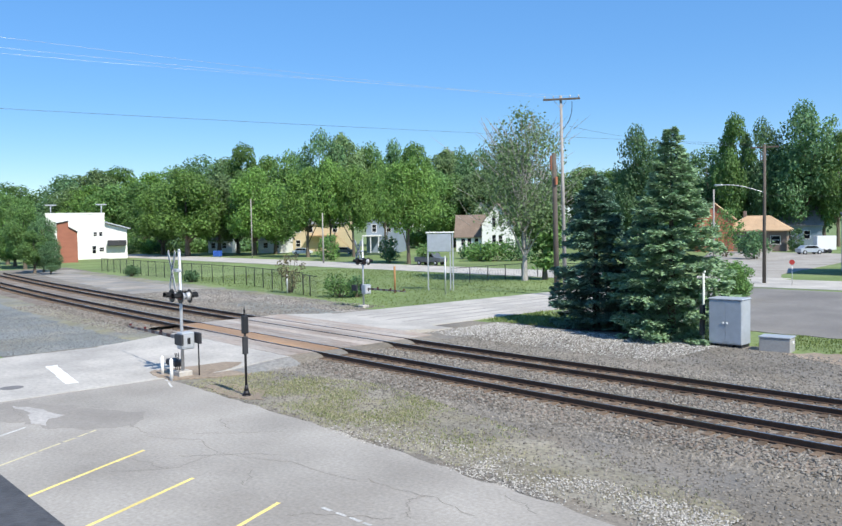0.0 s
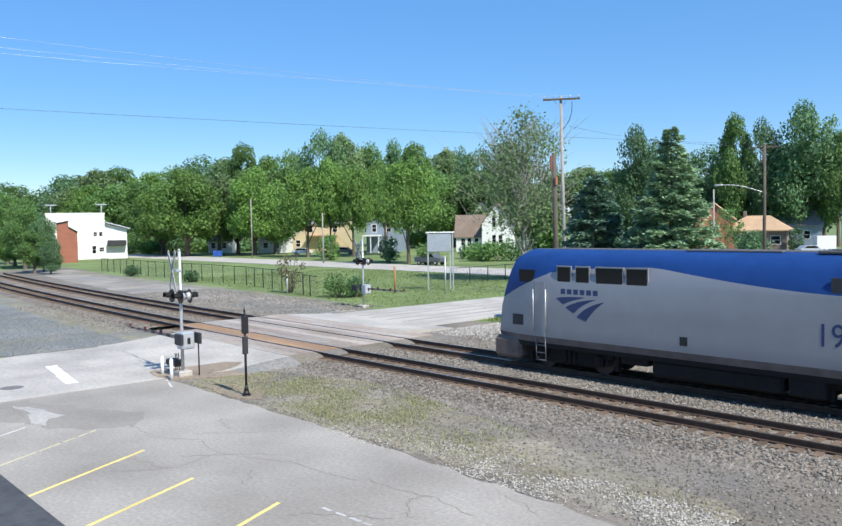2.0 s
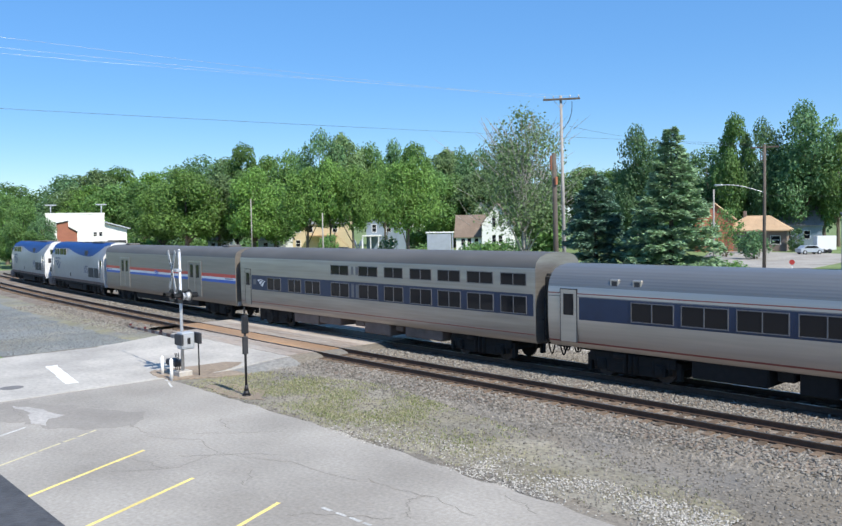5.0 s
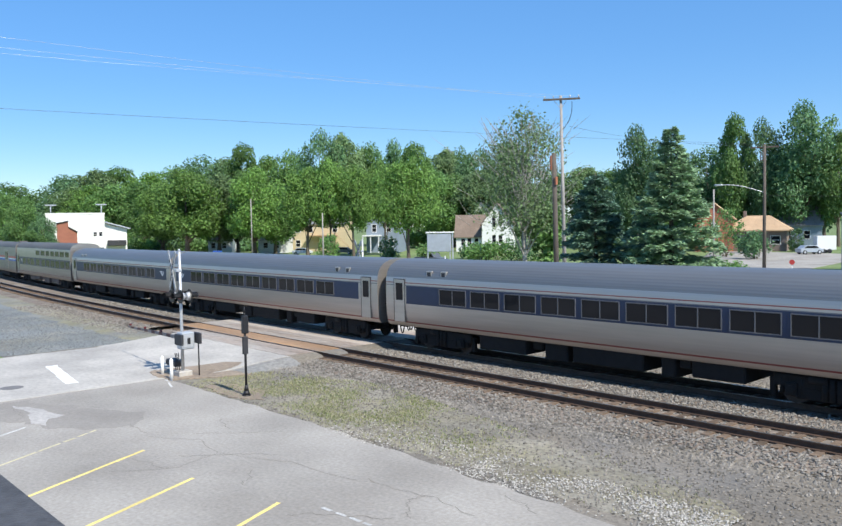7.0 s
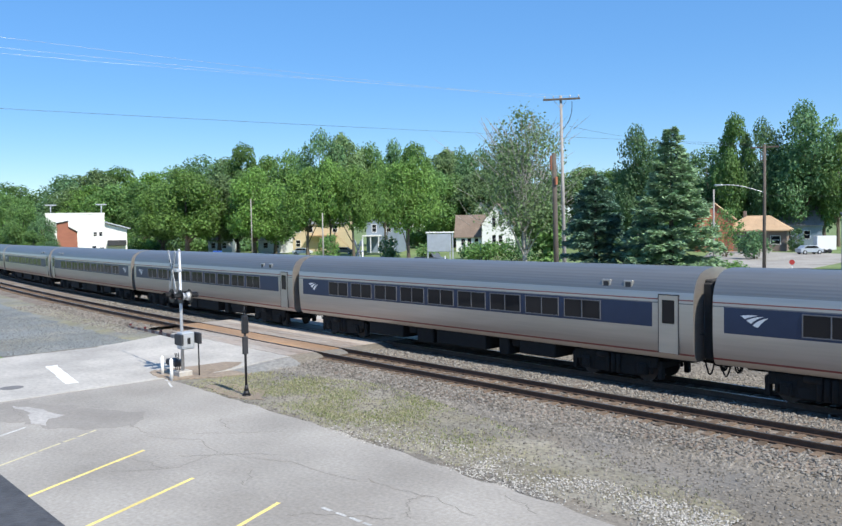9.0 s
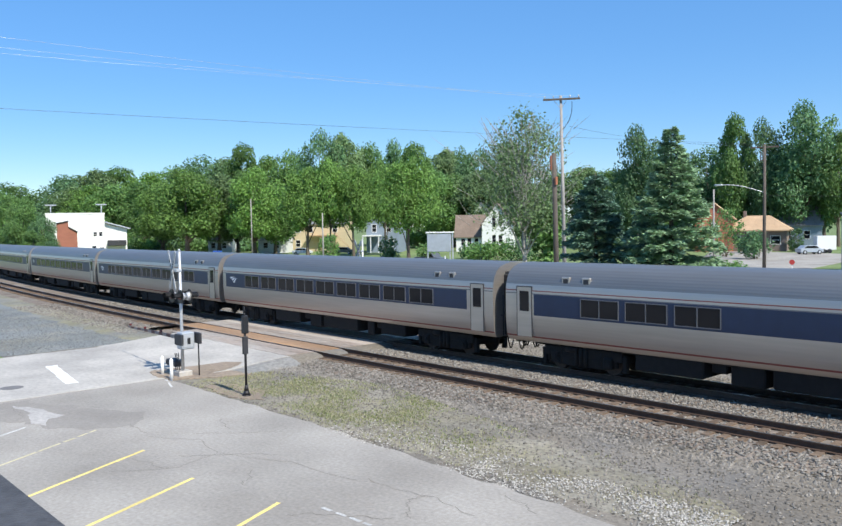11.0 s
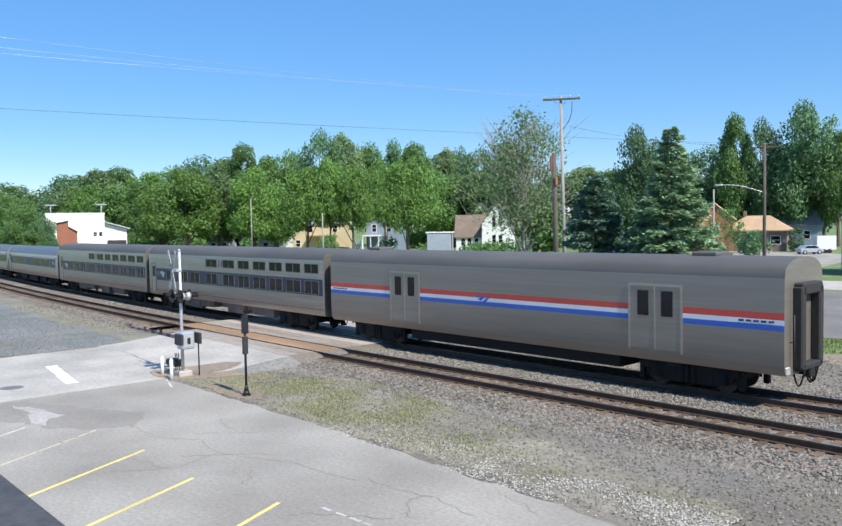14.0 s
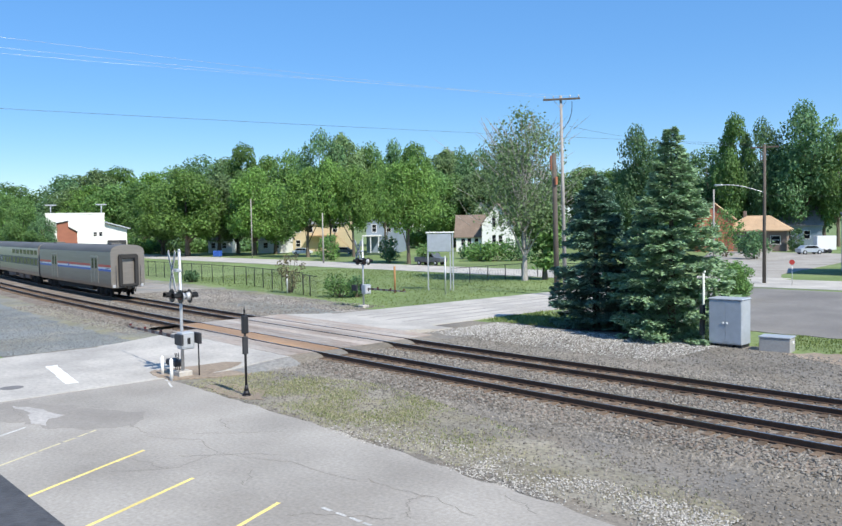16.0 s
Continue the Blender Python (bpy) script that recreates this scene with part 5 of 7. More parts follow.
# house with the tan hipped roof
h = house_at(-74.8, 131.7, 20, "low brown brick house with tan hipped roof")
bm = bmesh.new()
box(bm, -5.6, 5.6, 0, 9, -0.2, 4.1)
wall = part("wall", bm, BRICK_BROWN, h)
bm = bmesh.new()
low = [bm.verts.new(p) for p in ((-6.5, -0.9, 4.1), (6.5, -0.9, 4.1), (6.5, 9.9, 4.1), (-6.5, 9.9, 4.1))]
rim = [bm.verts.new((v.co.x, v.co.y, 4.35)) for v in low]
top = [bm.verts.new(p) for p in ((-2.2, 4.5, 7.3), (2.2, 4.5, 7.3))]
for i in range(4):
    bm.faces.new((low[i], low[(i + 1) % 4], rim[(i + 1) % 4], rim[i]))
bm.faces.new((rim[0], rim[1], top[1], top[0]))
bm.faces.new((rim[2], rim[3], top[0], top[1]))
bm.faces.new((rim[1], rim[2], top[1]))
bm.faces.new((rim[3], rim[0], top[0]))
bm.faces.new(low[::-1])
part("roof", bm, SHINGLE_TAN, h, "tan hipped shingle roof")
bm = bmesh.new()
bevel_box(bm, -2.9, -2.3, 4.2, 4.8, 6.4, 8.3, 0.03)
part("chimney", bm, BRICK_BROWN, h)
for x in (-3.8, 3.6):
    window_on(wall, x, 2.3, 1.7, 1.6, 0.0)
bm = bmesh.new()
box(bm, -1.0, 0.1, -0.06, 0.0, 0.2, 2.7)
part("door", bm, TRIM_WHITE, wall, "white front door")
bm = bmesh.new()
box(bm, -1.4, 3.0, -1.8, 0, -0.1, 0.35)
part("porch", bm, CONCRETE, h, "low concrete porch")

# red house behind the spruce
h = house_at(-82.6, 129.3, 25, "red-walled house with pale gabled roof")
wall = gable_block(h, 7.5, 9.0, 6.8, 9.9, BRICK, SHINGLE_TAN, 0, 3)
window_on(wall, 0, 5.0, 1.0, 1.6, -1.5)
# grey house
h = house_at(-78.5, 161.7, 20, "grey house with dark gabled roof under trees")
wall = gable_block(h, 9.0, 8.0, 5.2, 9.4, SIDING_BLUE, SHINGLE_GREY, 0, 2, along_y=False)
for x in (-2.5, 1.5):
    window_on(wall, x, 2.8, 1.2, 1.8, -2.0)
# shed at the edge
h = thing("shed", pose(-34.9, 67.3, GROUND, 0, 0, 22), "grey-blue steel shed with low roof", "shed")
wall = gable_block(h, 8, 10, 7.0, 8.2, SIDING_BLUE, SHINGLE_GREY, 4.4, 5.0, over=0.15)
# cream house with an outdoor stair
h = house_at(-176.9, 94.6, 38, "cream house with balcony and outdoor wooden stair")
wall = gable_block(h, 15.0, 9.0, 7.6, 11.6, SIDING_CREAM, SHINGLE_GREY, 0, 4.5, along_y=False)
for x, z in ((-5.5, 6.0), (-2.0, 6.0), (4.8, 6.0), (-5.5, 2.2)):
    window_on(wall, x, z, 1.2, 1.7, 0.0)
bm = bmesh.new()
bevel_box(bm, -2.5, 5.5, -2.2, 0, 4.1, 4.4, 0.03)
for x in (-2.4, 1.5, 5.4):
    box(bm, x - 0.1, x + 0.1, -2.15, -1.95, -0.1, 4.1)
part("balcony", bm, SHINGLE_TAN, h, "wooden balcony on posts")
bm = bmesh.new()
for i in range(14):
    box(bm, 5.6 + i * 0.32, 5.95 + i * 0.32, -2.2, -1.0, 4.1 - i * 0.3, 4.2 - i * 0.3)
part("stair", bm, SHINGLE_TAN, h, "outdoor wooden stair")
# blue-grey house with white porch
h = house_at(-151.8, 96.6, 38, "blue-grey two-storey house with white porch")
wall = gable_block(h, 8.0, 9.5, 7.4, 11.8, SIDING_BLUE, SHINGLE_GREY, 0, 4)
for x, z in ((-2.0, 6.0), (1.6, 6.0), (2.2, 2.4)):
    window_on(wall, x, z, 1.0, 1.8, -0.75)
bm = bmesh.new()
bevel_box(bm, -4.6, -0.2, -3.3, -0.75, 4.0, 4.35, 0.05)
for x in (-4.4, -2.4, -0.4):
    box(bm, x - 0.1, x + 0.1, -3.2, -3.0, -0.1, 4.0)
part("porch", bm, TRIM_WHITE, h, "white porch on posts")
# white house beyond
h = house_at(-152.0, 132.0, 38, "white house half hidden by trees")
wall = gable_block(h, 7.0, 8.0, 8.0, 12.2, SIDING_WHITE, SHINGLE_GREY, 0, 3)
window_on(wall, 0, 6.2, 1.0, 1.7, -1.0)
for x, y, w in ((-196.0, 76.0, 6.5), (-180.0, 82.5, 7.5)):
    h = house_at(x, y, 42, "small white bungalow behind the street trees")
    wall = gable_block(h, w, 6.5, 3.6, 6.0, SIDING_WHITE, SHINGLE_GREY, 0, 3, along_y=False)
    for k in (-1.8, 1.2):
        window_on(wall, k, 2.0, 1.1, 1.4, -0.25)

# white commercial building at the west end, with its brick annex
b = thing("white_building", pose(-191.4, 30.3, GROUND, 0, 0, 70), "bright white flat-roofed building with dark awning", "building")
bm = bmesh.new()
box(bm, 0, 12.4, 0, 14, -0.2, 10.4)
wall = part("wall", bm, WHITE_PAINT, b)
bm = bmesh.new()
for x0, x1, y0, y1 in ((-0.1, 12.5, -0.1, 0.2), (-0.1, 12.5, 13.8, 14.1), (-0.1, 0.2, 0.2, 13.8), (12.2, 12.5, 0.2, 13.8)):
    box(bm, x0, x1, y0, y1, 10.4, 10.75)
part("parapet", bm, TRIM_WHITE, b)
bm = bmesh.new()
pts = [(12.4, 0.3, 8.3), (17.2, 0.3, 6.9), (17.2, 12, 6.9), (12.4, 12, 8.3)]
up4 = [bm.verts.new(p) for p in pts]
lo4 = [bm.verts.new((x, y, -0.2)) for x, y, z in pts]
bm.faces.new(up4)
for i in range(4):
    bm.faces.new((lo4[i], lo4[(i + 1) % 4], up4[(i + 1) % 4], up4[i]))
bmesh.ops.recalc_face_normals(bm, faces=bm.faces)
part("wing", bm, WHITE_PAINT, b, "lower white wing")
bm = bmesh.new()
pts = [(12.52, -0.6, 8.4), (18.0, -0.6, 6.8), (18.0, 12.5, 6.8), (12.52, 12.5, 8.4)]
a4 = [bm.verts.new(p) for p in pts]
b4 = [bm.verts.new((x, y, z + 0.3)) for x, y, z in pts]
bm.faces.new(a4[::-1])
bm.faces.new(b4)
for i in range(4):
    bm.faces.new((a4[i], a4[(i + 1) % 4], b4[(i + 1) % 4], b4[i]))
part("wing_roof", bm, ALUMINIUM, b, "pale sloping roof")
bm = bmesh.new()
bevel_box(bm, 12.9, 17.0, -1.3, 0.28, 3.0, 4.3, 0.1)
part("awning", bm, GRILLE, b, "dark grey awning")
for x, z, w, hh in ((11.5, 5.8, 0.7, 0.9), (10.3, 5.8, 0.7, 0.9), (10.0, 2.2, 0.8, 1.7), (11.6, 2.2, 1.0, 0.9)):
    window_on(wall, x, z, w, hh, 0.0, -1)
for x, y in ((0.8, 6.0), (11.8, 3.0)):
    bm = bmesh.new()
    tube(bm, (x, y, 10.4), (x, y, 12.6), 0.12, sides=8)
    box(bm, x - 1.2, x + 1.2, y - 0.3, y + 0.3, 12.6, 12.85)
    part("roof_vent", bm, ALUMINIUM, b, "tall roof vent with flat cap")
a = thing("brick_annex", pose(-173.0, 28.9, GROUND, 0, 0, 72), "red brick annex with sloping parapet", "building")
bm = bmesh.new()
pts = [(-2.0, 8.1), (0.2, 8.6), (0.3, 7.3), (1.9, 6.3), (1.9, -0.2), (-2.0, -0.2)]
p4 = [bm.verts.new((x, 0, z)) for x, z in pts]
q4 = [bm.verts.new((x, 4, z)) for x, z in pts]
bm.faces.new(p4)
bm.faces.new(q4[::-1])
for i in range(6):
    bm.faces.new((p4[i], q4[i], q4[(i + 1) % 6], p4[(i + 1) % 6]))
bmesh.ops.recalc_face_normals(bm, faces=bm.faces)
part("wall", bm, BRICK_DARK, a)
bm = bmesh.new()
tube(bm, (0.3, -0.12, 7.4), (2.0, -0.12, 6.35), 0.14, sides=6)
tube(bm, (-2.0, -0.12, 8.2), (0.3, -0.12, 8.7), 0.14, sides=6)
part("coping", bm, GRILLE, a, "dark coping")

# ---- vehicles parked along the street ----
CAR_GREY = material("grey_car_paint", (0.13, 0.14, 0.15), 0.3, 0.3, vary=0.03)
CAR_WHITE = material("white_car_paint", (0.72, 0.73, 0.74), 0.3, vary=0.03)
CAR_SILVER = material("silver_car_paint", (0.42, 0.46, 0.52), 0.3, 0.4, vary=0.03)


def vehicle(name, x, y, turn, paint, outline, cabin, length, label, wheels):
    """A body drawn over its side outline, with a glazed cabin and four wheels."""
    v = thing(name, pose(x, y, GROUND + 0.045, 0, 0, turn), label, "vehicle", "vehicles parked along the street")
    bm = bmesh.new()
    for s, half in ((0, 0.92),):
        p = [bm.verts.new((u, -half, z)) for u, z in outline]
        q = [bm.verts.new((u, half, z)) for u, z in outline]
        bm.faces.new(p)
        bm.faces.new(q[::-1])
        for i in range(len(outline)):
            bm.faces.new((p[i], q[i], q[(i + 1) % len(outline)], p[(i + 1) % len(outline)]))
    bmesh.ops.recalc_face_normals(bm, faces=bm.faces)
    bmesh.ops.bevel(bm, geom=list(bm.edges), offset=0.05, segments=1, affect="EDGES")
    body = part("body", bm, paint, v)
    bm = bmesh.new()
    (x0, z0), (x1, z1), (x2, z2), (x3, z3) = cabin
    for face in (-1, 1):
        c = [bm.verts.new((u, face * 0.93, z)) for u, z in cabin]
        bm.faces.new(c if face < 0 else c[::-1])
    part("side_glass", bm, GLASS_DARK, body, "dark side windows")
    for u in wheels:
        for s in (-1, 1):
            bm = bmesh.new()
            tube(bm, (u, s * 0.72, 0.38), (u, s * 0.96, 0.38), 0.38, sides=18)
            w = part("wheel", bm, BLACK_PAINT, v, "black tyre")
            bm = bmesh.new()
            tube(bm, (u, s * 0.95, 0.38), (u, s * 0.975, 0.38), 0.2, sides=12)
            part("rim", bm, GALVANISED, w)
    return v


SEDAN = [(-2.2, 0.35), (2.2, 0.35), (2.25, 0.85), (1.5, 1.05), (0.9, 1.6), (-1.1, 1.62), (-1.8, 1.12), (-2.25, 1.0)]
SEDAN_GLASS = [(1.3, 1.08), (0.8, 1.5), (-1.0, 1.52), (-1.55, 1.12)]
PICKUP = [(-2.7, 0.5), (2.7, 0.5), (2.75, 1.15), (1.5, 1.3), (0.9, 2.0), (-0.7, 2.0), (-0.8, 1.3), (-2.75, 1.3)]
PICKUP_GLASS = [(1.3, 1.35), (0.82, 1.88), (-0.6, 1.88), (-0.65, 1.35)]
vehicle("pickup_truck", -95.0, 60.0, 8, CAR_GREY, PICKUP, PICKUP_GLASS, 5.4, "dark grey pickup truck parked by the street", (-1.7, 1.7))
vehicle("car", -60.2, 121.5, 55, CAR_SILVER, SEDAN, SEDAN_GLASS, 4.4, "silver car parked beside a white trailer", (-1.4, 1.4))
vehicle("car", -158.3, 77.3, 40, CAR_WHITE, SEDAN, SEDAN_GLASS, 4.4, "white car parked before the cream house", (-1.4, 1.4))
vehicle("car", -152.8, 85.3, 40, CAR_GREY, SEDAN, SEDAN_GLASS, 4.4, "dark car parked before the cream house", (-1.4, 1.4))
t = thing("box_trailer", pose(-59.6, 126.9, GROUND + 0.045, 0, 0, 40), "white box trailer parked by the houses", "trailer", "vehicles parked along the street")
bm = bmesh.new()
bevel_box(bm, -1.7, 1.7, -1.0, 1.0, 0.6, 3.2, 0.06)
part("box", bm, CAR_WHITE, t)
for u in (-0.5, 0.5):
    for s in (-1, 1):
        bm = bmesh.new()
        tube(bm, (u, s * 0.8, 0.4), (u, s * 1.12, 0.4), 0.4, sides=16)
        part("wheel", bm, BLACK_PAINT, t, "black tyre")
bm = bmesh.new()
bevel_box(bm, -0.9, 0.9, -0.6, 0.6, 0, 1.4, 0.06)
d = part("dumpster", bm, material("blue_dumpster_paint", (0.03, 0.10, 0.42), 0.5, vary=0.08))
d.matrix_basis = pose(-171.0, 62.0, GROUND, 0, 0, 30)
tagged(d, "blue metal dumpster beside the street", "dumpster")

# stop sign
s = thing("stop_sign", pose(-33.7, 51.8, GROUND), "red octagonal stop sign on a thin post", "sign")
bm = bmesh.new()
tube(bm, (0, 0, -0.1), (0, 0, 2.2), 0.03, sides=8)
part("post", bm, GALVANISED, s)
bm = bmesh.new()
tube(bm, (0, 0.05, 2.25), (0, 0.08, 2.25), 0.27, sides=8)
bmesh.ops.rotate(bm, verts=bm.verts, cent=(0, 0, 2.25), matrix=Matrix.Rotation(radians(22.5), 3, "Y"))
p = part("plate", bm, RED_PAINT, s, "red octagonal plate")
p.matrix_basis = pose(0, 0, 0, 0, 0, 190)

# ---- fences ----


def fence(points, gap, height, label):
    f = thing("fence", Matrix(), label, "fence", "chain-link fences")
    bm0 = None
    for a, b in zip(points, points[1:]):
        a, b = Vector((*a, GROUND)), Vector((*b, GROUND))
        n = max(1, round((b - a).length / gap))
        for i in range(n):
            p = a.lerp(b, i / n)
            if bm0 is None:
                bm = bmesh.new()
                tube(bm, (0, 0, -0.1), (0, 0, height), 0.05, sides=8)
                bm0 = part("post", bm, BLACK_PAINT, f, "thin dark fence post")
                bm0.matrix_basis = Matrix.Translation(p)
            else:
                share("post", bm0, f, Matrix.Translation(p), "thin dark fence post")
        bm = bmesh.new()
        tube(bm, a + Vector((0, 0, height - 0.05)), b + Vector((0, 0, height - 0.05)), 0.035, sides=6)
        part("top_rail", bm, BLACK_PAINT, f)
        bm = bmesh.new()
        way, up = (b - a), Vector((0, 0, 1))
        count = int(way.length / 0.45)
        for i in range(count):
            for s in (0, 1):
                p, q = a.lerp(b, (i + s) / count), a.lerp(b, (i + 1 - s) / count)
                tube(bm, p + up * 0.05, q + up * (height - 0.05), 0.006, sides=3, caps=False)
        part("netting", bm, GRILLE, f, "thin wire netting")
    return f


fence([(-130, 20.0), (-107, 19.0), (-81.5, 18.6), (-65.0, 15.4)], 3.0, 2.15, "long dark chain-link fence along the field")
fence([(-65.0, 15.4), (-61.0, 14.3)], 2.2, 2.0, "short gate-like stretch of dark fence")
fence([(-62.5, 33.0), (-62.4, 47.6), (-50.0, 47.2)], 3.0, 1.8, "thin chain-link fence at the field's far side")

# the building that carries the camera: its eave shows in one corner
station = thing("station_building", pose(0, 0, GROUND), "dark-roofed building below the viewpoint, its eave showing", "building")
bm = bmesh.new()
box(bm, -9.0, 6.0, -40.0, -27.1, -0.2, 4.75)
part("wall", bm, BRICK_BROWN, station)
bm = bmesh.new()
pts = [(-9.6, -26.3, 4.94), (6.6, -26.3, 4.94), (6.6, -40.6, 5.25), (-9.6, -40.6, 5.25)]
a4 = [bm.verts.new(p) for p in pts]
b4 = [bm.verts.new((x, y, z - 0.16)) for x, y, z in pts]
bm.faces.new(a4)
bm.faces.new(b4[::-1])
for i in range(4):
    bm.faces.new((a4[i], b4[i], b4[(i + 1) % 4], a4[(i + 1) % 4]))
bmesh.ops.recalc_face_normals(bm, faces=bm.faces)
part("roof", bm, material("dark_eave", (0.06, 0.06, 0.065), 0.8, vary=0.3, grain=12, bump=0.4), station, "dark flat roof with overhanging eave")

# ---- the train ----


def grid_shell(stations, rows, place, slot_of, cap_front=True, cap_rear=True, cap_slots=(0, 0)):
    """A body skinned over stations along x; rows of (half width, z) from sill to roof; place gives the point."""
    bm, rings = bmesh.new(), []
    k = len(rows)
    for i, s in enumerate(stations):
        near = [bm.verts.new(place(i, s, j, -1)) for j in range(k)]
        far = [bm.verts.new(place(i, s, j, 1)) for j in range(k)]
        rings.append(near + far[::-1])
    n = 2 * k
    for i, (a, b) in enumerate(zip(rings, rings[1:])):
        for j in range(n):
            four = (a[j], a[(j + 1) % n], b[(j + 1) % n], b[j])
            f = bm.faces.new([bm.verts.new(v.co) for v in four] if j == n - 1 else four)
            f.material_index = slot_of(i, min(j, n - 2 - j) if j < n - 1 else -1)
            f.smooth = j < n - 1
    if cap_front:
        bm.faces.new([bm.verts.new(v.co) for v in rings[0][::-1]]).material_index = cap_slots[0]
    if cap_rear:
        bm.faces.new([bm.verts.new(v.co) for v in rings[-1]]).material_index = cap_slots[1]
    bmesh.ops.recalc_face_normals(bm, faces=bm.faces)
    return bm


def slab(parent, name, x0, x1, z0, z1, y, mat, label="", proud=0.012, both=True, sides=(1, -1)):
    """A flat piece on the body's sides, facing out."""
    made = None
    for s in (sides if both else (-1,)):
        bm = bmesh.new()
        a, b = sorted((s * (y - 0.05), s * (y + proud)))
        box(bm, x0, x1, a, b, z0 * ZS, z1 * ZS)
        made = part(name, bm, mat, parent, label)
    return made


def bogie(parent, x, wheelbase, r, tall=0.0):
    """A truck with deep side frames, equaliser beams, journal boxes, springs, brake gear and four wheels."""
    bm = bmesh.new()
    half = wheelbase / 2
    for s in (-1, 1):
        bevel_box(bm, x - half - 0.62, x + half + 0.62, s * 1.05 - 0.1, s * 1.05 + 0.1, (r + 0.06) * ZS, (r + 0.42 + tall) * ZS, 0.04)
        bevel_box(bm, x - half + 0.12, x + half - 0.12, s * 1.08 - 0.07, s * 1.08 + 0.07, (r - 0.26) * ZS, (r + 0.1) * ZS, 0.04)
        for c in (-half, half):
            bevel_box(bm, x + c - 0.2, x + c + 0.2, s * 1.1 - 0.15, s * 1.1 + 0.15, (r - 0.2) * ZS, (r + 0.2) * ZS, 0.04)
            tube(bm, (x + c, s * 1.25, r * ZS), (x + c, s * 1.3, r * ZS), 0.13, sides=12)
            for d in (-0.34, 0.34):
                tube(bm, (x + c + d, s * 1.08, (r - 0.14) * ZS), (x + c + d, s * 1.08, (r + 0.3) * ZS), 0.085, sides=8)
            bevel_box(bm, x + c * 1.52 - 0.1, x + c * 1.52 + 0.1, s * 0.95 - 0.12, s * 0.95 + 0.12, (r - 0.3) * ZS, (r + 0.3) * ZS, 0.03)
        for c in (-0.24, 0.0, 0.24):
            tube(bm, (x + c, s * 1.16, (r - 0.24) * ZS), (x + c, s * 1.16, (r + 0.4) * ZS), 0.1, sides=8)
        tube(bm, (x - half * 0.55, s * 1.2, (r + 0.34) * ZS), (x - 0.15, s * 1.2, (r + 0.34) * ZS), 0.12, sides=10)
    bevel_box(bm, x - 0.4, x + 0.4, -1.0, 1.0, (r - 0.1) * ZS, (r + 0.5 + tall) * ZS, 0.04)
    bevel_box(bm, x - half - 0.5, x + half + 0.5, -0.62, 0.62, (r - 0.05) * ZS, (r + 0.2) * ZS, 0.04)
    frame_part = part("truck_frame", bm, UNDER, parent, "grimy cast truck frame, blackened for the body's shade")
    for c in (-half, half):
        for s in (-1, 1):
            bm = bmesh.new()
            tube(bm, (0, s * 0.69, 0), (0, s * 0.82, 0), r, sides=24)
            tube(bm, (0, s * 0.82, 0), (0, s * 0.90, 0), r * 0.35, sides=16)
            bmesh.ops.scale(bm, vec=(1, 1, ZS), verts=bm.verts)
            w = part("wheel", bm, WHEEL_STEEL, frame_part)
            w.matrix_basis = pose(x + c, 0, r * ZS)


def coupler(parent, x, way):
    bm = bmesh.new()
    bevel_box(bm, min(x, x - way * 0.75), max(x, x - way * 0.75), -0.12, 0.12, 0.75 * ZS, 1.0 * ZS, 0.03)
    bevel_box(bm, min(x + way * 0.02, x - way * 0.25), max(x + way * 0.02, x - way * 0.25), -0.2, 0.2, 0.70 * ZS, 1.05 * ZS, 0.04)
    for y in (-0.5, 0.45, 0.62):
        for i in range(6):
            f = [(i + d) / 6 for d in (0, 1)]
            tube(bm, *[(x - way * (0.45 - 0.4 * a), y, (0.95 - 0.5 * math.sin(a * math.pi)) * ZS) for a in f], 0.03, sides=6)
    part("coupler", bm, UNDER, parent, "dark coupler with hanging air hoses")


def emblem(parent, x0, x1, z0, z1, y, mat, label):
    """Three swept blades that fan out, drawn as plain shapes."""
    blades = (((0.0, 0.90), (0.15, 0.64), (0.64, 0.99), (0.26, 1.03), (0.32, 0.86)),
              ((0.20, 0.52), (0.37, 0.29), (0.84, 0.94), (0.38, 0.84), (0.54, 0.72)),
              ((0.43, 0.15), (0.62, 0.0), (1.0, 0.86), (0.62, 0.68), (0.80, 0.60)))
    for side in (1, -1):
        bm = bmesh.new()
        for upper, lower, point, bow_up, bow_low in blades:
            edges = []
            for a, c in ((upper, bow_up), (lower, bow_low)):
                line = []
                for i in range(7):
                    u = i / 6.3
                    x, z = [(1 - u) ** 2 * a[k] + 2 * u * (1 - u) * c[k] + u * u * point[k] for k in (0, 1)]
                    line.append(bm.verts.new((x0 + (x1 - x0) * x, side * (y + 0.006), (z0 + (z1 - z0) * z) * ZS)))
                edges.append(line)
            for i in range(6):
                q = (edges[0][i], edges[0][i + 1], edges[1][i + 1], edges[1][i])
                bm.faces.new(q[::-1] if side < 0 else q)
        made = part("emblem", bm, mat, parent, label)
    return made


def bars(parent, x0, x1, z0, z1, y, mat, n, label):
    """Unreadable small lettering as a row of plain bars."""
    w = (x1 - x0) / n
    for i in range(n):
        for s in (-1, 1):
            bm = bmesh.new()
            a, b = sorted((s * y, s * (y + 0.006)))
            box(bm, x0 + i * w, x0 + i * w + w * 0.72, a, b, z0 * ZS, z1 * ZS)
            part("lettering_bar", bm, mat, parent, label)


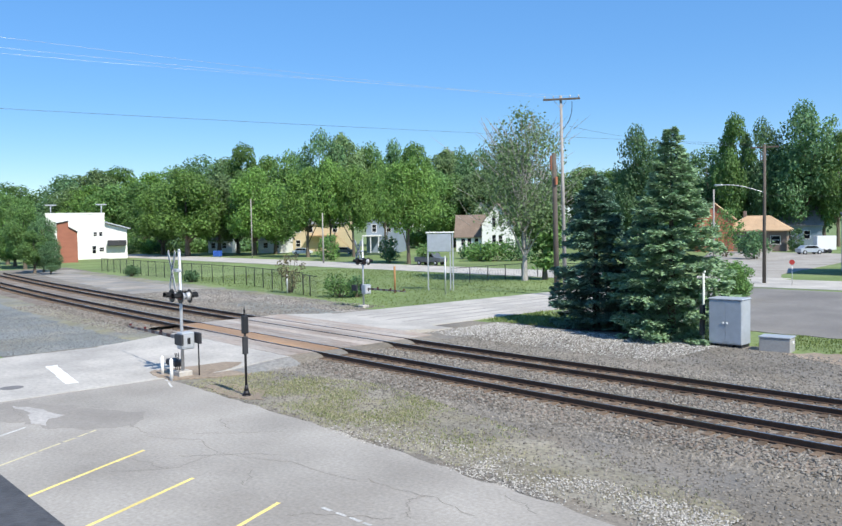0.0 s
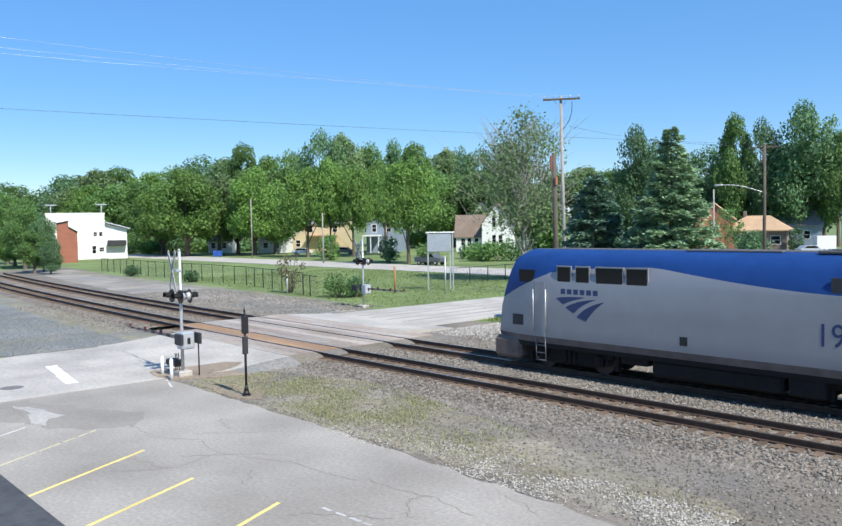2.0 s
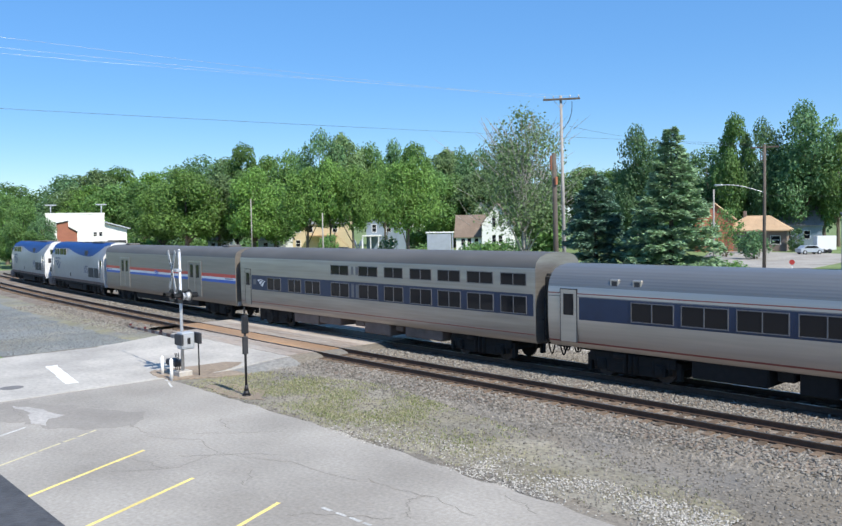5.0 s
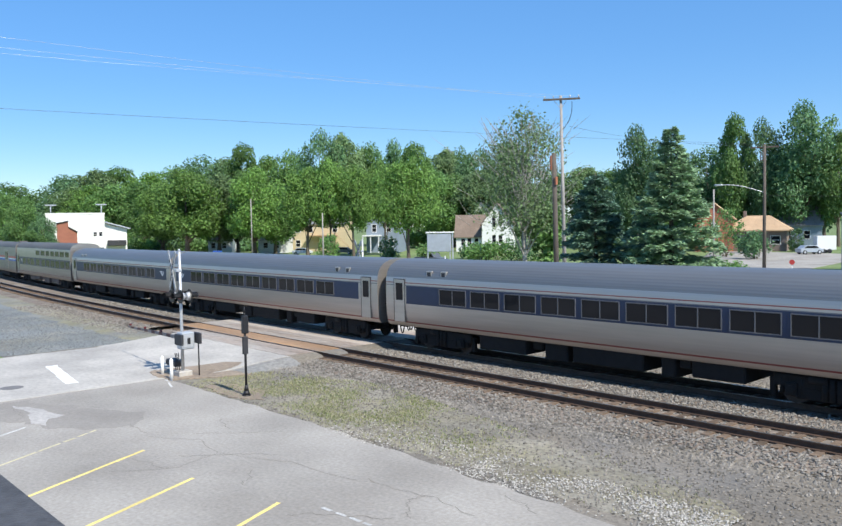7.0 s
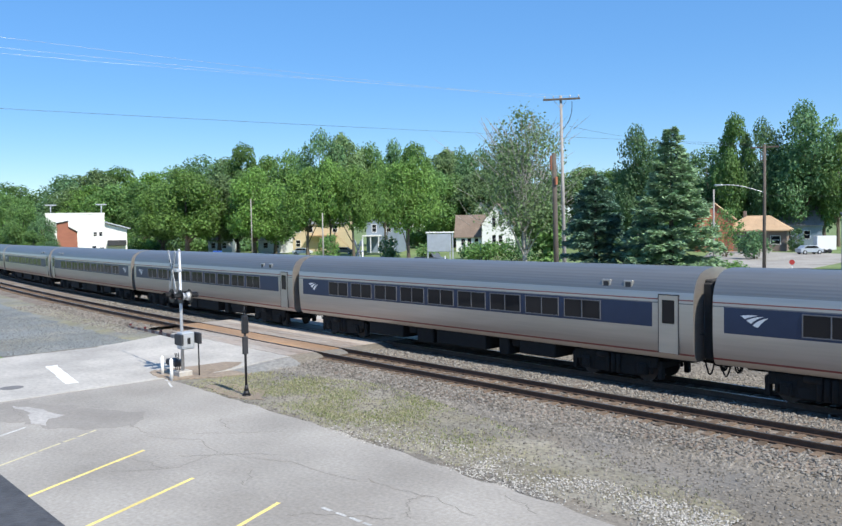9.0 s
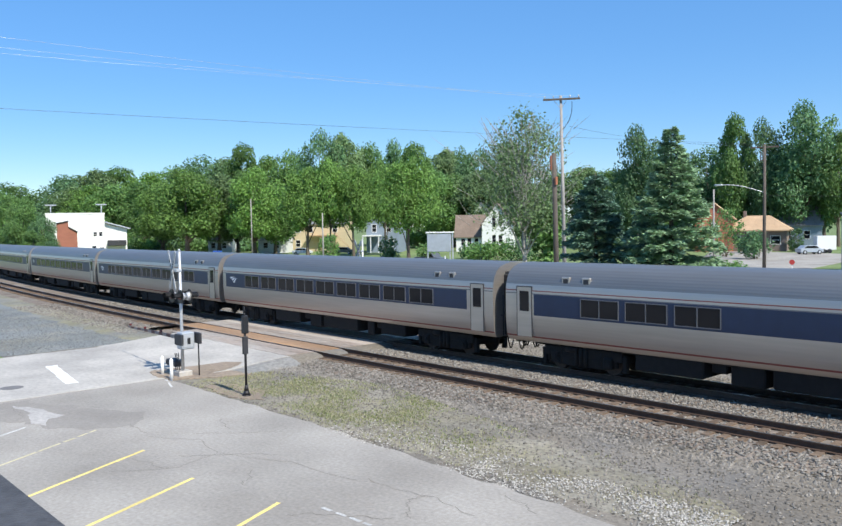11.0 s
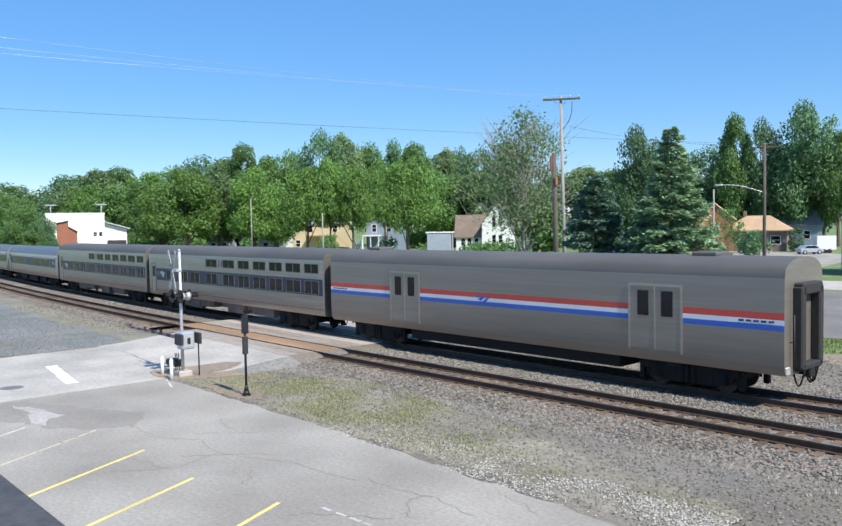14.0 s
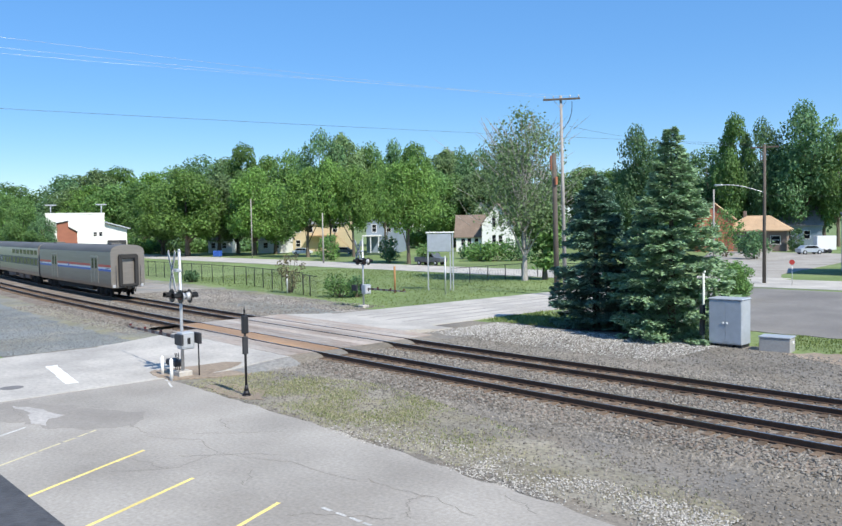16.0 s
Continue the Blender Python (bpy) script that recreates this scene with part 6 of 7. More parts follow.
def rods(parent, name, pieces, mat, label="", sides=8):
    bm = bmesh.new()
    for a, b, r in pieces:
        tube(bm, (a[0], a[1], a[2] * ZS), (b[0], b[1], b[2] * ZS), r, sides=sides)
    return part(name, bm, mat, parent, label)


LOCO_LENGTH, CAR_LENGTH = 21.03, 26.01


def locomotive(number):
    """Front at x = 0, coupler to coupler 21.03 m; origin on the rails."""
    loco = thing("locomotive", Matrix(), "silver and blue diesel passenger locomotive numbered " + number, "locomotive", "locomotives at the head of the train")
    h0, h1 = 0.42, 20.55
    lower = [0.80, 0.97, 1.2, 1.6, 2.2, 3.2]
    upper_f = [0.0, 0.25, 0.55, 0.8, 0.92, 1.0]
    TOP = 4.38

    def half_width(z):
        if z < 3.2:
            return 1.52 - max(0, 1.15 - z) * 0.2
        if z < 4.15:
            return 1.52 - 0.42 * ((z - 3.2) / 0.95) ** 1.5
        return 1.10 - 0.75 * ((z - 4.15) / 0.23)

    def front(z):
        if z < 1.0:
            return 0.15
        if z < 2.1:
            return 0.0 + 0.12 * (z - 1.0)
        return 0.13 + (z - 2.1) * 0.36 + max(0, z - 3.95) * 1.0

    def boundary(x):
        """Lower edge of the blue: down the nose, up over the cab, a long sag, up again at the rear."""
        if x < 3.2:
            return 2.25 + (3.62 - 2.25) * (max(0, x) / 3.2) ** 0.8
        if x < 8.0:
            return 3.62 + 0.22 * math.sin((x - 3.2) / 4.8 * math.pi / 2)
        if x < 16.2:
            return 3.84 - 0.62 * math.sin((x - 8.0) / 8.2 * math.pi / 2)
        return 3.22 + 1.05 * min(1, (x - 16.2) / 4.2) ** 1.7

    stations = [0, 0.012, 0.03, 0.06, 0.09, 0.13] + [0.13 + 0.87 * i / 26 for i in range(1, 27)]
    rows = list(range(len(lower) + len(upper_f)))

    def place(i, s, j, side):
        x_mid = h0 + (h1 - h0) * s
        zb = boundary(x_mid)
        z = min(lower[j], zb - 0.02) if j < len(lower) else zb + (TOP - zb) * upper_f[j - len(lower)]
        x = front(z) + h0 + (h1 - h0 - front(z)) * s
        plan = 1.0 if x - h0 > 2.4 else 0.70 + 0.30 * math.sin(min(1, max(0, (s * 20) / 2.2)) * math.pi / 2)
        return (x, side * half_width(z) * plan, z * ZS)

    def slot(i, j):
        if j == len(rows) - 1:
            return 3
        if j < 0:
            return 4
        if j < 2:
            return 6 if j == 0 else 7
        return 1 if j >= len(lower) else 0

    body = part("body", grid_shell(stations, rows, place, slot, cap_slots=(1, 5)), [LOCO_SILVER, LOCO_BLUE, MAROON, ROOF_GREY, UNDER, LOCO_WHITE, UNDER, GRIME], loco, "silver body with a sweeping blue upper band")
    y = 1.52
    # cab and engine-room windows
    for x0, x1, z0, z1 in ((4.02, 4.66, 3.24, 3.78), (4.96, 5.56, 3.24, 3.78), (5.92, 7.12, 3.24, 3.78), (7.32, 8.2, 3.24, 3.78)):
        slab(loco, "window", x0 + h0 - 0.42, x1 + h0 - 0.42, z0, z1, 1.49, [GLASS_DARK], "dark side window")
        slab(loco, "window_frame", x0 - 0.05, x1 + 0.05, z0 - 0.05, z1 + 0.05, 1.472, [LOCO_SILVER], "silver window surround")
    slab(loco, "cab_window", 1.95, 2.75, 3.2, 3.64, 1.455, [GLASS_DARK], "dark cab side window", proud=0.03)
    bm = bmesh.new()
    for s in (-1, 1):
        a = [(0.44 + h0, 0.10), (0.44 + h0, 0.9), (0.73 + h0, 0.82), (0.73 + h0, 0.10)]
        q = [bm.verts.new((x - 0.03, s * yy, z * ZS)) for (x, yy), z in zip(a, (2.95, 2.95, 3.75, 3.75))]
        bm.faces.new(q)
    part("windscreen", bm, GLASS_DARK, loco, "dark sloping windscreen")
    # radiator grilles, vents and doors
    for x0, x1 in ((14.05, 15.65), (15.85, 17.5)):
        grille = slab(loco, "grille", x0 + 1.8, x1 + 1.8, 1.52, 2.3, y, [GRILLE], "dark radiator grille")
        for i in range(7):
            z = 1.58 + i * 0.105
            for s in (-1, 1):
                bm = bmesh.new()
                a, b = sorted((s * (y + 0.012), s * (y + 0.028)))
                box(bm, x0 + 1.82, x1 + 1.78, a, b, z * ZS, (z + 0.03) * ZS)
                part("slat", bm, GRILLE, grille)
    slab(loco, "vent", 14.75, 15.6, 3.3, 3.72, 1.47, [GRILLE], "dark roof-side vent", proud=0.03)
    slab(loco, "vent", 1.55, 2.15, 1.55, 1.95, 1.42, [GRILLE], "dark nose vent", proud=0.06)
    slab(loco, "filler_hatch", 9.55, 9.85, 1.42, 1.7, y, [BLACK_PAINT], "small dark filler hatch")
    slab(loco, "cab_door", 2.85, 3.35, 1.2, 3.2, 1.50, [LOCO_SILVER], "silver cab door", proud=0.03)
    slab(loco, "rear_door", 19.42, 20.1, 1.2, 3.1, 1.50, [LOCO_SILVER], "silver rear side door", proud=0.025)
    slab(loco, "rear_door_window", 19.55, 19.98, 2.45, 2.95, 1.51, [GLASS_DARK], "dark door window", proud=0.03)
    for x in (2.78, 3.45, 19.3, 20.22):
        rods(loco, "handrail", [((x, s * 1.58, 1.4), (x, s * 1.58, 2.95), 0.022) for s in (-1, 1)], GALVANISED, "bright steel grab rail")
    for x in (3.1, 19.75):
        pieces = []
        for s in (-1, 1):
            pieces += [((x - 0.25, s * 1.46, 0.3), (x - 0.25, s * 1.5, 1.15), 0.022), ((x + 0.25, s * 1.46, 0.3), (x + 0.25, s * 1.5, 1.15), 0.022)]
            pieces += [((x - 0.25, s * 1.47, z), (x + 0.25, s * 1.47, z), 0.022) for z in (0.33, 0.6, 0.87)]
        rods(loco, "ladder", pieces, PALE_FRAME, "steel step ladder under the door")
    emblem(loco, 3.95, 6.35, 1.9, 2.74, y, LOGO_BLUE, "navy emblem of three swept blades")
    bars(loco, 4.2, 6.1, 2.82, 3.0, y, LOGO_BLUE, 6, "navy bars in place of a brand name")
    for s in (-1, 1):
        lettering("road_number", number, 0.92 * ZS, LOGO_BLUE, loco, pose(14.98, s * (y + 0.004), 2.1 * ZS, 90, 0, 0 if s < 0 else 180), "navy painted road number", 0.88)
    # rear end details
    for y0, y1, z0, z1 in ((-0.9, -0.55, 3.35, 3.6), (0.15, 1.05, 3.9, 4.1), (0.1, 1.1, 3.1, 3.5), (0.35, 0.85, 2.1, 2.95), (-1.15, -0.8, 2.3, 2.75)):
        bm = bmesh.new()
        box(bm, h1 - 0.02, h1 + 0.012, y0, y1, z0 * ZS, z1 * ZS)
        part("rear_panel", bm, GRILLE, loco, "dark window or vent in the white rear end")
    lettering("rear_number", number, 0.34, LOGO_BLUE, loco, pose(h1 + 0.004, -0.65, 3.08 * ZS, 90, 0, 90), "small grey road number")
    # roof gear
    bm = bmesh.new()
    for x0, x1, w, z in ((2.8, 19.8, 0.30, 4.41), (9.2, 12.8, 0.45, 4.42), (14.0, 17.6, 0.6, 4.44)):
        bevel_box(bm, x0, x1, -w, w, 4.34 * ZS, z * ZS, 0.03)
    for x in (14.8, 16.8):
        tube(bm, (x, 0, 4.43 * ZS), (x, 0, 4.47 * ZS), 0.55, sides=20)
    part("roof_gear", bm, ROOF_GREY, loco, "dark roof hatches and fans")
    # underframe
    bm = bmesh.new()
    bevel_box(bm, 8.3, 13.2, -1.38, 1.38, 0.28 * ZS, 0.82 * ZS, 0.1)
    bevel_box(bm, 6.9, 8.1, -1.3, 1.3, 0.55 * ZS, 1.0 * ZS, 0.05)
    bevel_box(bm, 13.4, 14.6, -1.42, 1.42, 0.3 * ZS, 1.0 * ZS, 0.05)
    part("fuel_tank", bm, UNDER, loco, "grimy fuel tank, blackened for the body's shade")
    bm = bmesh.new()
    bevel_box(bm, 0.35, 1.9, -1.42, 1.42, 0.22 * ZS, 1.05 * ZS, 0.15)
    part("pilot", bm, GRIME, loco, "grimy brown-grey pilot plate")
    bm = bmesh.new()
    bevel_box(bm, 2.0, 20.3, -1.0, 1.0, 0.85 * ZS, 1.05 * ZS, 0.03)
    part("underframe", bm, UNDER, loco)
    for x in (4.4, 16.8):
        bogie(loco, x, 2.85, 0.51, 0.1)
    coupler(loco, 0.0, -1)
    coupler(loco, LOCO_LENGTH, 1)
    return loco


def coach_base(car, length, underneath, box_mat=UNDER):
    """Trucks, couplers, diaphragms and boxes common to all carriages."""
    for x in (4.0, length - 4.0):
        bogie(car, x, 2.6, 0.46)
    coupler(car, 0.05, -1)
    coupler(car, length - 0.05, 1)
    for x0, x1 in ((0.02, 0.36), (length - 0.36, length - 0.02)):
        bm = bmesh.new()
        for y0, y1, z0, z1 in ((-0.88, -0.55, 1.0, 3.4), (0.55, 0.88, 1.0, 3.4), (-0.8, 0.8, 3.15, 3.5), (-0.8, 0.8, 0.95, 1.15)):
            bevel_box(bm, x0, x1, y0, y1, z0 * ZS, z1 * ZS, 0.05)
        part("diaphragm", bm, RUBBER, car, "black rubber gangway diaphragm")
        bm = bmesh.new()
        a = (x0 + x1) / 2
        box(bm, a - 0.02 + (0.22 if x0 < 1 else -0.22), a + 0.02 + (0.22 if x0 < 1 else -0.22), -0.5, 0.5, 1.15 * ZS, 3.15 * ZS)
        end = part("end_door", bm, GRIME, car, "grimy end door")
        bm = bmesh.new()
        c = a + (0.195 if x0 < 1 else -0.195)
        box(bm, c - 0.004, c + 0.004, -0.24, 0.24, 2.2 * ZS, 2.85 * ZS)
        part("end_window", bm, GLASS_DARK, end, "dark window in the end door")
        for y in (-1.1, 1.1):
            rods(car, "end_rail", [((a, y, 1.0), (a, y, 2.6), 0.02), ((a, y, 1.8), (a + (0.15 if x0 < 1 else -0.15), y, 1.8), 0.02)], GRILLE, "dark grab rail on the end")
    bm = bmesh.new()
    for x0, x1, w, low in underneath:
        bevel_box(bm, x0, x1, -w, w, low * ZS, 1.0 * ZS, 0.05)
    bevel_box(bm, 1.0, length - 1.0, -0.35, 0.35, 0.72 * ZS, 1.0 * ZS, 0.04)
    # UNDER blackens the boxes for shade; sleepers pass the lighter GRIME
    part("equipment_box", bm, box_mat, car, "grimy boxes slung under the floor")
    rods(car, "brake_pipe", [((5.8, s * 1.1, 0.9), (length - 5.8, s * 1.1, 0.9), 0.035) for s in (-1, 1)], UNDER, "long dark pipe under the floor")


def skin(rows, length, splits, slot, mats, car, label, inset=0.34):
    xs = sorted({round(x, 3) for x in (*splits, *[inset + (length - 2 * inset) * i / 16 for i in range(17)])})

    def place(i, s, j, side):
        w, z = rows[j]
        return (s, side * w, z * ZS)

    return part("body", grid_shell(xs, rows, place, lambda i, j: slot((xs[i] + xs[i + 1]) / 2, j), cap_slots=(len(mats) - 1, len(mats) - 1)), mats, car, label)


def door_seam(car, x0, x1, z0, z1, y):
    """The dark joint round an entrance door."""
    for s in (-1, 1):
        bm = bmesh.new()
        a, b = sorted((s * (y - 0.03), s * (y + 0.036)))
        for xa, xb, za, zb in ((x0 - 0.03, x0, z0, z1), (x1, x1 + 0.03, z0, z1), (x0 - 0.03, x1 + 0.03, z1, z1 + 0.03)):
            box(bm, xa, xb, a, b, za * ZS, zb * ZS)
        part("door_seam", bm, GRILLE, car, "dark joint round the door")


def coach_windows(car, spans, z0, z1, y, name="window"):
    """Pairs of dark panes, each pair in a thin rounded frame."""
    for x0, x1 in spans:
        mid = (x0 + x1) / 2
        for s in (-1, 1):
            w = slab(car, name, x0, x1, z0, z1, y, [GLASS_DARK], "", sides=(s,))
            bm = bmesh.new()
            a, b = sorted((s * (y - 0.01), s * (y + 0.024)))
            for xa, xb, za, zb in ((x0 - 0.035, x0, z0, z1), (x1, x1 + 0.035, z0, z1), (mid - 0.02, mid + 0.02, z0, z1), (x0 - 0.035, x1 + 0.035, z1, z1 + 0.03), (x0 - 0.035, x1 + 0.035, z0 - 0.03, z0)):
                box(bm, xa, xb, a, b, za * ZS, zb * ZS)
            part("window_frame", bm, PALE_FRAME, w)


ROUND_ROWS = [(1.36, 0.95), (1.47, 1.06), (1.50, 1.12), (1.525, 1.18), (1.565, 1.45), (1.59, 1.75), (1.60, 1.96), (1.60, 2.74), (1.598, 2.775), (1.595, 2.85), (1.592, 2.885),
              (1.56, 3.1), (1.48, 3.32), (1.32, 3.54), (1.08, 3.70), (0.75, 3.80), (0.38, 3.85), (0.12, 3.86)]
FLAT_ROWS = [(1.38, 0.90), (1.48, 1.0), (1.51, 1.15), (1.52, 1.9), (1.52, 1.92), (1.52, 2.74), (1.52, 2.78), (1.52, 3.66), (1.515, 3.70), (1.43, 3.92), (1.2, 4.10), (0.85, 4.20), (0.45, 4.25), (0.12, 4.26)]
BAGGAGE_ROWS = [(1.38, 0.84), (1.48, 1.0), (1.51, 1.15), (1.52, 2.14), (1.52, 2.31), (1.52, 2.46), (1.52, 2.66), (1.52, 3.60), (1.515, 3.66), (1.43, 3.92), (1.2, 4.08), (0.85, 4.18), (0.45, 4.23), (0.12, 4.24)]


def coach(door_front, cafe, label):
    car = thing("passenger_coach", Matrix(), label, "railway coach", "passenger coaches of the train")
    length = CAR_LENGTH
    band = (1.9, length - 1.0) if door_front else (0.75, length - 2.0)

    def slot(x, j):
        if j == 9:
            return 2
        if j == 7:
            return 3
        if j == 2:
            return 2
        if j == 7 - 1 and band[0] < x < band[1]:
            return 1
        return 4 if j >= 11 else (5 if j < 0 else 0)

    skin(ROUND_ROWS, length, band, slot, [STEEL, BAND_BLUE, MAROON, PALE_FRAME, STEEL_RIBBED, UNDER, STEEL], car, "rounded stainless body with a blue window band")
    y = 1.60
    first = 3.4
    spans = [(first + 2.07 * i, first + 2.07 * i + 1.72) for i in range(9)]
    if cafe:
        spans = [s for i, s in enumerate(spans) if i not in (4, 5)]
    if door_front:
        spans = [(length - b, length - a) for a, b in spans]
    coach_windows(car, spans, 2.06, 2.66, y)
    x = 1.0 if door_front else length - 1.72
    slab(car, "door", x, x + 0.78, 1.15, 3.0, 1.585, [STEEL], "stainless entrance door", proud=0.03)
    door_seam(car, x, x + 0.78, 1.15, 3.0, 1.585)
    slab(car, "door_window", x + 0.14, x + 0.64, 2.1, 2.85, 1.595, [GLASS_DARK], "dark door window", proud=0.03)
    e = length - 2.45 if door_front else 1.25
    emblem(car, e + 0.1, e + 1.05, 2.2, 2.56, y, STRIPE_WHITE, "white emblem of three swept blades")
    for c in ((3.3, 4.3) if door_front else (length - 4.3, length - 3.3)):
        for s in (-1, 1):
            bm = bmesh.new()
            a, b = sorted((s * 1.3, s * 1.52))
            bevel_box(bm, c, c + 0.42, a, b, 3.12 * ZS, 3.42 * ZS, 0.03)
            vent = part("roof_vent", bm, STEEL, car, "small square vent on the roof shoulder")
            bm = bmesh.new()
            a, b = sorted((s * 1.515, s * 1.526))
            box(bm, c + 0.09, c + 0.33, a, b, 3.18 * ZS, 3.36 * ZS)
            part("vent_opening", bm, GRILLE, vent, "dark vent opening")
    coach_base(car, length, [(6.6, 9.4, 1.3, 0.38), (9.6, 10.2, 1.1, 0.6), (10.4, 11.6, 1.25, 0.30), (11.9, 15.2, 1.32, 0.36), (15.9, 16.5, 1.2, 0.28), (16.6, 17.1, 1.1, 0.62), (17.2, 19.2, 1.3, 0.42)])
    return car


def sleeper(label):
    car = thing("sleeping_car", Matrix(), label, "railway coach", "sleeping cars of the train")
    length = CAR_LENGTH
    band = (1.75, length - 0.45)

    def slot(x, j):
        if j == 4 and band[0] < x < band[1]:
            return 1
        return 2 if j >= 8 else (3 if j < 0 else 0)

    skin(FLAT_ROWS, length, band, slot, [SLEEPER_STEEL, BAND_BLUE, ROOF_GREY, UNDER, SLEEPER_STEEL], car, "flat stainless sides with a blue lower window band")
    y = 1.52
    low = [(3.75, 5.3), (6.2, 7.55), (8.05, 9.55), (10.7, 12.35), (13.3, 14.9), (15.5, 16.95), (17.55, 19.1), (19.6, 21.1), (21.6, 23.2), (23.7, 25.15)]
    coach_windows(car, low, 2.0, 2.62, y)
    coach_windows(car, low[3:], 3.05, 3.48, y, "upper_window")
    slab(car, "door", 0.95, 1.65, 1.1, 3.05, 1.505, [SLEEPER_STEEL], "stainless entrance door", proud=0.03)
    door_seam(car, 0.95, 1.65, 1.1, 3.05, 1.505)
    slab(car, "door_window", 1.08, 1.52, 2.15, 2.85, 1.51, [GLASS_DARK], "dark door window", proud=0.035)
    emblem(car, 2.5, 3.5, 2.12, 2.52, y, STRIPE_WHITE, "white emblem of three swept blades")
    slab(car, "sign_box", 1.98, 2.34, 2.22, 2.5, y, [PALE_FRAME], "small pale destination sign", proud=0.01)
    bm = bmesh.new()
    for s in (-1, 1):
        a, b = sorted((s * 1.5, s * 1.53))
        for x in (12.6, 13.0):
            box(bm, x, x + 0.22, a, b, 3.08 * ZS, 3.46 * ZS)
            box(bm, x, x + 0.22, a, b, 2.0 * ZS, 2.62 * ZS)
    part("vent", bm, PALE_FRAME, car, "narrow pale vent panels")
    coach_base(car, length, [(6.4, 9.0, 1.3, 0.4), (9.1, 11.2, 1.3, 0.52), (12.5, 13.3, 1.25, 0.62), (13.4, 15.6, 1.3, 0.36), (15.8, 16.4, 1.1, 0.6), (16.8, 19.6, 1.3, 0.45)], GRIME)
    slab(car, "sill_stripe", 0.4, length - 0.4, 1.22, 1.25, 1.512, [MAROON], "thin maroon stripe along the sill", proud=0.004)
    return car


def baggage_car(label, doors):
    car = thing("baggage_car", Matrix(), label, "baggage car", "baggage cars of the train")
    length = CAR_LENGTH

    def slot(x, j):
        return {3: 1, 4: 2, 5: 3}.get(j, 4 if j >= 8 else (5 if j < 0 else 0))

    skin(BAGGAGE_ROWS, length, (), slot, [BAGGAGE_STEEL, STRIPE_BLUE, STRIPE_WHITE, STRIPE_RED, ROOF_GREY, UNDER, BAGGAGE_STEEL], car, "flat stainless sides with red, white and blue stripes")
    for x in doors:
        door = slab(car, "loading_door", x - 1.05, x + 1.05, 1.22, 3.26, 1.52, [BAGGAGE_STEEL], "plain stainless loading door", proud=0.03)
        for s in (-1, 1):
            a, b = sorted((s * 1.53, s * 1.565))
            for c in (-0.74, 0.26):
                bm = bmesh.new()
                bevel_box(bm, x + c, x + c + 0.48, a, b, 2.3 * ZS, 3.12 * ZS, 0.03)
                part("door_window", bm, GLASS_DARK, door, "dark door window")
        for s in (-1, 1):
            bm = bmesh.new()
            a, b = sorted((s * 1.5, s * 1.57))
            for xa, xb, za, zb in ((-1.13, -1.05, 1.15, 3.33), (1.05, 1.13, 1.15, 3.33), (-1.05, 1.05, 3.26, 3.34), (-0.03, 0.03, 1.22, 3.26)):
                box(bm, x + xa, x + xb, a, b, za * ZS, zb * ZS)
            part("door_frame", bm, SLEEPER_STEEL, door)
    emblem(car, 11.6, 12.6, 2.22, 2.56, 1.52, STRIPE_BLUE, "small blue emblem on the white stripe")
    bars(car, length - 1.9, length - 0.6, 2.36, 2.42, 1.524, LOGO_BLUE, 5, "tiny dark lettering")
    bars(car, 0.6, 1.9, 2.36, 2.42, 1.524, LOGO_BLUE, 5, "tiny dark lettering")
    for x in (3.0, 22.3):
        bm = bmesh.new()
        bevel_box(bm, x - 0.5, x + 0.5, -0.5, 0.5, 4.2 * ZS, 4.36 * ZS, 0.05)
        part("roof_vent", bm, ROOF_GREY, car, "dark roof vent")
    for s in (-1, 1):
        for x in (0.38, length - 0.38):
            bm = bmesh.new()
            bevel_box(bm, x - 0.08, x + 0.08, s * 1.25 - 0.14, s * 1.25 + 0.14, 0.86 * ZS, 1.1 * ZS, 0.03)
            part("marker_light", bm, GALVANISED, car, "pale marker light box")
    coach_base(car, length, [(6.8, 19.2, 1.25, 0.42)])
    return car


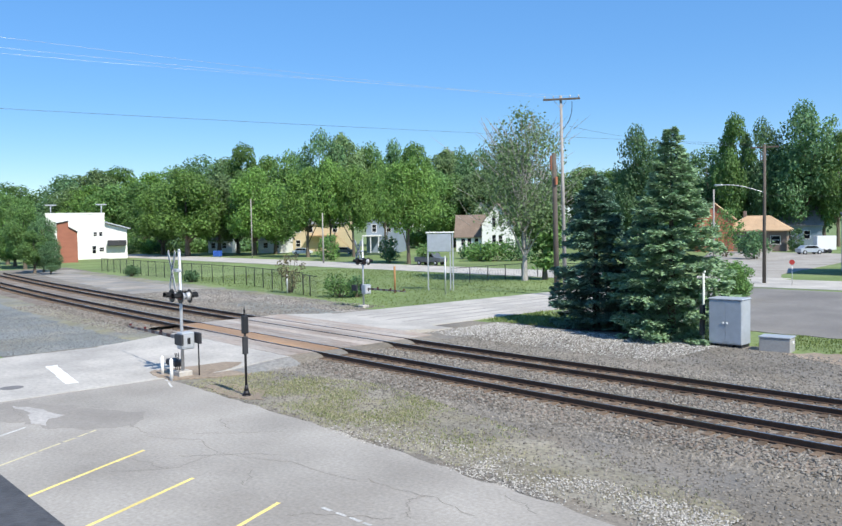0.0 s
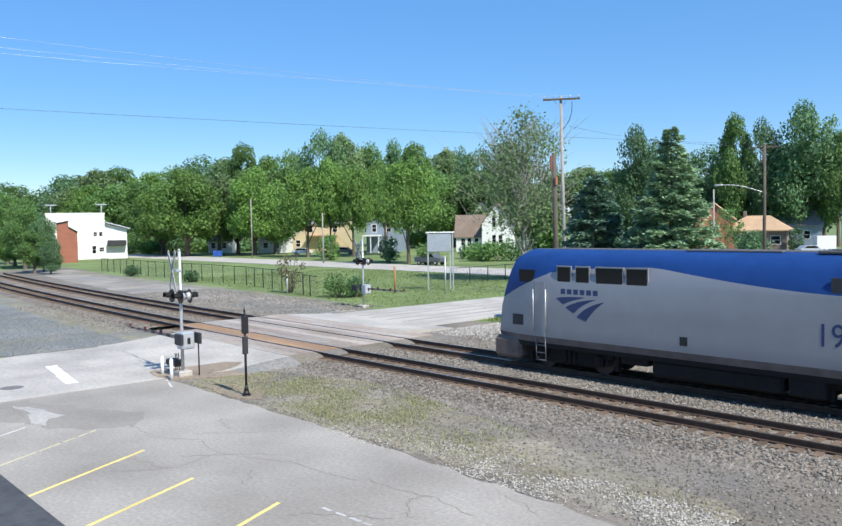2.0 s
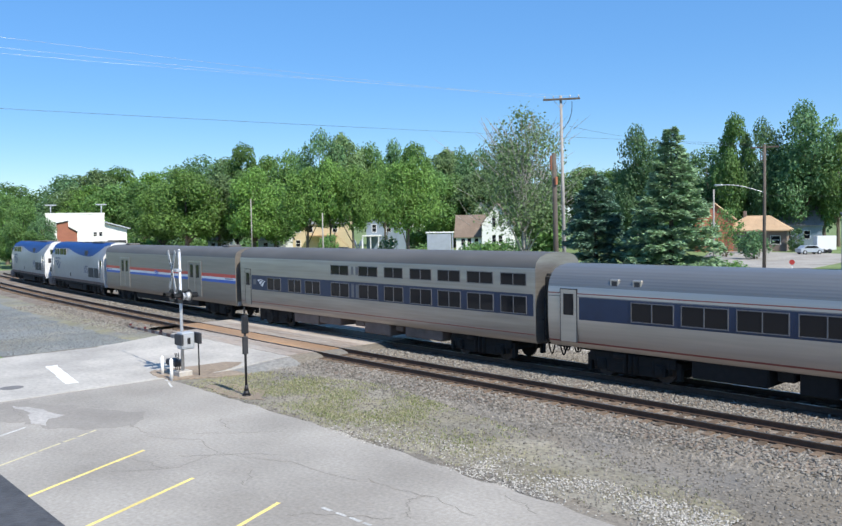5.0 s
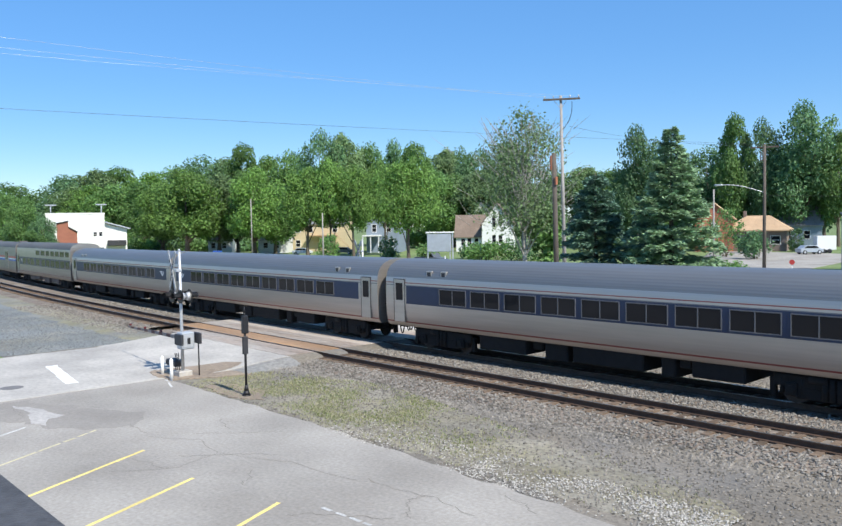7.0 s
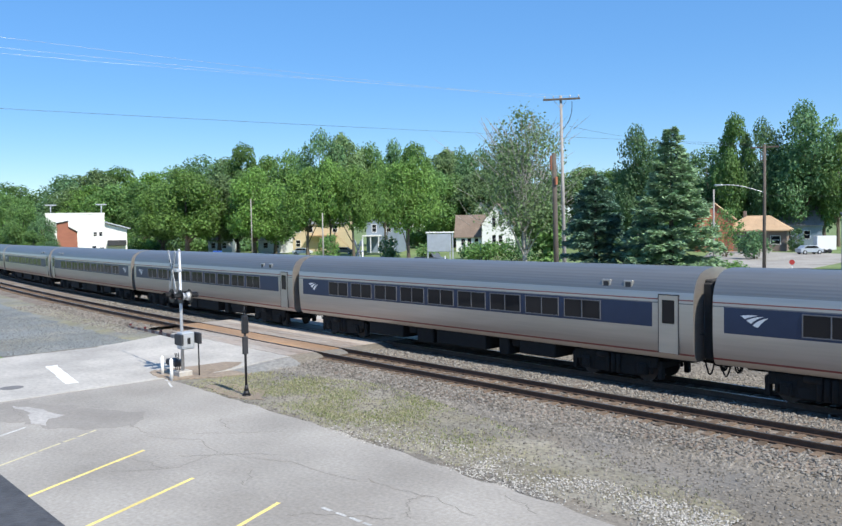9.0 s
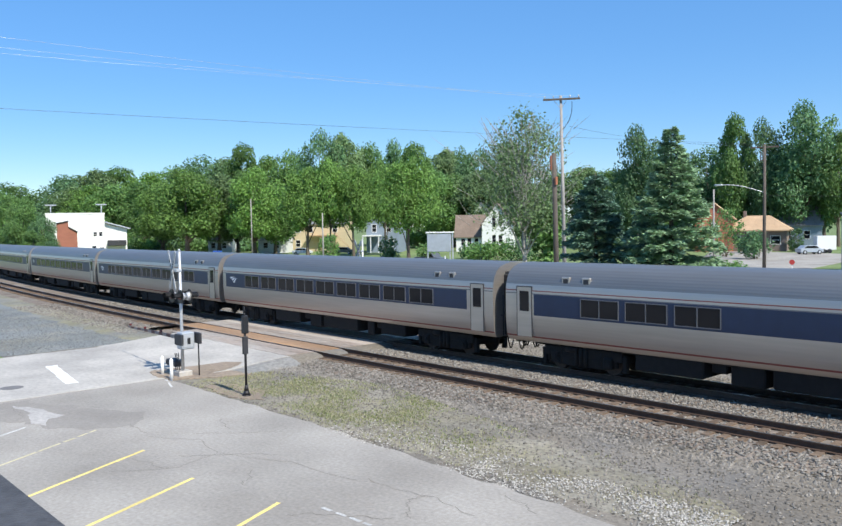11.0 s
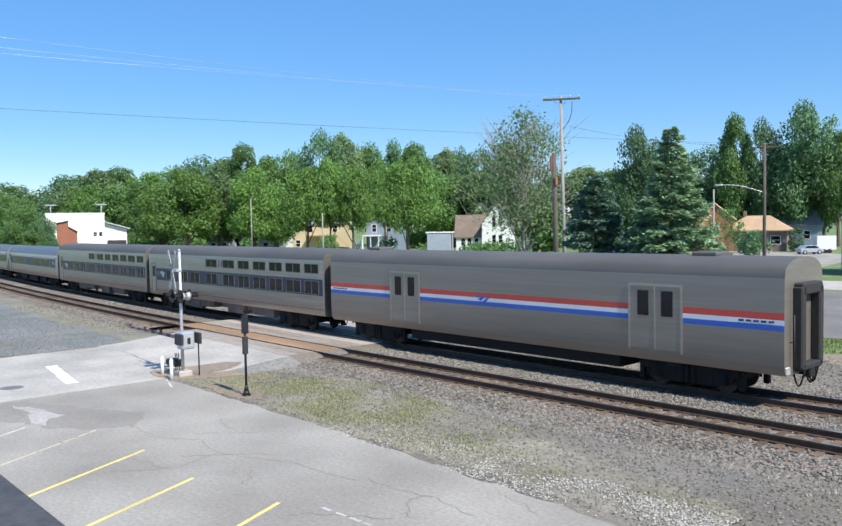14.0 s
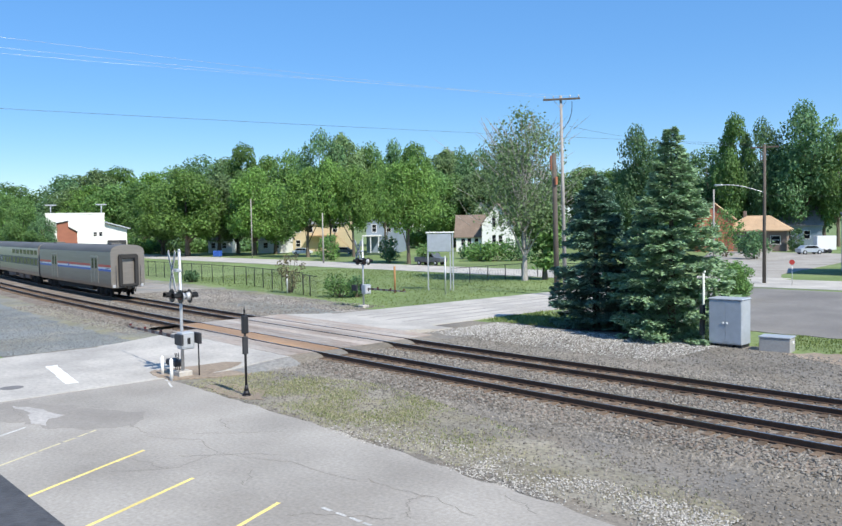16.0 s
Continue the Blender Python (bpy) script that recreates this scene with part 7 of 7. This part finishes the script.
TRAIN = [(locomotive("192"), LOCO_LENGTH), (locomotive("105"), LOCO_LENGTH), (baggage_car("stainless baggage car with red, white and blue stripes behind the locomotives", (5.1, 19.3)), CAR_LENGTH)]
TRAIN.append((sleeper("stainless sleeping car with two rows of windows"), CAR_LENGTH))
door_first = coach(True, False, "stainless coach with blue window band and red pinstripes")
door_last = coach(False, False, "stainless coach with blue window band and red pinstripes")
for pattern in (door_first, door_last, None, None, None, None, None):
    TRAIN.append((pattern, CAR_LENGTH))
for index, source in ((6, door_first), (7, door_last), (8, door_last), (9, door_last), (10, door_last)):
    TRAIN[index] = (copy_thing(source, Matrix()), CAR_LENGTH)
TRAIN.append((coach(True, True, "stainless cafe coach with a windowless stretch in its blue band"), CAR_LENGTH))
second_sleeper = sleeper("stainless sleeping car with two rows of windows")
TRAIN.append((second_sleeper, CAR_LENGTH))
TRAIN.append((copy_thing(second_sleeper, Matrix()), CAR_LENGTH))
TRAIN.append((baggage_car("stainless baggage car with red, white and blue stripes at the tail", (6.7, 20.9)), CAR_LENGTH))

# time and place of the leading coupler
NOSE = [(0.0, 34.3), (0.5, 19.3), (1.0, 4.3), (1.5, -10.8), (2.0, -24.7), (2.5, -39.5), (3.0, -54.4), (3.5, -69.0), (4.0, -85.4), (4.2, -91.4), (5.25, -123.8), (6.3, -156.0),
        (6.5, -162.0), (7.0, -178.1), (7.5, -193.4), (8.0, -209.1), (8.5, -222.9), (9.0, -238.3), (9.2, -244.4), (10.25, -276.9), (11.3, -309.4), (11.5, -315.6),
        (12.0, -330.0), (12.5, -345.1), (13.0, -360.4), (13.5, -376.5), (14.0, -391.2), (14.5, -406.4), (15.0, -421.8), (15.5, -436.7), (16.0, -451.7)]


def motions():
    """The whole train runs along the far track, away to the west."""
    start = 0.0
    for vehicle, length in TRAIN:
        rows = []
        pivot = 0.19 * length if length > 22 else 0.17 * length
        for t, nose in NOSE:
            front = nose + start
            xa, xb = front + pivot, front + length - pivot
            ya, yb = bend(xa), bend(xb)
            turn = math.atan2(yb - ya, xb - xa)
            base = Vector((xa, ya, 0)) - Vector((math.cos(turn), math.sin(turn), 0)) * pivot
            rows.append((t, pose(base.x, base.y, 0.0, 0, 0, math.degrees(turn))))
        walk(vehicle, rows)
        start += length


motions()
